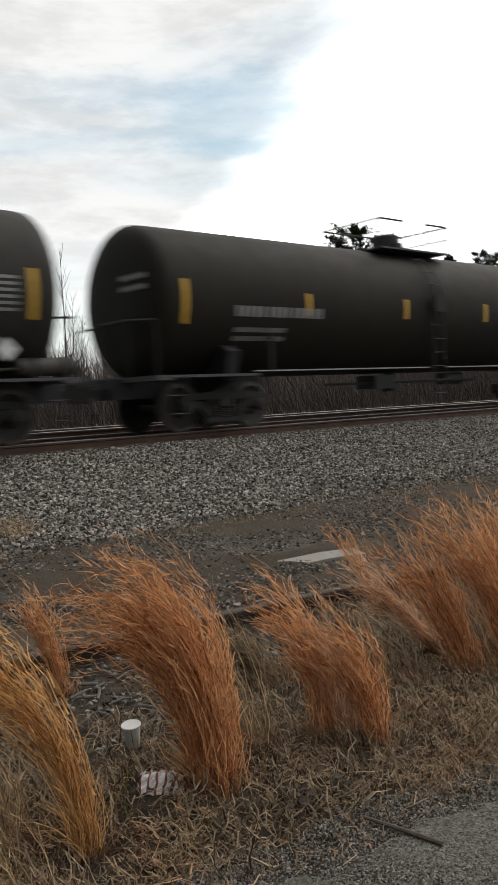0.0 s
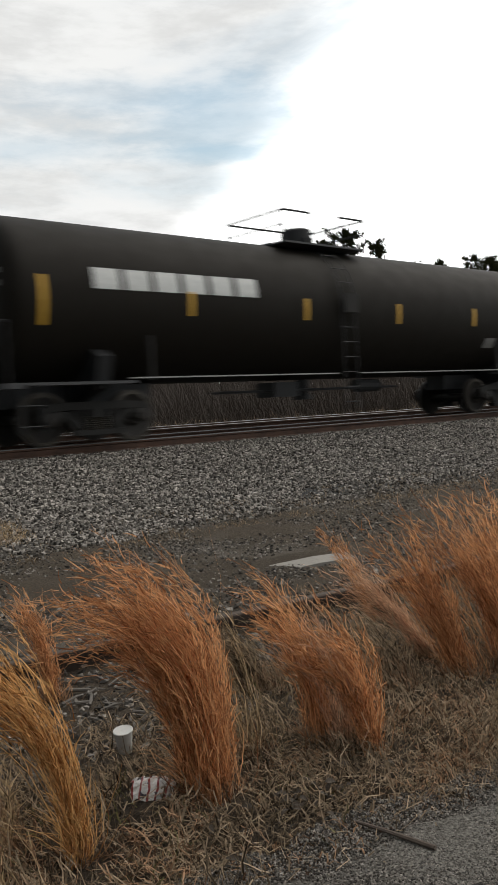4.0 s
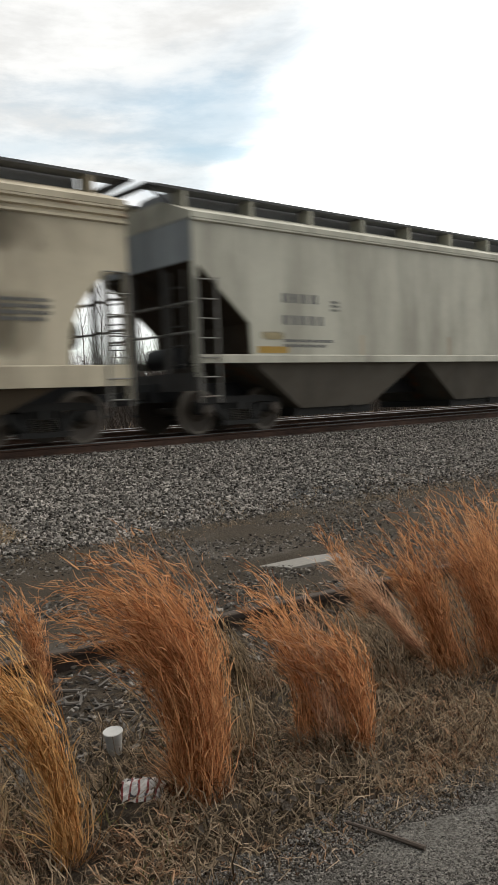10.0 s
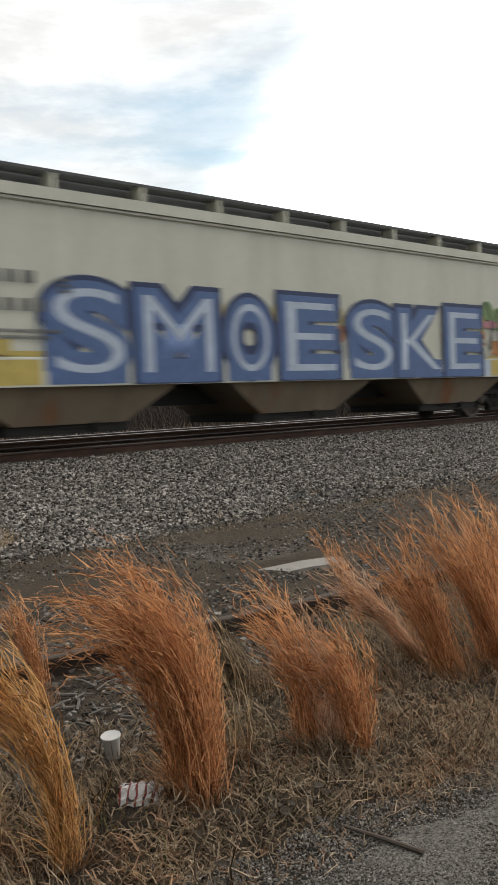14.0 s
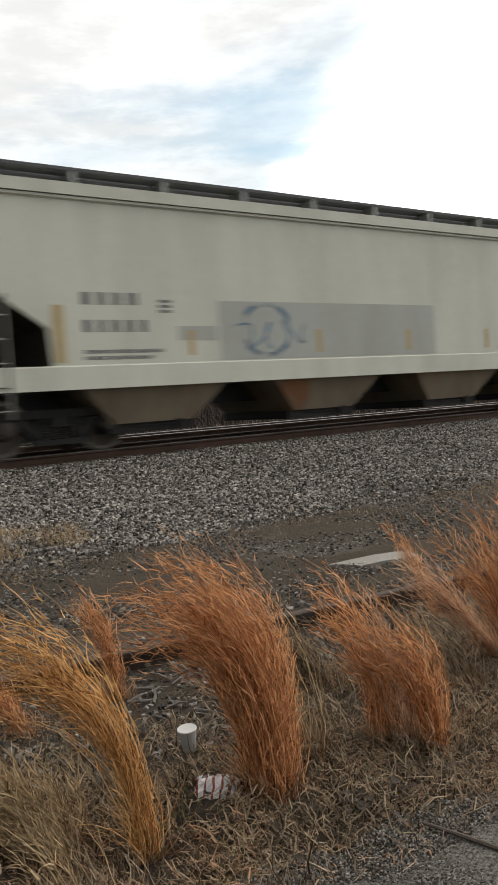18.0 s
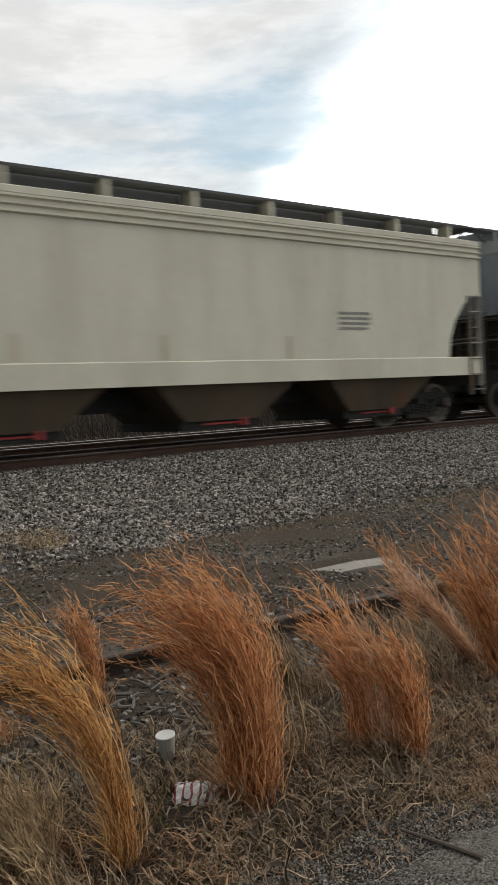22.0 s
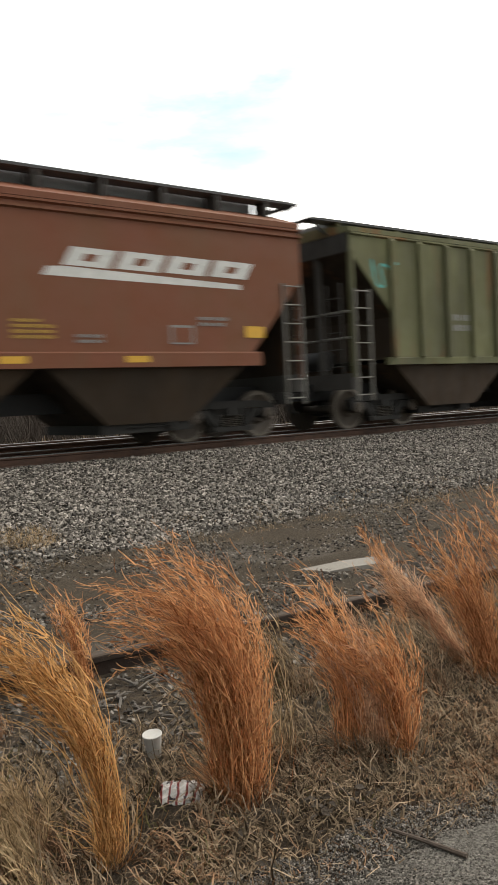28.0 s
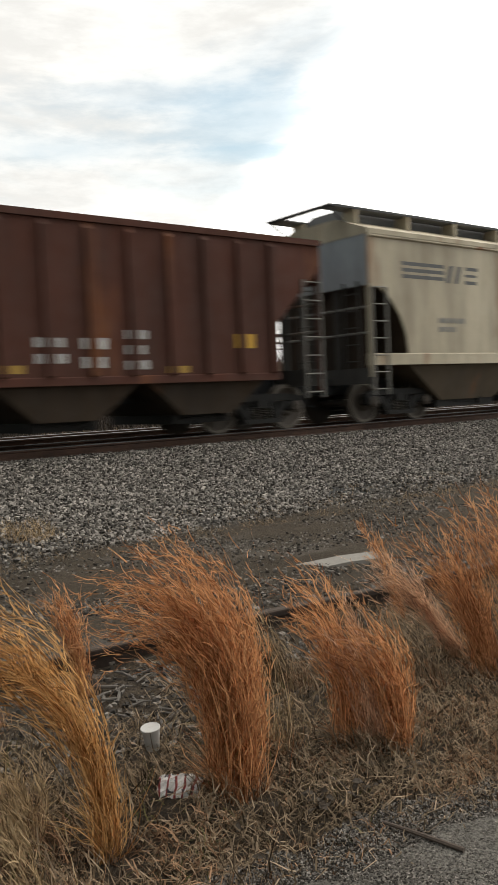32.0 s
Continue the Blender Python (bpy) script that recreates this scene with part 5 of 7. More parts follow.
# reporting marks that cannot be read, dimensional data, upright reflective strips
def data(d, z, mat, big=0.19):
    return (("bars", d, z, ((0.22, 0.2, 0.2, 0.24),), big, mat), ("bars", d, z - 0.44, ((0.2, 0.18, 0.2, 0.2, 0.18),), big, mat), ("bars", d, z - 0.92, ((0.5, 0.4, 0.5), (0.4, 0.5, 0.3)), 0.06, mat), ("bars", d + 1.4, z - 0.1, ((0.25,), (0.25,), (0.25,)), 0.05, mat))


def strips(ds, mat, z0=1.52, z1=1.95):
    return tuple(("rect", d, d + 0.12, z0, z1, mat) for d in ds)


def stripes(ds, z0, z1, w=0.5, mat=M_YELLOW):
    return tuple(("sill", d, d + w, z0, z1, mat) for d in ds)


hopper_car(*span(13), "dusty beige covered hopper with rounded end openings", P_BEIGE, end_skin=P_END, cut="round", sill=(0.98, 1.32), chute=P_CHUTE, lines=3, marks=data(2.6, 2.82, P_TAN) + strips((5.05, 7.6, 10.6, 13.4), P_TAN) + (("rect", 8.0, 15.9, 1.34, 3.0, O_GRIME), ("rect", 9.0, 17.2, 2.98, 3.9, O_GRIME), ("rect", 12.0, 15.9, 1.34, 2.6, O_GRIME), ("rect", 1.0, 9.0, 3.2, 3.95, O_GRIME), ("bars", 14.9, 2.4, ((0.5, 0.4), (0.4, 0.5), (0.5, 0.4), (0.3, 0.5)), 0.06, M_DARKTEXT)))
hopper_car(*span(14), "light grey covered hopper with streaked sides", P_LGREY, end_skin=P_END, cut="slope", chute=P_DUST, marks=data(2.9, 2.75, M_DARKTEXT) + strips((5.2, 8.4, 11.6), P_TAN) + (("rect", 2.2, 3.0, 1.78, 2.0, G_OLIVE), ("rect", 2.2, 3.0, 1.55, 1.68, M_OCHRE)))
hopper_car(*span(15), "light covered hopper heavily stained with orange rust", P_ORANGE, end_skin=P_WARM, cut="round", chute=P_CHUTE, marks=data(2.6, 2.55, G_OLIVE_TEXT) + (("rect", 0.8, 9.0, 3.35, 4.0, O_BURNT), ("rect", 9.0, 19.9, 3.1, 4.0, O_DEEP), ("rect", 3.0, 9.5, 1.5, 2.45, O_BURNT), ("rect", 9.5, 18.6, 1.5, 2.6, O_DEEP), ("rect", 5.0, 6.2, 1.9, 2.6, O_DEEP), ("rect", 2.4, 5.2, 2.7, 3.7, O_SOOT), ("rect", 4.0, 10.4, 1.5, 2.35, O_ORANGE), ("rect", 9.8, 18.6, 1.5, 2.5, O_ORANGE), ("rect", 5.0, 9.6, 1.5, 2.1, O_RUST), ("rect", 8.4, 14.8, 2.2, 3.4, O_STAIN), ("rect", 11.4, 18.8, 2.0, 3.4, O_RUST), ("rect", 9.0, 10.6, 1.5, 2.5, O_SOOT)))
hopper_car(*span(16), "dented dusty tan-grey covered hopper with yellow markers", P_WARM, end_skin=P_ENDWARM, cut="slope", chute=P_DARKCHUTE, bay_top=0.44, marks=data(2.2, 2.78, M_DARKTEXT, 0.17) + (("rect", 0.8, 7.0, 2.4, 3.98, O_THIN), ("rect", 6.5, 14.0, 2.6, 3.98, O_THIN), ("rect", 7.2, 9.4, 1.52, 2.3, O_THIN), ("rect", 11.0, 13.0, 1.52, 2.9, O_THIN), ("rect", 2.5, 4.4, 1.52, 2.0, O_THIN), ("rect", 2.2, 19.8, 3.3, 3.95, O_THIN), ("rect", 12.0, 18.6, 1.52, 2.4, O_THIN)) + stripes((1.5, 4.6, 7.6, 10.6, 13.6, 16.6), 1.39, 1.49, 0.6))
hopper_car(*span(17), "dusty tan covered hopper with dark stencils", P_TAN, end_skin=P_END, cut="round", chute=P_CHUTE, marks=data(2.02, 2.74, M_DARKTEXT, 0.19) + strips((5.1, 8.3, 11.6, 14.8), P_LGREY) + (("rect", 1.9, 2.3, 1.52, 2.8, O_ORANGE), ("rect", 1.95, 2.35, 1.52, 2.75, O_RUST), ("line", 0, ((3.0, 3.06), (5.0, 3.02), (7.4, 3.04), (9.6, 2.98), (14.0, 3.0)), 0.022, M_CREAMTAPE), ("rect", 4.9, 5.1, 1.52, 2.1, O_ORANGE), ("rect", 1.0, 3.4, 2.4, 3.9, O_THIN), ("rect", 3.0, 9.0, 1.52, 2.1, O_THIN), ("rect", 9.0, 16.2, 1.52, 2.3, O_THIN), ("rect", 1.0, 17.4, 3.2, 3.95, O_THIN)))

word, marks = "SMOESKE", [("rect", 2.9, 4.2, 1.53, 1.62, G_YELLOW), ("rect", 15.9, 17.9, 1.53, 1.6, G_YELLOW)]
for i, (a, b) in enumerate(((3.99, 5.60), (5.74, 7.55), (7.72, 8.95), (9.15, 10.85), (11.15, 12.75), (12.80, 14.55), (14.65, 16.2))):
    tall = 2.84 - 0.05 * (i % 3)
    marks += [("bword", a - 0.14, b + 0.08, 1.06, tall + 0.04, G_BLUE, word[i], 0.16), ("bword", a - 0.04, b, 1.10, tall - 0.05, G_MID, word[i], 0.085), ("bword", a + 0.02, b - 0.10, 1.08, 1.50, G_MID, "I", 0.3), ("bword", a + 0.14, b - 0.14, 1.26, tall - 0.18, G_PALE, word[i], -0.012)]
    marks += [("oval", b + 0.07, 2.05, 0.12, 0.2, G_ORANGE), ("oval", b + 0.07, 2.4, 0.08, 0.2, G_YELLOW)]
marks += [("oval", 1.45, 3.05, 0.42, 0.32, G_GREEN), ("oval", 1.95, 2.75, 0.45, 0.28, G_GREEN), ("oval", 2.35, 2.45, 0.28, 0.25, G_GREEN), ("line", 0, scribble(1.1, 2.7, 2.3, 3.4, 9, 2), 0.06, G_OLIVE), ("oval", 2.5, 2.15, 0.18, 0.12, G_ORANGE), ("rect", 2.3, 3.4, 1.55, 1.8, G_YELLOW),
          ("oval", 16.5, 2.75, 0.25, 0.25, G_GREEN), ("oval", 17.0, 2.55, 0.35, 0.3, G_GREEN), ("oval", 17.6, 2.5, 0.3, 0.25, G_GREEN), ("oval", 16.6, 2.4, 0.35, 0.10, G_PINK), ("rect", 16.6, 17.4, 1.62, 1.98, G_ORANGE), ("oval", 16.35, 1.78, 0.32, 0.24, P_LGREY, 0.6), ("oval", 17.5, 1.7, 0.26, 0.17, P_LGREY, 0.55), ("line", 0, scribble(16.3, 18.0, 1.7, 2.8, 10, 5), 0.05, G_BLACK)]
marks += list(data(2.85, 2.88, M_DARKTEXT, 0.2))
s_car = hopper_car(*span(18), "pale grey covered hopper with large blue graffiti letters", P_LGREY2, end_skin=P_LGREY2, cut="low", shut=True, bay_top=0.40, chute=P_PALECHUTE, sill=(1.05, 1.5), marks=marks)
for a, b, m in ((2.5, 3.9, G_YELLOW), (16.0, 16.6, G_PALE), (16.6, 18.1, G_YELLOW)):
    decal(s_car, "graffiti_base", a - span(18)[1] / 2, b - span(18)[1] / 2, 1.08, 1.48, m, y=-HALF - 0.038)

hopper_car(*span(19), "grey ribbed covered hopper with rusty streaks", P_RIBGREY, end_skin=P_ENDDARK, cut="steep", chute=P_CHUTE, ribs=17, hips=0.2, marks=(("bars", 2.9, 3.02, ((0.22, 0.22, 0.3, 0.35, 0.2),), 0.2, M_DARKTEXT), ("bars", 2.9, 2.54, ((0.22, 0.2, 0.4, 0.3),), 0.2, M_DARKTEXT), ("rect", 2.14, 2.25, 1.55, 2.4, M_YELLOW), ("rect", 5.0, 7.3, 1.53, 2.05, O_LIGHT), ("rect", 14.6, 15.0, 1.75, 2.05, M_WHITE), ("rect", 9.0, 9.12, 1.53, 1.9, M_YELLOW)))
hopper_car(*span(20), "faded blue ribbed open hopper with rust patches and white graffiti", P_BLUE, name="open_hopper", end_skin=P_BLUE, cut="steep", sill=(1.0, 1.12), eave=4.14, ribs=14, open_top=True, chute=P_DARKCHUTE, bays=3,
           marks=(("rect", 2.1, 4.7, 2.5, 2.78, O_BLUE), ("rect", 3.05, 3.7, 2.1, 2.42, O_BLUE), ("rect", 0.85, 1.35, 3.4, 4.1, O_RUST), ("rect", 2.2, 2.6, 2.9, 4.05, O_RUST), ("rect", 2.15, 2.65, 1.2, 2.05, O_RUST), ("rect", 2.02, 2.12, 1.2, 2.1, M_YELLOW), ("rect", 5.2, 8.6, 1.14, 1.5, G_PURPLE), ("word", 5.62, 6.36, 1.14, 2.0, M_WHITE, "I", 0.04), ("word", 6.5, 7.4, 1.14, 2.0, M_WHITE, "N", 0.04), ("word", 7.5, 8.2, 1.14, 2.0, M_WHITE, "E", 0.04)))
hopper_car(*span(21), "dusty grey ribbed covered hopper", P_RIBGREY, end_skin=P_ENDDARK, cut="steep", chute=P_CHUTE, ribs=14, hips=0.2, marks=data(2.9, 2.9, M_DARKTEXT))
P_STRIP = plain("dulled_reflective_tape", (0.43, 0.31, 0.13), 0.6, 0, 9, 0.4)
tan_strips = strips((4.4, 7.3, 9.8, 12.4, 15.0), P_STRIP) + (("rect", 1.95, 2.12, 1.45, 2.35, P_STRIP), ("rect", 17.1, 17.25, 1.45, 2.4, P_STRIP))
LOW = dict(end_skin=P_END, cut="low", sill=(1.02, 1.38), bays=4, eave=4.05, hips=0.28, chute=P_PALECHUTE, bracket_skin=M_GALV, bay_top=0.37, shut=True)
hopper_car(*span(22), "clean cream covered hopper with a deep side sill", P_CREAM, marks=(("bars", 12.95, 1.79, ((0.5, 0.5), (0.5, 0.5), (0.5, 0.5)), 0.06, M_GREYTEXT), ("bars", 15.8, 1.77, ((0.35,), (0.35,)), 0.06, M_GREYTEXT), ("bars", 16.7, 1.8, ((0.35,), (0.35,)), 0.06, M_GREYTEXT)) + tan_strips, **LOW)
hopper_car(*span(23), "pale grey covered hopper with an overpainted panel and blue tag", P_LGREY2, marks=data(2.45, 2.56, M_DARKTEXT, 0.2) + (("rect", 5.05, 10.7, 1.42, 2.46, O_LIGHT), ("rect", 4.2, 5.0, 1.78, 2.02, O_LIGHT), ("oval", 6.1, 1.95, 0.62, 0.52, G_HAZE, 0.82), ("line", 0, scribble(5.4, 7.2, 1.6, 2.1, 9, 6), 0.035, G_HAZE)) + tan_strips, **LOW)
hopper_car(*span(24), "yellowed cream covered hopper with grey overpainted panels", P_YELLOWCREAM, marks=data(2.5, 2.58, M_DARKTEXT, 0.2) + (("rect", 3.3, 8.85, 1.42, 2.42, O_GREY), ("rect", 8.86, 9.15, 1.42, 2.1, O_GREY), ("rect", 10.35, 15.1, 1.42, 2.62, O_GREY), ("rect", 9.95, 10.35, 1.42, 1.9, O_GREY), ("sill", 4.6, 8.95, 1.05, 1.30, O_SILL), ("sill", 10.2, 15.0, 1.05, 1.30, O_SILL), ("bars", 9.4, 2.3, ((1.25,), (1.3,), (1.2,)), 0.05, M_DARKTEXT), ("bars", 3.5, 1.78, ((0.6,), (0.65,), (0.6,)), 0.05, M_DARKTEXT), ("sill", 3.5, 4.4, 1.16, 1.19, M_DARKTEXT)) + tan_strips, **LOW)
hopper_car(*span(25), "cream covered hopper with square grey patches", P_CREAM, marks=data(2.4, 2.62, M_DARKTEXT, 0.2) + (("rect", 4.85, 6.15, 1.42, 2.14, O_GREY), ("sill", 4.9, 6.15, 1.05, 1.30, O_SILL), ("rect", 8.75, 10.5, 1.42, 2.02, O_GREY), ("rect", 3.75, 4.28, 1.45, 1.76, O_GREY), ("rect", 14.95, 16.95, 1.75, 2.7, O_GREY), ("bars", 7.8, 1.6, ((0.5, 0.3),), 0.05, M_DARKTEXT), ("bars", 12.9, 1.75, ((0.6,), (0.6,)), 0.06, M_DARKTEXT)) + tan_strips, **LOW)
hopper_car(*span(26), "pale grey covered hopper with a long overpainted panel", P_LGREY2, marks=data(3.1, 2.58, M_DARKTEXT, 0.2) + (("rect", 4.2, 13.5, 1.42, 2.4, O_LIGHT), ("bars", 14.6, 2.0, ((0.4, 0.3), (0.3, 0.5)), 0.08, M_GREYTEXT), ("rect", 15.9, 16.3, 1.6, 1.85, M_DARKTEXT)) + (("bars", 7.6, 2.1, ((0.5, 0.3), (0.4, 0.4), (0.3, 0.5)), 0.05, M_GREYTEXT), ("bars", 10.9, 1.9, ((0.4, 0.3), (0.5,)), 0.05, M_GREYTEXT)) + tan_strips, **LOW)
hopper_car(*span(27), "cream covered hopper with ribbed eaves and red gates", P_CREAM, tip=0.48, eave=4.08, hips=0.28, end_skin=P_END, cut="round", sill=(1.08, 1.48), chute=P_CHUTE, bay_top=0.40, gate=M_RED, lines=3, bays=4, marks=data(2.7, 2.75, M_DARKTEXT) + strips((5.05, 7.75, 10.4, 13.2), P_TAN) + (("rect", 2.2, 2.35, 1.52, 2.4, M_CREAMTAPE), ("bars", 14.6, 2.45, ((0.5, 0.4), (0.4, 0.5), (0.5, 0.4), (0.3, 0.5)), 0.06, M_GREYTEXT)))
hopper_car(*span(28), "blue-grey covered hopper with red outlet gates", P_BLUEGREY, eave=4.08, hips=0.28, end_skin=P_END, cut="low", sill=(1.08, 1.42), bays=4, gate=M_RED, chute=P_DUST, bay_top=0.38, shut=True, bracket_skin=P_END, marks=data(2.6, 2.6, M_DARKTEXT, 0.2) + stripes((1.3, 4.2, 8.0, 11.75, 14.1, 17.1), 1.22, 1.33) + (("rect", 12.9, 13.3, 1.74, 1.88, M_DARKTEXT), ("bars", 15.8, 1.85, ((0.35, 0.3),), 0.06, M_DARKTEXT), ("bars", 16.5, 2.08, ((0.5,), (0.4,), (0.5,)), 0.05, M_DARKTEXT), ("bars", 7.5, 1.72, ((0.4, 0.3), (0.5,)), 0.05, M_DARKTEXT), ("bars", 10.4, 1.72, ((0.5, 0.4), (0.5, 0.3)), 0.05, M_DARKTEXT)))
d_car = hopper_car(*span(29), "pale covered hopper with pink and black graffiti", P_CREAM, eave=4.08, hips=0.28, end_skin=P_END, shut=True, cut="round", sill=(1.05, 1.48), chute=P_DARKCHUTE, lines=3,
           marks=data(2.25, 2.74, M_DARKTEXT, 0.26) + (("oval", 4.9, 1.75, 0.3, 0.3, G_TEAL), ("oval", 7.85, 1.75, 0.35, 0.32, G_TEAL), ("rect", 5.15, 7.6, 1.5, 2.1, G_PINK), ("bars", 5.2, 2.26, ((0.5, 0.45, 0.5, 0.5),), 0.7, G_PINK), ("line", 0, scribble(5.2, 7.7, 2.0, 2.25, 9, 8), 0.04, G_BLACK), ("line", 0, scribble(5.2, 7.6, 1.55, 2.1, 12, 9), 0.035, M_WHITE),
                                                     ("rect", 9.9, 15.9, 1.50, 2.15, O_PALE), ("line", 0, scribble(10.2, 12.4, 1.55, 2.2, 15, 10), 0.04, G_BLACK), ("line", 0, scribble(11.4, 14.4, 1.6, 2.3, 17, 11), 0.035, G_BLACK), ("line", 0, scribble(12.9, 13.8, 1.6, 2.1, 8, 21), 0.06, M_RED), ("line", 0, scribble(14.4, 15.5, 1.75, 2.15, 13, 22), 0.045, M_RED), ("line", 0, scribble(10.2, 15.6, 1.52, 1.8, 22, 23), 0.05, M_WHITE),
                                                     ("line", 0, scribble(14.5, 15.7, 1.6, 2.0, 12, 24), 0.045, G_BLACK), ("sline", 0, scribble(9.6, 15.6, 1.15, 1.45, 30, 25), 0.03, G_BLACK), ("sline", 0, scribble(10.4, 15.4, 1.12, 1.45, 20, 26), 0.04, G_PINK_GREY)) + strips((3.9, 9.8), P_TAN) + stripes((4.1, 9.55), 1.15, 1.28, 0.45))
for a, b, m in ((4.75, 5.1, G_TEAL), (5.1, 7.7, G_PINK), (7.7, 8.1, G_TEAL), (9.3, 16.0, O_WHITE)):
    decal(d_car, "graffiti_base", a - span(29)[1] / 2, b - span(29)[1] / 2, 1.1, 1.47, m, y=-HALF - 0.0395)
hopper_car(*span(30), "rust-stained tan covered hopper", P_RUSTTAN, eave=4.08, hips=0.28, end_skin=P_ENDWARM, cut="round", chute=P_DARKCHUTE, lines=2, marks=data(2.6, 2.5, G_OLIVE_TEXT) + (("rect", 0.9, 6.5, 3.0, 4.05, O_STAIN), ("rect", 1.8, 3.6, 3.45, 4.05, O_THIN), ("rect", 6.0, 16.0, 3.2, 4.05, O_STAIN), ("rect", 4.0, 7.5, 1.5, 2.3, O_STAIN), ("rect", 8.0, 12.0, 2.4, 3.4, O_STAIN), ("rect", 12.4, 13.3, 2.5, 2.75, G_TEAL), ("bars", 12.4, 2.4, ((0.4, 0.3), (0.3, 0.5)), 0.08, M_GREYTEXT), ("rect", 12.85, 13.3, 1.65, 1.92, M_GREYTEXT), ("rect", 15.5, 16.2, 3.5, 3.7, O_RUST)))
hopper_car(*span(31), "pale covered hopper with patches of rust", P_CREAM, eave=4.08, hips=0.28, end_skin=P_END, cut="slope", sill=(1.05, 1.46), chute=P_CHUTE, lines=3, marks=data(3.05, 2.74, M_DARKTEXT) + strips((2.4, 4.0, 7.3, 10.4, 14.9), O_STAIN) + (("rect", 4.85, 5.5, 3.2, 3.9, O_STAIN), ("rect", 5.0, 5.3, 3.3, 3.95, O_RUST), ("rect", 8.7, 8.85, 1.5, 3.5, O_STAIN), ("rect", 10.3, 10.55, 1.5, 3.5, O_STAIN), ("rect", 10.8, 11.7, 1.5, 2.1, O_RUST), ("rect", 11.3, 11.65, 2.2, 3.7, O_STAIN), ("rect", 14.15, 14.6, 1.56, 1.86, M_DARKTEXT), ("rect", 3.2, 5.0, 1.5, 2.0, O_STAIN), ("rect", 10.6, 11.8, 1.5, 2.35, O_RUST), ("rect", 9.0, 14.7, 1.5, 2.0, O_STAIN), ("rect", 2.08, 2.3, 1.5, 2.3, O_STAIN)))
hopper_car(*span(32), "tan covered hopper with rounded end openings", P_TAN, end_skin=P_ENDDARK, cut="round", chute=P_CHUTE, marks=data(2.5, 2.7, M_DARKTEXT))
hopper_car(*span(33), "dusty grey covered hopper", P_LGREY, end_skin=P_END, cut="slope", chute=P_CHUTE, marks=data(2.5, 2.7, M_DARKTEXT))
# the brown car's slanted block lettering over a white bar, as plain shapes
logo = [("poly", 0, ((10.4, 2.84), (14.3, 2.78), (14.3, 2.87), (10.75, 3.0), (10.5, 2.98)), M_WHITE)]
for i in range(4):
    a = 10.75 + 0.95 * i
    logo += [("poly", 0, ((a, 3.02 - 0.01 * i), (a + 0.82, 3.0 - 0.01 * i), (a + 1.0, 3.30 - 0.01 * i), (a + 0.18, 3.32 - 0.01 * i)), M_WHITE), ("poly", 0, ((a + 0.34, 3.10 - 0.01 * i), (a + 0.56, 3.09 - 0.01 * i), (a + 0.66, 3.21 - 0.01 * i), (a + 0.42, 3.22 - 0.01 * i)), P_BROWN)]
hopper_car(*span(34), "brown covered hopper with white block lettering", P_BROWN, end_skin=P_ENDDARK, shut=True, cut="diag", sill=(1.38, 1.62), chute=P_DARKCHUTE, lines=2, bracket=1.2, bracket_skin=P_ENDDARK,
           marks=tuple(logo) + (("bars", 2.4, 3.17, ((0.25, 0.25, 0.25, 0.25),), 0.25, M_WHITE), ("bars", 2.4, 2.62, ((0.2, 0.2, 0.22, 0.22, 0.22, 0.22),), 0.25, M_WHITE), ("rect", 2.05, 2.52, 1.95, 2.16, M_YELLOW), ("bars", 3.15, 2.0, ((0.5, 0.4), (0.4, 0.45)), 0.06, M_GREYTEXT), ("bars", 4.3, 2.86, ((0.4,), (0.4,)), 0.07, M_GREYTEXT), ("bars", 6.7, 2.15, ((0.6,), (0.7,), (0.7,), (0.7,)), 0.05, M_OCHRE), ("bars", 9.85, 2.15, ((0.5,), (0.7,), (0.7,), (0.7,)), 0.05, M_OCHRE), ("rect", 12.7, 13.2, 1.77, 2.1, M_GREYTEXT), ("rect", 12.75, 13.15, 1.8, 2.06, P_BROWN), ("rect", 14.36, 14.8, 1.9, 2.11, M_YELLOW), ("bars", 13.3, 2.26, ((0.3, 0.35), (0.6,)), 0.06, M_GREYTEXT), ("bars", 10.9, 1.92, ((0.5,), (0.5,)), 0.05, M_GREYTEXT)) + stripes((4.65, 7.2, 9.6, 11.8), 1.46, 1.57, 0.46))
hopper_car(*span(35), "olive green ribbed covered hopper", P_GREEN, end_skin=P_ENDDARK, cut="steep", ribs=15, hips=0.12, eave=4.12, chute=P_DARKCHUTE, marks=(("line", 0, scribble(1.3, 2.1, 3.0, 3.5, 6, 13), 0.06, G_TEAL), ("line", 0, scribble(6.3, 8.8, 1.55, 1.95, 11, 14), 0.07, M_WHITE), ("bars", 4.0, 2.5, ((0.3, 0.3), (0.4, 0.3)), 0.14, M_GREYTEXT), ("oval", 12.4, 1.75, 0.2, 0.14, M_GREYTEXT)))
b_car = box_car(*span(36), "oxide red ribbed box car with purple and green graffiti", P_OXIDE, P_DOOR,
        sprays=((2.2, 4.4, 1.18, 2.4, O_STAIN), (3.5, 6.7, 1.18, 2.5, G_PURPLE), (5.9, 7.3, 1.18, 2.0, G_MAROON), (4.3, 6.9, 2.36, 2.62, G_TAN), (11.6, 18.6, 2.28, 4.2, G_TAN), (11.3, 18.6, 1.18, 2.2, G_OLIVE)),
        marks=(("line", 0, scribble(2.0, 6.9, 2.34, 2.42, 14, 15), 0.025, M_GREYTEXT), ("line", 0, scribble(2.9, 4.3, 1.5, 2.3, 9, 35), 0.03, M_GREYTEXT), ("line", 0, scribble(12.8, 18.8, 2.24, 2.30, 16, 16), 0.025, M_GREYTEXT)))
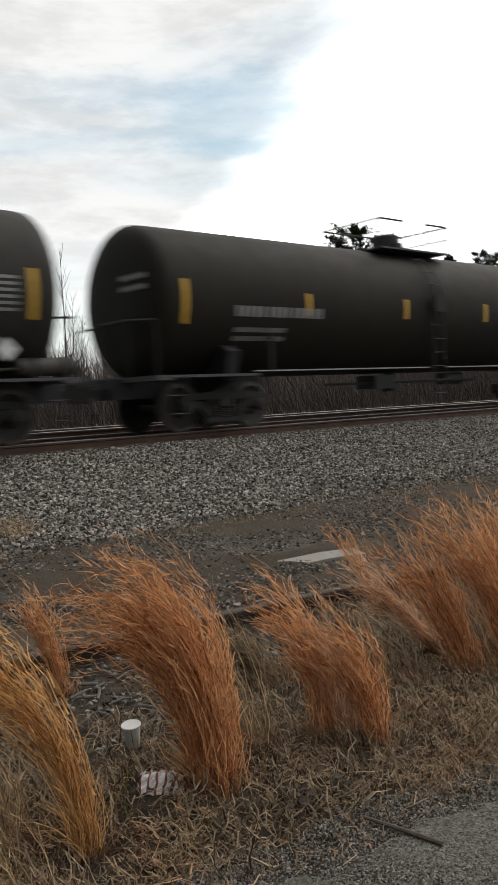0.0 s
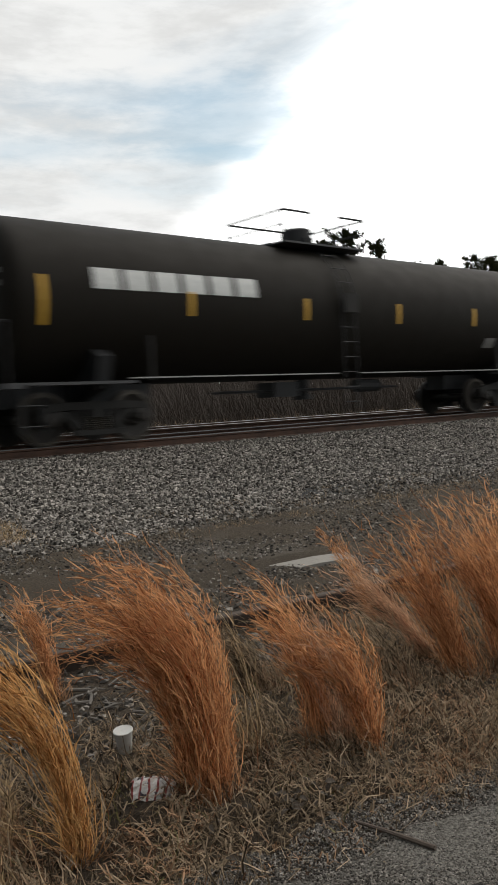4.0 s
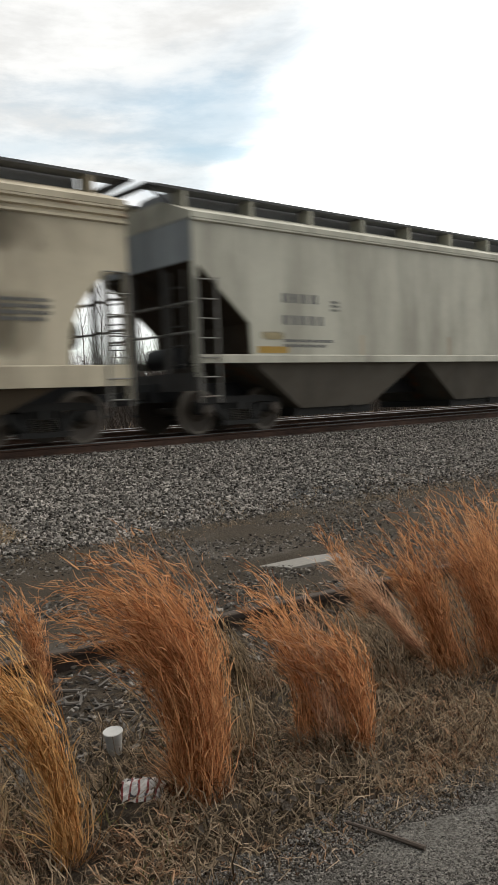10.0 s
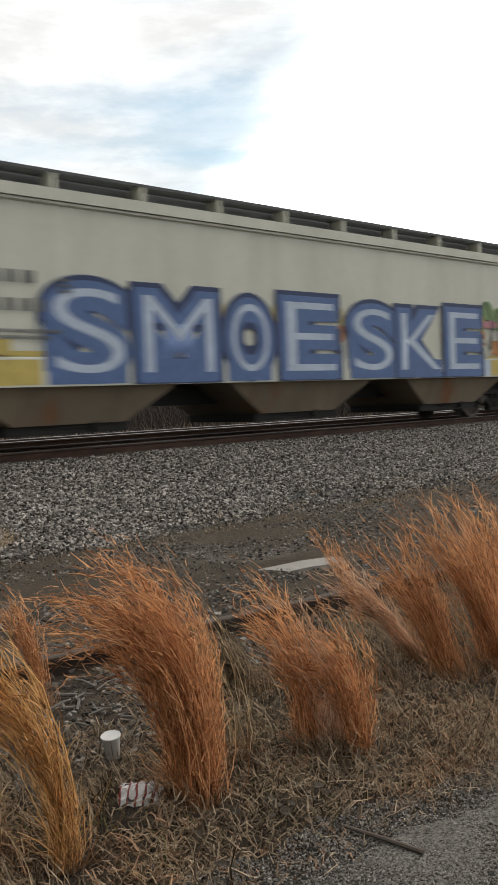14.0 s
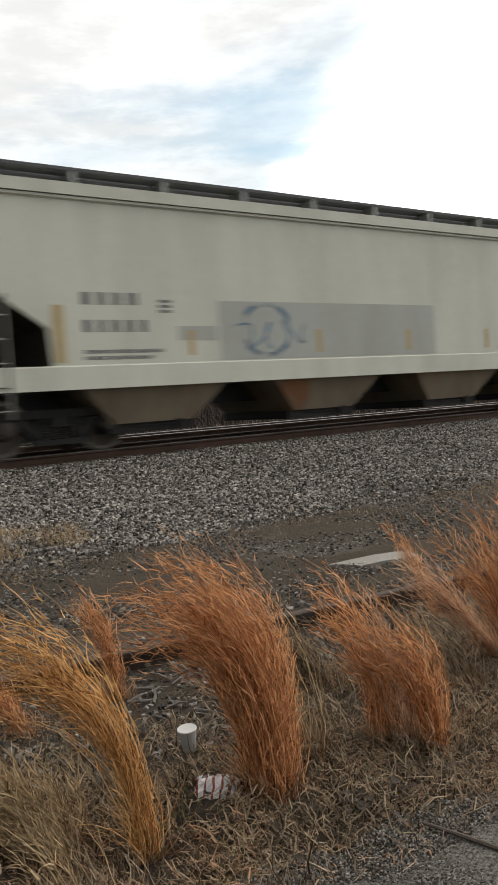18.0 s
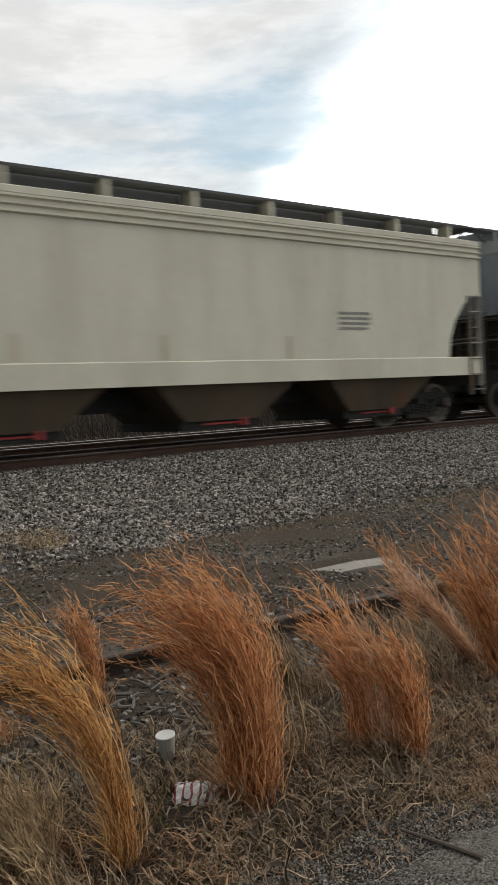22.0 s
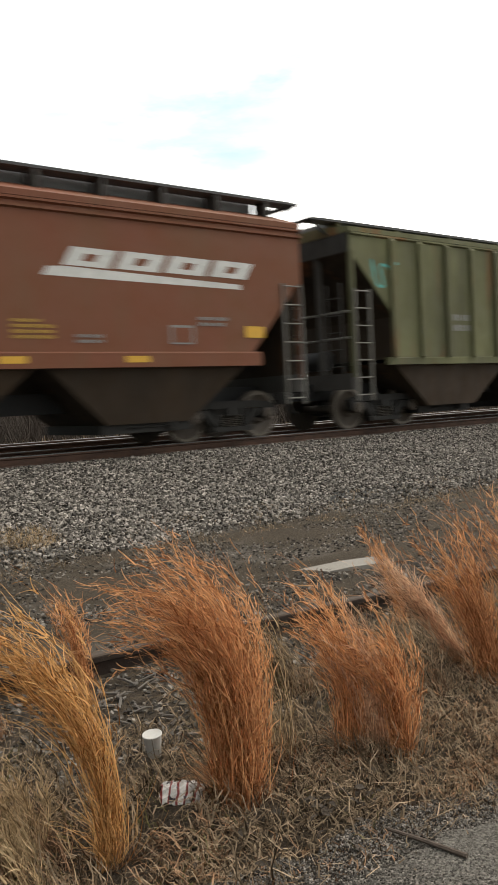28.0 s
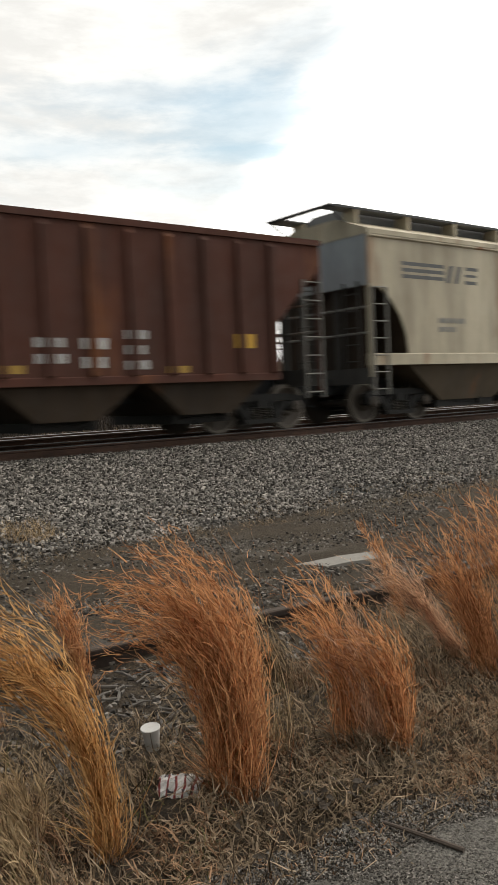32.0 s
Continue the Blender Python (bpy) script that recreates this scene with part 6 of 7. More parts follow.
for x0_, x1_, zlo_, zhi_, mat_ in ((17.3, 18.1, 1.2, 2.0, O_WHITE), (18.16, 18.75, 1.2, 1.75, O_WHITE), (16.6, 17.1, 1.2, 1.7, O_WHITE), (17.5, 17.9, 1.45, 1.52, M_RED)):
    decal(b_car, "spray_paint", x0_ - span(36)[1] / 2, x1_ - span(36)[1] / 2, zlo_, zhi_, mat_, y=-HALF - (0.0935 if mat_ is M_RED else 0.09))
decal(b_car, "spray_paint", 3.6 - span(36)[1] / 2, 6.3 - span(36)[1] / 2, 0.80, 1.19, G_PURPLE, y=-HALF - 0.054)
decal(b_car, "spray_paint", 11.0 - span(36)[1] / 2, 18.6 - span(36)[1] / 2, 0.86, 1.15, G_OLIVE, y=-HALF - 0.054)
# torn white tags over the doors
for x_, z_, w_, h_, n_, k_ in ((-0.60, 1.42, 0.52, 0.62, 5, 61), (0.12, 1.40, 0.55, 0.62, 6, 62), (-0.20, 1.30, 0.45, 0.20, 4, 63), (1.95, 1.28, 0.45, 0.75, 7, 64), (-2.45, 1.35, 0.55, 0.55, 5, 65), (-1.45, 3.05, 1.15, 0.10, 3, 66), (0.75, 3.00, 0.45, 0.06, 3, 67)):
    part("spray_line", ribbon(scribble(x_, x_ + w_, z_, z_ + h_, n_, k_), 0.055, -HALF - 0.119), O_WHITE, b_car)
for x0_, x1_, zlo_, zhi_, mat_ in ((-0.55, -0.08, 1.45, 1.98, O_PALE), (0.10, 0.62, 1.50, 2.02, O_PALE), (1.40, 1.85, 1.35, 1.72, G_PINK_GREY), (-0.06, 0.10, 2.30, 2.62, O_WHITE)):
    decal(b_car, "spray_paint", x0_, x1_, zlo_, zhi_, mat_, y=-HALF - (0.172 if mat_ is O_WHITE else 0.117))
for x_ in (-0.15, 1.1, -1.3):
    decal(b_car, "marker_stripe", x_ - 0.22, x_ + 0.22, 0.88, 0.98, M_OCHRE, y=-HALF - 0.056)
for i_ in range(7):
    x_ = 11.55 + 0.95 * i_ - span(36)[1] / 2
    decal(b_car, "spray_paint", x_, x_ + 0.28 + 0.12 * (i_ % 3), 2.08, 2.36 + 0.07 * (i_ % 2), O_PALE, y=-HALF + 0.0155)
hopper_car(*span(37), "pale grey ribbed covered hopper with dark stencils", P_RIBGREY, end_skin=P_END, cut="steep", ribs=15, hips=0.12, chute=P_CHUTE, marks=(("bars", 3.05, 2.9, ((0.22, 0.22),), 0.26, M_DARKTEXT), ("bars", 3.85, 2.9, ((0.2, 0.2),), 0.26, M_DARKTEXT), ("bars", 3.05, 2.38, ((0.22, 0.2),), 0.26, M_DARKTEXT), ("bars", 3.8, 2.38, ((0.2, 0.2),), 0.26, M_DARKTEXT), ("bars", 4.6, 2.38, ((0.17, 0.17),), 0.26, M_DARKTEXT)) + tuple(("rect", d, d + 0.1, 1.55, 2.02, M_YELLOW) for d in (5.2, 7.75, 10.5, 13.2)) + (("rect", 2.1, 2.2, 1.55, 2.5, M_YELLOW),))
hopper_car(*span(38), "pale grey ribbed covered hopper with yellow edge stripes", P_RIBGREY, end_skin=P_RIBGREY, cut="steep", ribs=15, hips=0.12, chute=P_PALECHUTE, marks=(("bars", 2.66, 2.72, ((0.16, 0.15, 0.17), (0.15, 0.16)), 0.2, M_DARKTEXT), ("bars", 2.68, 1.98, ((0.4,), (0.45,), (0.4,)), 0.035, M_GREYTEXT), ("bars", 3.62, 2.62, ((0.16,),), 0.2, M_DARKTEXT), ("bars", 3.62, 2.26, ((0.16, 0.14, 0.16),), 0.2, M_DARKTEXT), ("bars", 3.62, 1.94, ((0.42,), (0.48,), (0.4,)), 0.035, M_GREYTEXT), ("bars", 4.58, 2.26, ((0.2, 0.22),), 0.15, M_DARKTEXT), ("bars", 4.55, 1.92, ((0.45,), (0.5,), (0.3,)), 0.03, M_GREYTEXT), ("bars", 5.6, 2.36, ((0.25,), (0.25,), (0.25,)), 0.04, M_GREYTEXT)) + (("rect", 2.1, 2.34, 1.55, 2.50, M_YELLOW), ("rect", 15.4, 15.56, 1.55, 2.45, M_YELLOW)) + tuple(("rect", d, d + 0.1, 1.55, 2.02, M_YELLOW) for d in (6.2, 8.9, 11.4, 12.9, 13.8)))
hopper_car(*span(39), "dark brown ribbed open hopper with white stencils", P_DKBROWN, name="open_hopper", end_skin=P_DKBROWN, cut="short", sill=(1.0, 1.12), eave=3.62, ribs=12, open_top=True, chute=P_DARKCHUTE, bays=3, truck_in=1.9,
           marks=(("rect", 9.5, 9.95, 1.6, 1.86, M_YELLOW), ("rect", 2.3, 2.75, 1.6, 1.86, M_YELLOW), ("rect", 4.9, 5.4, 1.2, 1.33, M_OCHRE), ("rect", 8.0, 8.45, 1.17, 1.29, M_OCHRE), ("bars", 5.6, 1.76, ((0.22, 0.25), (0.3, 0.2)), 0.15, M_WHITE), ("bars", 6.4, 1.76, ((0.25, 0.2), (0.45,)), 0.18, M_WHITE), ("bars", 7.2, 1.9, ((0.2, 0.2), (0.4,), (0.45,)), 0.15, M_WHITE), ("bars", 3.1, 2.3, ((0.4,), (0.4,)), 0.15, M_WHITE)))
hopper_car(*span(40), "cream covered hopper with dark striped lettering", P_BEIGE, end_skin=P_END, cut="round", sill=(1.25, 1.48), chute=P_CHUTE,
           marks=(("rect", 1.75, 3.2, 3.42, 3.5, M_DARKTEXT), ("rect", 1.75, 3.2, 3.28, 3.36, M_DARKTEXT), ("rect", 1.75, 3.2, 3.14, 3.22, M_DARKTEXT), ("poly", 0, ((3.25, 3.1), (3.4, 3.1), (3.55, 3.5), (3.4, 3.5)), M_DARKTEXT), ("poly", 0, ((3.55, 3.1), (3.7, 3.1), (3.85, 3.5), (3.7, 3.5)), M_DARKTEXT), ("rect", 3.95, 4.4, 3.1, 3.18, M_DARKTEXT), ("rect", 3.95, 4.4, 3.27, 3.33, M_DARKTEXT), ("rect", 4.0, 4.45, 3.42, 3.5, M_DARKTEXT), ("bars", 2.95, 2.3, ((0.3, 0.3, 0.3), (0.3, 0.3)), 0.12, M_GREYTEXT)))

# ---- plants ----
def grass_material(name, dark, light, tip=0.5):
    n = Nodes(name)
    geo = n.add("ShaderNodeNewGeometry")
    w = n.coords(vary=False)
    pick = n.add("ShaderNodeMath")
    pick.operation, pick.inputs[1].default_value = "POWER", 1.05
    n.link(geo.outputs["Random Per Island"], pick.inputs[0])
    c = n.mix(pick.outputs[0], dark, light)
    c = n.mix(n.times(n.noise(w, 30, 3, 0.5, 0.4, 0.7), 0.35), c, tuple(x * 0.5 for x in dark))
    d, tr, mx = n.add("ShaderNodeBsdfDiffuse"), n.add("ShaderNodeBsdfTranslucent"), n.add("ShaderNodeMixShader")
    mx.inputs["Fac"].default_value = tip
    n.link(c, d.inputs["Color"]), n.link(c, tr.inputs["Color"])
    n.link(d.outputs[0], mx.inputs[1]), n.link(tr.outputs[0], mx.inputs[2])
    n.link(mx.outputs[0], n.out.inputs["Surface"])
    return n.mat


M_SEDGE = grass_material("orange_broom_sedge", (0.225, 0.076, 0.030), (1.0, 0.565, 0.285), 0.5)
M_SEDGE_Y = grass_material("golden_broom_sedge", (0.22, 0.088, 0.026), (1.0, 0.62, 0.275), 0.5)
M_SEDGE_P = grass_material("faded_pinkish_broom_sedge", (0.24, 0.12, 0.07), (0.98, 0.66, 0.44), 0.5)
M_STRAW = grass_material("dry_grey_straw", (0.030, 0.022, 0.015), (0.52, 0.395, 0.27), 0.3)
M_STRAW_Y = grass_material("golden_dry_straw", (0.12, 0.080, 0.042), (0.72, 0.53, 0.32), 0.3)
M_STRAW_R = grass_material("reddish_dead_leaves", (0.050, 0.026, 0.016), (0.58, 0.36, 0.22), 0.3)
M_GREENISH = grass_material("dull_green_grass", (0.05, 0.045, 0.020), (0.22, 0.20, 0.09), 0.3)


def blades(roots, lean, height, width, droop, spread, rng, segs=6, wind=None, power=1.5, wiggle=0.05, taper=0.75, vary=(0.55, 1.4), short=0.62, stray=0.22, scaled=0.0):
    """Ribbons that rise from their roots, lean, and bend over towards the wind. One island for each blade."""
    k = len(roots)
    wind = np.array(wind if wind is not None else (-0.755, 0.656))
    h = height * rng.uniform(short, 1.08, k)
    tilt = wind[None] * (lean + rng.normal(0, spread, k))[:, None] + rng.normal(0, spread, (k, 2))
    bend = droop * rng.uniform(*vary, k) * (h / np.max(h)) ** scaled
    blow = wind[None] + rng.normal(0, stray, (k, 2))
    side = rng.normal(0, 1, (k, 2))
    side /= np.linalg.norm(side, axis=1)[:, None]
    wd = width * rng.uniform(0.6, 1.4, k)
    v = np.zeros((k, segs + 1, 2, 3))
    pos = np.concatenate([roots, np.zeros((k, 1))], 1) if roots.shape[1] == 2 else roots.copy()
    for i in range(segs + 1):
        t = i / segs
        wv = wd * (1.0 - taper * t)
        for j, s in enumerate((-0.5, 0.5)):
            v[:, i, j, :2] = pos[:, :2] + side * (s * wv)[:, None]
            v[:, i, j, 2] = pos[:, 2]
        tilt = tilt + rng.normal(0, wiggle * 0.3, (k, 2))
        now = tilt + rng.normal(0, wiggle, (k, 2)) + blow * (bend * t ** power)[:, None]
        a = np.linalg.norm(now, axis=1)
        hd = now / np.maximum(a, 1e-6)[:, None]
        a = np.minimum(a, 2.2)
        step = h / segs
        pos[:, :2] += hd * (np.sin(a) * step)[:, None]
        pos[:, 2] += np.cos(a) * step
    verts = v.reshape(-1, 3)
    per = (segs + 1) * 2
    q = np.array([(2 * i, 2 * i + 1, 2 * i + 3, 2 * i + 2) for i in range(segs)])
    faces = (q[None] + per * np.arange(k)[:, None, None]).reshape(-1, 4)
    return verts, faces


def ribbon_mesh(name, sets):
    vs, fs, b = [], [], 0
    for v, f in sets:
        vs.append(v), fs.append(f + b)
        b += len(v)
    me = bpy.data.meshes.new(name)
    me.from_pydata(np.concatenate(vs).tolist(), [], np.concatenate(fs).tolist())
    return me


def sprigs(seat, way, length, width, spread, curl, rng, segs=3):
    """Short curled leaf ends and seed hairs that leave their stalks at small angles."""
    k = len(seat)
    d = way + rng.normal(0, spread, (k, 3))
    d /= np.linalg.norm(d, axis=1)[:, None]
    bend = rng.normal(0, curl, (k, 3)) / segs
    side = np.cross(d, rng.normal(0, 1, (k, 3)))
    side /= np.linalg.norm(side, axis=1)[:, None]
    ln, wd = length * rng.uniform(0.5, 1.5, k), width * rng.uniform(0.6, 1.4, k)
    v, pos = np.zeros((k, segs + 1, 2, 3)), seat.copy()
    for i in range(segs + 1):
        half = (side * (0.5 * wd * (1.0 - 0.6 * i / segs))[:, None])
        v[:, i, 0], v[:, i, 1] = pos - half, pos + half
        d = d + bend
        d /= np.linalg.norm(d, axis=1)[:, None]
        pos = pos + d * (ln / segs)[:, None]
    q = np.array([(2 * i, 2 * i + 1, 2 * i + 3, 2 * i + 2) for i in range(segs)])
    return v.reshape(-1, 3), (q[None] + 2 * (segs + 1) * np.arange(k)[:, None, None]).reshape(-1, 4)


TUFTS = []      # (tuft, its root, phase, strength, wind)


def sedge(x, y, radius, height, lean, droop, tufts, per, material, label, wind=(-0.755, 0.656), seed=1, strength=1.0, power=1.6, spread=0.05, ragged=0.6, uneven=0.25, leafy=21, thick=0.0034, foot=None, fan=0.25, comb=0.6, vary=(0.87, 1.15)):
    """A clump of broom sedge: each tuft is a rigid sheaf of stalks that sways on its root. Tufts on the lee side bend over farther."""
    rng = np.random.default_rng(seed)
    clump = thing("broom_sedge", label, "tall grass", "broom sedge clumps", at=pose(x, y, ground_z(x, y) - 0.01))
    for k in range(tufts):
        a, q = rng.uniform(0, math.tau), radius * math.sqrt(rng.uniform(0, 1))
        px, py = q * math.cos(a), q * math.sin(a)
        lee = (px * wind[0] + py * wind[1]) / radius
        hh = height * rng.uniform(ragged, 1.0) * (1.0 - 0.3 * fan * lee)
        dr = droop * (1.0 + fan * lee + rng.uniform(-uneven, uneven)) * (hh / height) ** (comb * power)
        tl = lean + rng.normal(0, 0.05)
        main = blades(rng.normal(0, radius * 0.22 + 0.006, (per, 2)), tl, hh, thick, dr, spread, rng, 11, wind, power, 0.10, 0.45, vary, 0.68, 0.10, comb * power)
        stray = blades(rng.normal(0, radius * 0.3, (max(2, per // 10), 2)), tl, hh * 1.05, 0.0034, dr * 1.1, 0.05, rng, 9, wind, power, 0.10, 0.5)
        low = blades(rng.normal(0, radius * 0.35, (per, 2)), tl * 0.6, hh * 0.28, 0.0044, 1.0, 0.28, rng, 5, wind, 1.2, 0.22)
        # curled leaves all along the stalks, closer and finer towards the feathery tops
        line = main[0].reshape(per, 12, 2, 3).mean(2)
        many = per * leafy
        k0, u = rng.integers(0, per, many), 10.9 * rng.uniform(0.03, 1.0, many) ** 0.8
        i0 = u.astype(int)
        f = (u - i0)[:, None]
        seat = line[k0, i0] * (1 - f) + line[k0, i0 + 1] * f
        way = line[k0, i0 + 1] - line[k0, i0]
        way /= np.linalg.norm(way, axis=1)[:, None]
        leaves = sprigs(seat + rng.normal(0, 0.005, (many, 3)), way, 0.062, 0.0047, 0.17, 0.75, rng)
        tuft = part("tuft", ribbon_mesh("tuft", (main, stray, low, leaves)), material, clump, at=pose(px, py, 0))
        TUFTS.append((tuft, (px, py), rng.uniform(0, math.tau), strength * rng.uniform(0.75, 1.25), wind))
    count = int(380 * radius / 0.1)
    a, q = rng.uniform(0, math.tau, count), radius * 1.5 * np.sqrt(rng.uniform(0, 1, count))
    roots = np.stack([q * np.cos(a), q * np.sin(a)], 1)
    part("dead_leaves", ribbon_mesh("dead_leaves", (blades(roots, 0.25, 0.20, 0.0052, 2.0, 0.5, rng, 6, wind, 1.2, 0.28),)), foot or M_STRAW_R, clump)
    return clump


sedge(1.215, 2.437, 0.024, 1.22, 0.0, 1.85, 9, 11, M_SEDGE_Y, "tall golden dry grass clump bent by the wind", seed=11, power=1.3, ragged=0.8, spread=0.009, uneven=0.03, fan=0.05, comb=0.8, vary=(0.95, 1.06))
sedge(1.30, 3.74, 0.05, 0.56, 0.35, 1.3, 3, 12, M_SEDGE, "orange dry grass tuft hanging over in the wind", seed=31, power=1.2, ragged=0.7, spread=0.05)
sedge(1.84, 3.85, 0.035, 0.84, 0.02, 0.65, 4, 11, M_SEDGE, "slender rust-orange dry grass clump", seed=12, power=1.4, spread=0.02)
sedge(1.812, 2.494, 0.085, 1.14, -0.06, 1.75, 21, 14, M_SEDGE, "large rust-orange dry grass clump bent by the wind", seed=13, power=1.8, ragged=0.74, spread=0.03, uneven=0.16, fan=0.20)
sedge(2.14, 2.62, 0.04, 1.00, 0.04, 1.3, 3, 7, M_STRAW_Y, "thin straw-coloured stalks behind the large clump", seed=32, power=1.6, leafy=8)
sedge(2.43, 2.50, 0.055, 0.92, 0.02, 1.20, 7, 10, M_SEDGE, "thin orange dry grass clump leaning in the wind", seed=14, power=2.0, foot=M_STRAW, spread=0.028, ragged=0.6, comb=0.35)
sedge(2.49, 2.41, 0.065, 0.80, 0.02, 1.10, 6, 7, M_SEDGE_P, "faded dry grass between taller orange clumps", seed=38, power=2.2, foot=M_STRAW, spread=0.05, ragged=0.5)
sedge(2.56, 2.30, 0.055, 0.84, 0.02, 1.20, 7, 10, M_SEDGE, "thin orange dry grass clump leaning in the wind", seed=24, power=2.0, foot=M_STRAW, spread=0.028, ragged=0.6, comb=0.35)
sedge(3.72, 2.90, 0.06, 0.92, 0.58, 0.50, 6, 11, M_SEDGE_P, "pale orange dry grass clump bent far over", seed=15, power=1.3, spread=0.035, ragged=0.7)
sedge(4.02, 3.55, 0.03, 0.80, 0.26, 0.35, 2, 10, M_SEDGE, "narrow orange dry grass plume", seed=33, spread=0.02, ragged=0.8)
sedge(3.60, 2.58, 0.085, 1.02, 0.20, 0.52, 9, 13, M_SEDGE, "broad rust-orange dry grass clump", seed=16, power=1.3, spread=0.035, ragged=0.62)
sedge(3.86, 2.48, 0.085, 1.15, 0.20, 0.45, 9, 13, M_SEDGE, "broad rust-orange dry grass clump beside another", seed=17, power=1.3, spread=0.035, ragged=0.62)
sedge(4.16, 2.44, 0.09, 1.12, 0.20, 0.45, 7, 13, M_SEDGE, "rust-orange dry grass clump farther along the verge", seed=19, power=1.3, spread=0.03, ragged=0.7)
sedge(4.52, 2.48, 0.10, 1.10, 0.20, 0.45, 7, 13, M_SEDGE, "rust-orange dry grass clump at the end of the row", seed=34, power=1.3, spread=0.03, ragged=0.7)
sedge(1.00, 2.62, 0.10, 0.34, 0.10, 1.6, 5, 14, M_STRAW_Y, "faded dry grass bent low beside golden stalks", seed=39, spread=0.2, fan=0.1)
sedge(0.98, 2.80, 0.10, 0.38, 0.10, 1.6, 5, 14, M_STRAW_Y, "straw-coloured dry grass clump among others", seed=40, spread=0.2, fan=0.1)
sedge(0.84, 2.86, 0.10, 0.50, 0.10, 1.7, 3, 16, M_STRAW_Y, "straw-coloured dry grass clump bent low", seed=18, spread=0.15)
sedge(2.72, 3.22, 0.10, 0.50, 0.14, 1.5, 5, 16, M_STRAW, "grey dead grass clump bent low", seed=26, spread=0.12)
sedge(3.20, 2.78, 0.12, 0.46, 0.14, 1.5, 5, 16, M_STRAW, "grey dead grass clump bent low beside tall grass", seed=35, spread=0.15)
sedge(0.92, 2.22, 0.08, 0.52, 0.10, 1.3, 3, 9, M_STRAW_Y, "thin yellow grass blades at the road edge", seed=27, spread=0.12, leafy=4)


def mat_of_grass(name, label, count, xr, yr, height, material, seed, thin=0.0, width=0.004, fade=None, droop=1.5, clear=()):
    rng = np.random.default_rng(seed)
    x, y = rng.uniform(*xr, count), rng.uniform(*yr, count)
    keep = np.array([noise.noise((p * 2.1, q * 2.1, seed)) > thin + (0.9 * max(0.0, q - fade - 0.16 * p) if fade else 0.0) + rng.uniform(-0.35, 0.35) for p, q in zip(x, y)])
    if yr[0] < 3:
        keep &= np.array([q > road_edge(p) - 0.07 * abs(rng.normal()) for p, q in zip(x, y)])
    for cx, cy, cr in clear:
        keep &= (x - cx) ** 2 + (y - cy) ** 2 > cr * cr
    x, y = x[keep], y[keep]
    z = np.array([ground_z(p, q) for p, q in zip(x, y)])
    roots = np.stack([x, y, z], 1)
    tall = height * np.array([max(0.35, 0.95 + 1.1 * noise.noise((p * 3.3, q * 3.3, seed + 5.0))) for p, q in zip(x, y)])
    me = ribbon_mesh(name, (blades(roots, 0.35, tall, width, droop, 0.6, rng, 5, None, 1.2, 0.62, 0.55),))
    return tagged(part(name, me, material), label, "grass", kind="stuff")


LITTER = ((1.21, 2.38, 0.09), (1.22, 2.30, 0.06), (1.80, 2.40, 0.11), (1.78, 2.33, 0.08)) + tuple((2.03 + 0.06 * k / 6, 1.98 - 0.30 * k / 6, 0.035) for k in range(7)) + ((1.70, 2.98, 0.07), (1.60, 2.62, 0.10), (1.52, 2.52, 0.08))
mat_of_grass("dry_grass", "matted grey-brown dry grass on the verge", 44000, (0.2, 5.8), (1.66, 4.2), 0.17, M_STRAW, 21, -0.14, 0.0062, 2.75, 1.9, LITTER)
mat_of_grass("long_dry_grass", "long curled dry grass blades lying on the verge", 13000, (0.2, 5.8), (1.64, 3.9), 0.27, M_STRAW, 25, -0.05, 0.0062, 2.7, 2.4, LITTER)
mat_of_grass("dead_stems", "reddish-brown curled dead stems along the road edge", 9000, (0.4, 5.0), (1.60, 2.5), 0.13, M_STRAW_R, 36, -0.1, 0.0066, None, 2.2, LITTER)
mat_of_grass("dry_grass", "matted dry grass along the road verge", 16000, (-6.0, 0.2), (1.9, 4.0), 0.17, M_STRAW, 28, -0.2, 0.006)
mat_of_grass("dry_grass", "matted dry grass farther along the road verge", 16000, (5.8, 13.0), (1.7, 4.0), 0.17, M_STRAW, 29, -0.2, 0.006)
mat_of_grass("green_grass", "thin dull green grass among the dry stalks", 3500, (0.8, 5.4), (1.9, 3.4), 0.13, M_GREENISH, 22, 0.2, 0.006)
mat_of_grass("dry_grass", "tufts of dry straw at the foot of the ballast", 3600, (2.5, 3.75), (7.9, 8.9), 0.22, M_STRAW_Y, 23, 0.1, 0.005)
mat_of_grass("dry_grass", "thin flattened dry grass between ballast and dirt track", 9000, (1.5, 12.0), (7.0, 8.5), 0.10, M_STRAW, 37, 0.05, 0.008, None, 2.2)
mat_of_grass("dry_weeds", "brown dry weeds beyond the tracks", 16000, (0, 60), (20.5, 30), 0.50, M_STRAW, 24, -0.3, 0.02)

# ---- distant growth ----
M_BARK = plain("grey_brown_bark", (0.085, 0.065, 0.05), 0.9, 0, 18, 0.5, 0.4)
M_TWIG = plain("thin_bare_twigs", (0.070, 0.054, 0.043), 0.9)
M_NEEDLE = grass_material("dark_pine_needles", (0.012, 0.016, 0.007), (0.045, 0.048, 0.02), 0.2)


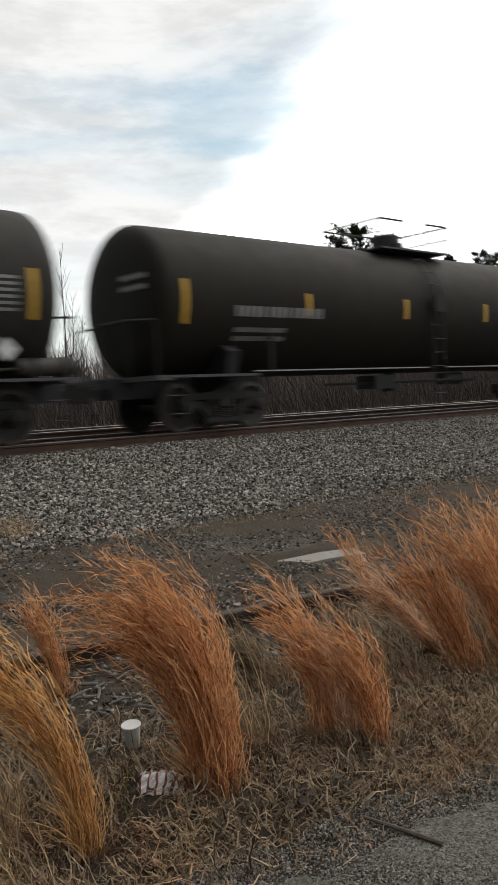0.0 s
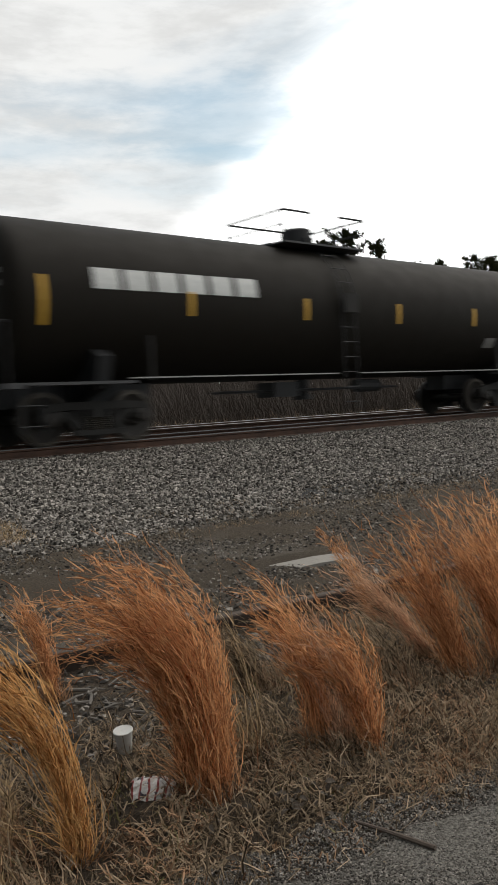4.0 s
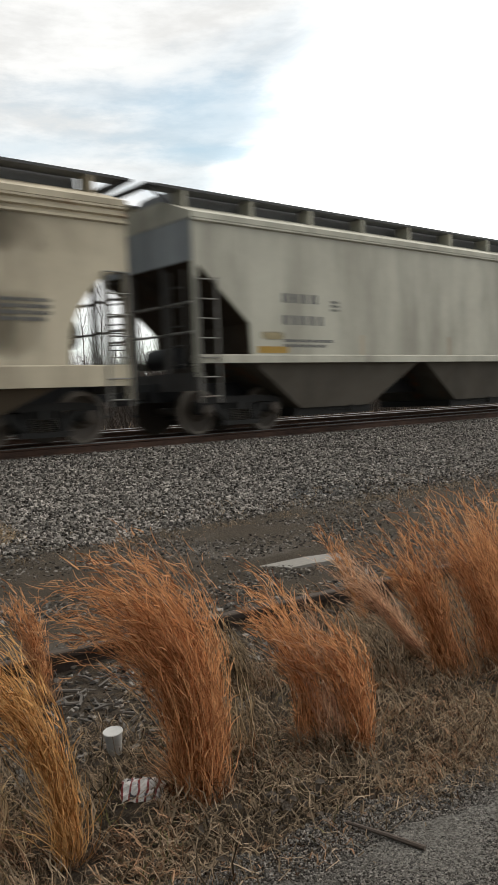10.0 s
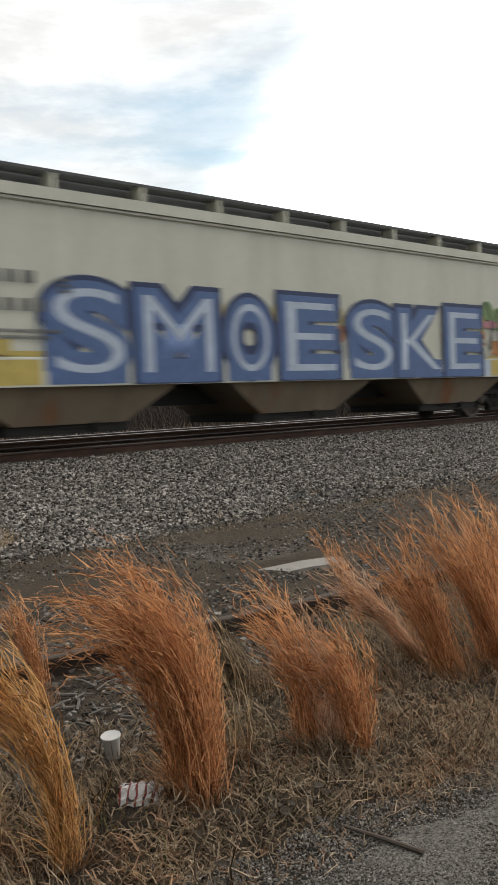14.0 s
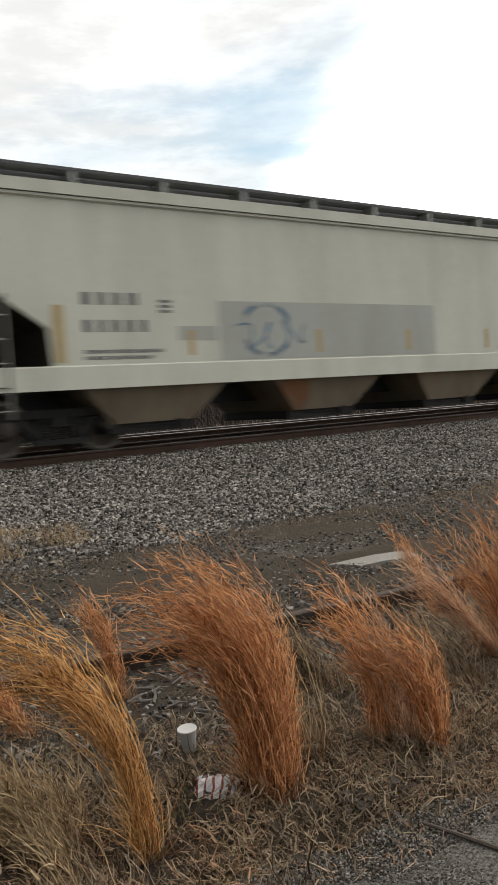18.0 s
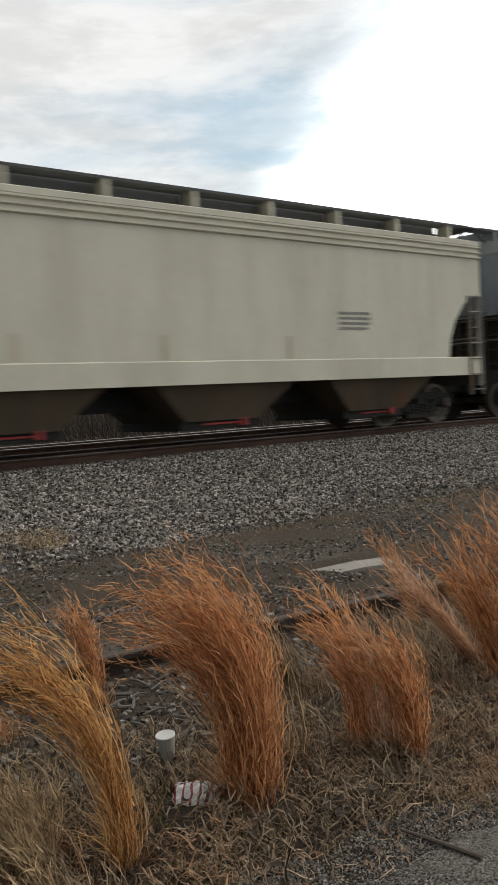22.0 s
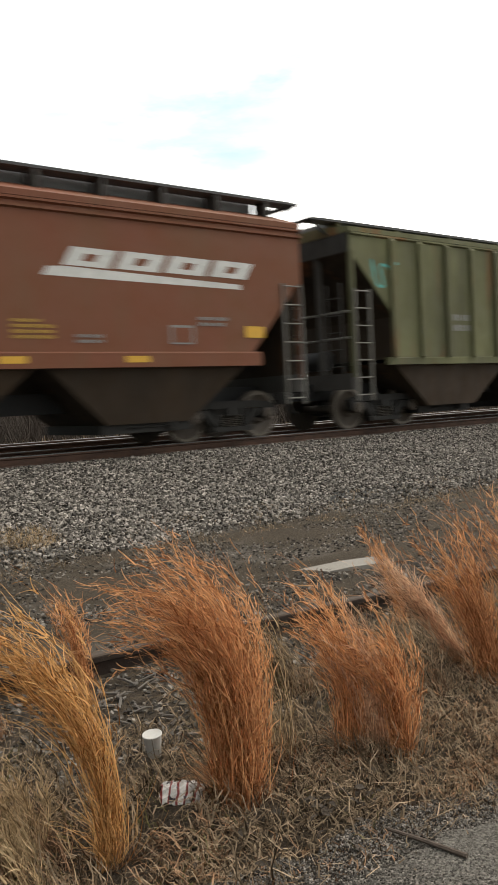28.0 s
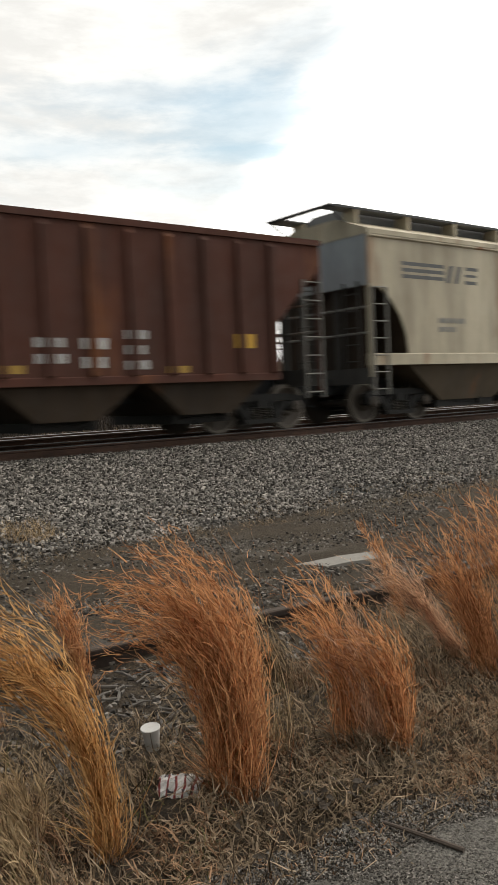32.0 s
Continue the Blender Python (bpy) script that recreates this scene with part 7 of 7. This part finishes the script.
def bare_tree(x, y, height, seed, limbs=16, girth=0.09, category="tree"):
    rng = random.Random(seed)
    tree = thing("bare_tree", "leafless grey-brown tree beyond the tracks", category, "bare trees", at=pose(x, y, lay(y)))
    g, tw = Geo(), Geo()
    p, lean = Vector((0, 0, 0)), Vector((rng.uniform(-0.08, 0.08), rng.uniform(-0.08, 0.08), 1))
    pts = [p]
    for k in range(6):
        p = p + lean * (height / 6) + Vector((rng.uniform(-0.06, 0.06), rng.uniform(-0.06, 0.06), 0)) * height / 6
        pts.append(p)
    for k in range(6):
        g.rod(pts[k], pts[k + 1], girth * (1 - k / 6.5), 6, girth * (1 - (k + 1) / 6.5))
    for k in range(limbs):
        t = rng.uniform(1.2, 5.8)
        b = pts[int(t)].lerp(pts[int(t) + 1], t % 1)
        a = rng.uniform(0, math.tau)
        ln = height * rng.uniform(0.14, 0.30) * (1.15 - t / 7)
        d = Vector((math.cos(a) * 0.55, math.sin(a) * 0.55, 1)).normalized()
        m, e = b + d * ln * 0.5, b + d * ln + Vector((0, 0, ln * 0.2))
        g.rod(b, m, girth * 0.28, 5, girth * 0.18), g.rod(m, e, girth * 0.18, 5, girth * 0.07)
        for j in range(4):
            q = b.lerp(e, rng.uniform(0.3, 1.0))
            dd = (d + Vector((rng.uniform(-1, 1), rng.uniform(-1, 1), rng.uniform(0, 0.9))) * 0.7).normalized()
            tw.rod(q, q + dd * ln * rng.uniform(0.3, 0.6), girth * 0.10, 4, girth * 0.03)
    part("trunk", g, M_BARK, tree)
    part("twigs", tw, M_TWIG, tree)
    return tree


rnd = random.Random(4)
for k in range(26):
    y = rnd.uniform(33, 46)
    bare_tree(y * rnd.uniform(0.36, 0.72), y, rnd.uniform(5.0, 8.2), 100 + k, 18, rnd.uniform(0.035, 0.06))
for k in range(30):
    y = rnd.uniform(34, 60)
    bare_tree(y * rnd.uniform(0.7, 1.7), y, rnd.uniform(3.5, 6.5), 200 + k, 14, rnd.uniform(0.04, 0.07))


def thicket(name, label, count, seed, xr, yr, hmax, width=0.035):
    """Tangled leafless brush: many thin stems."""
    rng = np.random.default_rng(seed)
    y = rng.uniform(*yr, count)
    x = y * rng.uniform(*xr, count)
    roots = np.stack([x, y, np.array([lay(q) for q in y])], 1)
    me = ribbon_mesh(name, (blades(roots, 0.1, hmax, width, 0.5, 0.3, rng, 5),))
    return tagged(part(name, me, M_TWIG), label, "brush", kind="stuff")


thicket("brush", "tangled brown leafless brush beyond the tracks", 26000, 31, (0.2, 2.3), (29, 42), 2.6)
thicket("far_woods", "low grey-brown woodland in the distance", 26000, 32, (0.1, 2.8), (58, 85), 6.6, 0.09)


def pine(x, y, height, spread, seed):
    rng = np.random.default_rng(seed)
    tree = thing("pine_tree", "dark pine with a ragged open crown", "tree", "pines", at=pose(x, y, lay(y)))
    g = Geo().rod((0, 0, 0), (0.2, 0.1, height * 0.96), 0.22, 8, 0.05)
    tips = []
    for k in range(48):
        z = height * rng.uniform(0.74, 1.0)
        a, ln = rng.uniform(0, math.tau), spread * rng.uniform(0.45, 1.0) * (1.25 - (z / height) ** 3 * 0.7)
        e = Vector((math.cos(a) * ln, math.sin(a) * ln, z + ln * rng.uniform(0.05, 0.4)))
        g.rod((0.2 * z / height, 0.1 * z / height, z), e, 0.05, 5, 0.02)
        for j in range(9):
            t = rng.uniform(0.45, 1.05)
            tips.append(Vector((0, 0, z)).lerp(e, t) + Vector(rng.normal(0, 0.16, 3)))
    part("trunk", g, M_BARK, tree)
    sets = []
    for p in tips:
        k = 13
        d = rng.normal(0, 1, (k, 3)) + np.array([0, 0, 0.9])
        d /= np.linalg.norm(d, axis=1)[:, None]
        ln = rng.uniform(0.18, 0.46, k)[:, None]
        s = np.cross(d, rng.normal(0, 1, (k, 3)))
        s /= np.linalg.norm(s, axis=1)[:, None]
        b = np.array(p)[None]
        v = np.stack([b - s * 0.030, b + s * 0.030, b + d * ln + s * 0.012, b + d * ln - s * 0.012], 1).reshape(-1, 3)
        sets.append((v, np.arange(4)[None] + 4 * np.arange(k)[:, None]))
    part("crown", ribbon_mesh("crown", sets), M_NEEDLE, tree)
    return tree


for k, (x, y, h, s) in enumerate(((62.3, 60, 17.6, 1.5), (65.6, 60, 18.1, 1.5), (69.6, 60, 17.3, 1.4), (81.5, 60, 16.0, 1.0), (87.5, 60, 17.0, 1.5), (91.5, 60, 17.4, 1.6), (96, 61, 17.6, 1.8), (76, 60, 15.2, 0.8), (102, 60, 17.5, 2.0), (109, 62, 18.5, 2.0))):
    pine(x, y, h, s * 1.35, 300 + k)

# ---- litter and small things on the verge ----
M_CUP = plain("white_foam", (0.50, 0.49, 0.465), 0.7, 0, 40, 0.25, 0.1)
cup = thing("foam_cup", "white foam cup standing tilted in dry grass", "cup", at=pose(1.77, 3.05, 0.020, 4, -7, 0))
part("cup_body", Geo().lathe([(0.0, 0.001), (0.0, 0.027), (0.006, 0.029), (0.105, 0.041), (0.105, 0.037), (0.012, 0.025), (0.012, 0.001)], "z", 28), M_CUP, cup, smooth=True)
part("cup_rim", Geo().lathe([(0.102, 0.041), (0.105, 0.044), (0.109, 0.044), (0.111, 0.041), (0.109, 0.037)], "z", 28), M_CUP, cup, smooth=True)


def crumpled(w, d, h, seed):
    rng = random.Random(seed)
    g, n, m = Geo(), 13, 9
    rows = []
    for j in range(m):
        row = []
        for i in range(n):
            u, v = i / (n - 1) - 0.5, j / (m - 1) - 0.5
            z = h * (0.9 - 2.4 * v * v - 1.1 * u * u) + rng.uniform(-0.010, 0.010)
            row.append((u * w + rng.uniform(-0.006, 0.006), v * d + rng.uniform(-0.005, 0.005), max(0.0, z)))
        rows.append(row)
    g.quad_strip(rows, closed=False)
    return g


n_ = Nodes("printed_foil_wrapper")
w_ = n_.coords(vary=False)
wave_ = n_.add("ShaderNodeTexWave", Scale=9.0, Distortion=5.0, Detail=2.0)
n_.link(w_, wave_.inputs["Vector"])
band_ = n_.add("ShaderNodeMapRange")
band_.inputs["From Min"].default_value, band_.inputs["From Max"].default_value = 0.80, 0.88
n_.link(wave_.outputs["Fac"], band_.inputs["Value"])
c_ = n_.mix(band_.outputs["Result"], (0.58, 0.56, 0.53), (0.24, 0.045, 0.04))
c_ = n_.mix(n_.noise(w_, 34, 2, 0.4, 0.60, 0.63), c_, (0.05, 0.04, 0.045))
M_WRAP = n_.finish(c_, 0.35, 0.1, n_.noise(w_, 60, 4, 0.6, 0.2, 0.8), 0.6, 0.01)
bag = thing("snack_wrapper", "crumpled white and red snack wrapper in dry grass", "wrapper", at=pose(1.635, 2.622, 0.045, 20, 4, -38))
part("foil", crumpled(0.165, 0.11, 0.055, 8), M_WRAP, bag)

scrap = thing("paper_scrap", "small torn white paper scrap on the road edge", "litter", at=pose(1.10, 2.205, 0.035, 30, 10, -30))
part("paper", crumpled(0.035, 0.05, 0.014, 5), M_CUP, scrap)

M_STICK = plain("grey_weathered_stick", (0.10, 0.075, 0.058), 0.9, 0, 30, 0.5, 0.5)
stick = thing("stick", "weathered grey stick lying on the road edge", "stick", at=pose(0, 0, 0))
part("branch", Geo().rod((2.02, 1.92, 0.048), (2.055, 1.78, 0.046), 0.006, 7, 0.008).rod((2.055, 1.78, 0.046), (2.085, 1.63, 0.045), 0.008, 7, 0.009), M_STICK, stick)

M_CONC = plain("weathered_concrete", (0.27, 0.25, 0.22), 0.9, 0, 22, 0.4, 0.5)
slab = thing("concrete_slab", "broken pale concrete slab beside the old rail", "slab", at=pose(4.87, 4.97, 0.105, 3, -3, -22))
part("slab_body", Geo().prism_y([(-0.46, -0.06), (0.30, -0.06), (0.32, 0.012), (0.0, 0.022), (-0.40, 0.006), (-0.52, -0.025)], -0.11, 0.12), M_CONC, slab)

# bleached twigs and splinters strewn by the old rail
M_TWIGS = plain("bleached_twigs", (0.125, 0.11, 0.095), 0.9, 0, 40, 0.5, 0.3)
rng_ = random.Random(77)
for k in range(84):
    x, y = (rng_.gauss(1.95, 0.22), rng_.uniform(3.1, 4.1)) if k < 38 else (rng_.uniform(1.6, 4.6), rng_.uniform(3.2, 4.2))
    a, ln, r = rng_.uniform(0, math.pi), rng_.uniform(0.05, 0.20), rng_.uniform(0.003, 0.009)
    z = ground_z(x, y) + r + 0.006
    g = Geo().rod((-ln / 2, 0, 0), (0.02, rng_.uniform(-0.015, 0.015), 0.008), r, 6).rod((0.02, 0, 0.008), (ln / 2, rng_.uniform(-0.02, 0.02), 0.0), r, 6, r * 0.5)
    tagged(part("twig", g, M_TWIGS, None, at=pose(x, y, z, 0, rng_.uniform(-4, 4), math.degrees(a))), "bleached grey twig lying on the dirt", "twig", "scattered twigs")

# curled dead leaves at the foot of the grass
M_LEAF = plain("dead_brown_leaf", (0.15, 0.095, 0.055), 0.8, 0, 30, 0.5, 0.3)
M_LEAF_D = plain("dark_dead_leaf", (0.05, 0.035, 0.022), 0.7, 0, 30, 0.5, 0.3)


def leaf_mesh(seed):
    rg = random.Random(seed)
    g = Geo()
    rows = []
    for i in range(7):
        u = i / 6
        half = 0.5 * math.sin(math.pi * min(1, u * 0.95 + 0.04)) ** 0.8 * 0.55
        curl = 0.16 * math.sin(3 * u + rg.uniform(0, 1))
        rows.append([(u - 0.5, -half, 0.18 * half + curl), (u - 0.5, 0.0, curl - 0.02), (u - 0.5, half, 0.3 * half + curl)])
    g.quad_strip(rows, closed=False)
    return g.mesh("leaf", True)


LEAVES = [leaf_mesh(k) for k in range(4)]
DARK = [leaf_mesh(k + 9) for k in range(2)]
for k in range(150):
    if k < 60:
        x, y = rng_.gauss(1.98, 0.16), rng_.gauss(2.16, 0.07)
    else:
        x, y = rng_.uniform(0.9, 4.6), rng_.uniform(1.85, 3.4)
    me = rng_.choice(DARK if k < 60 or k % 3 == 0 else LEAVES)
    s_ = rng_.uniform(0.022, 0.05)
    ob = part("leaf", me, M_LEAF_D if me in DARK else M_LEAF, None, at=pose(x, y, ground_z(x, y) + rng_.uniform(0.03, 0.07), rng_.uniform(-35, 35), rng_.uniform(-35, 35), rng_.uniform(0, 360)) @ Matrix.Scale(s_, 4))
    tagged(ob, "dark dead leaf caught in dry grass" if me in DARK else "curled brown dead leaf in dry grass", "leaf", "dead leaves")

# ---- motion ----
GUST = ((0.0, 9), (0.5, 8), (1.0, 6), (1.5, 6), (2.0, 7), (3.0, 4), (3.5, 7), (4.5, 5), (5.5, 8), (6.0, 8), (6.5, 6), (7.0, 4), (8.0, 5), (9.0, 2), (10.0, 1), (10.5, 3), (11.0, 3), (12.0, 1), (13.0, 2), (14.0, 2), (15.0, 4), (16.5, 3),
        (17.5, 4), (18.5, 3), (19.0, 4), (20.0, 2), (21.0, 0), (22.0, 0), (23.0, -1), (24.0, -2), (25.0, -3), (26.5, -3), (27.5, -4), (28.0, -5), (29.0, -3), (30.0, -4), (31.0, -3), (32.0, -2))


# small unevenness of the train's run, metres, at whole seconds
DRIFT = {0: 0.11, 2: 0.30, 3: 0.68, 9: 0.34, 11: 0.33, 12: 0.10, 20: -0.23, 21: 0.40, 24: 0.20, 28: -0.13, 32: -0.30}


def gust(t):
    for (a, p), (b, q) in zip(GUST, GUST[1:]):
        if t <= b:
            u = (t - a) / (b - a)
            u = u * u * (3 - 2 * u)
            return p + (q - p) * u
    return GUST[-1][1]


def motions():
    # the train
    for car, x0 in CARS:
        walk(car, [(float(t), pose(x0 - travel(t) + DRIFT.get(t, 0.0), YC, RAIL)) for t in range(33)])
    # wheels turn while their car is near
    for wheel, x0, a in WHEELSETS:
        rest = pose(a, 0, WHEEL_R)
        near = [k for k in range(0, 961) if -22 < x0 - travel(k / 30) < 42]
        rows, turn, last = [], 0.0, None
        if not near:
            walk(wheel, [(0.0, rest), (32.0, rest)])
            continue
        if near[0] > 0:
            rows.append((0.0, rest))
        for k in near:
            if last is not None:
                turn -= min(88.0, math.degrees((travel(k / 30) - travel(last / 30)) / WHEEL_R))
            rows.append((k / 30, pose(a, 0, WHEEL_R, 0, turn, 0)))
            last = k
        if last < 960:
            rows.append((32.0, rows[-1][1]))
        walk(wheel, rows)
    # grass sways
    for tuft, (px, py), phase, strength, wind in TUFTS:
        rows = []
        for k in range(81):
            t = 0.4 * k
            lean = 0.6 * strength * (gust(t) - 0.0) + 1.6 * strength * math.sin(2.6 * t + phase) + 0.9 * math.sin(5.3 * t + 2 * phase)
            axis = Vector((-wind[1], wind[0], 0))
            rows.append((t, Matrix.Translation((px, py, 0)) @ Matrix.Rotation(radians(lean), 4, axis)))
        walk(tuft, rows)


motions()
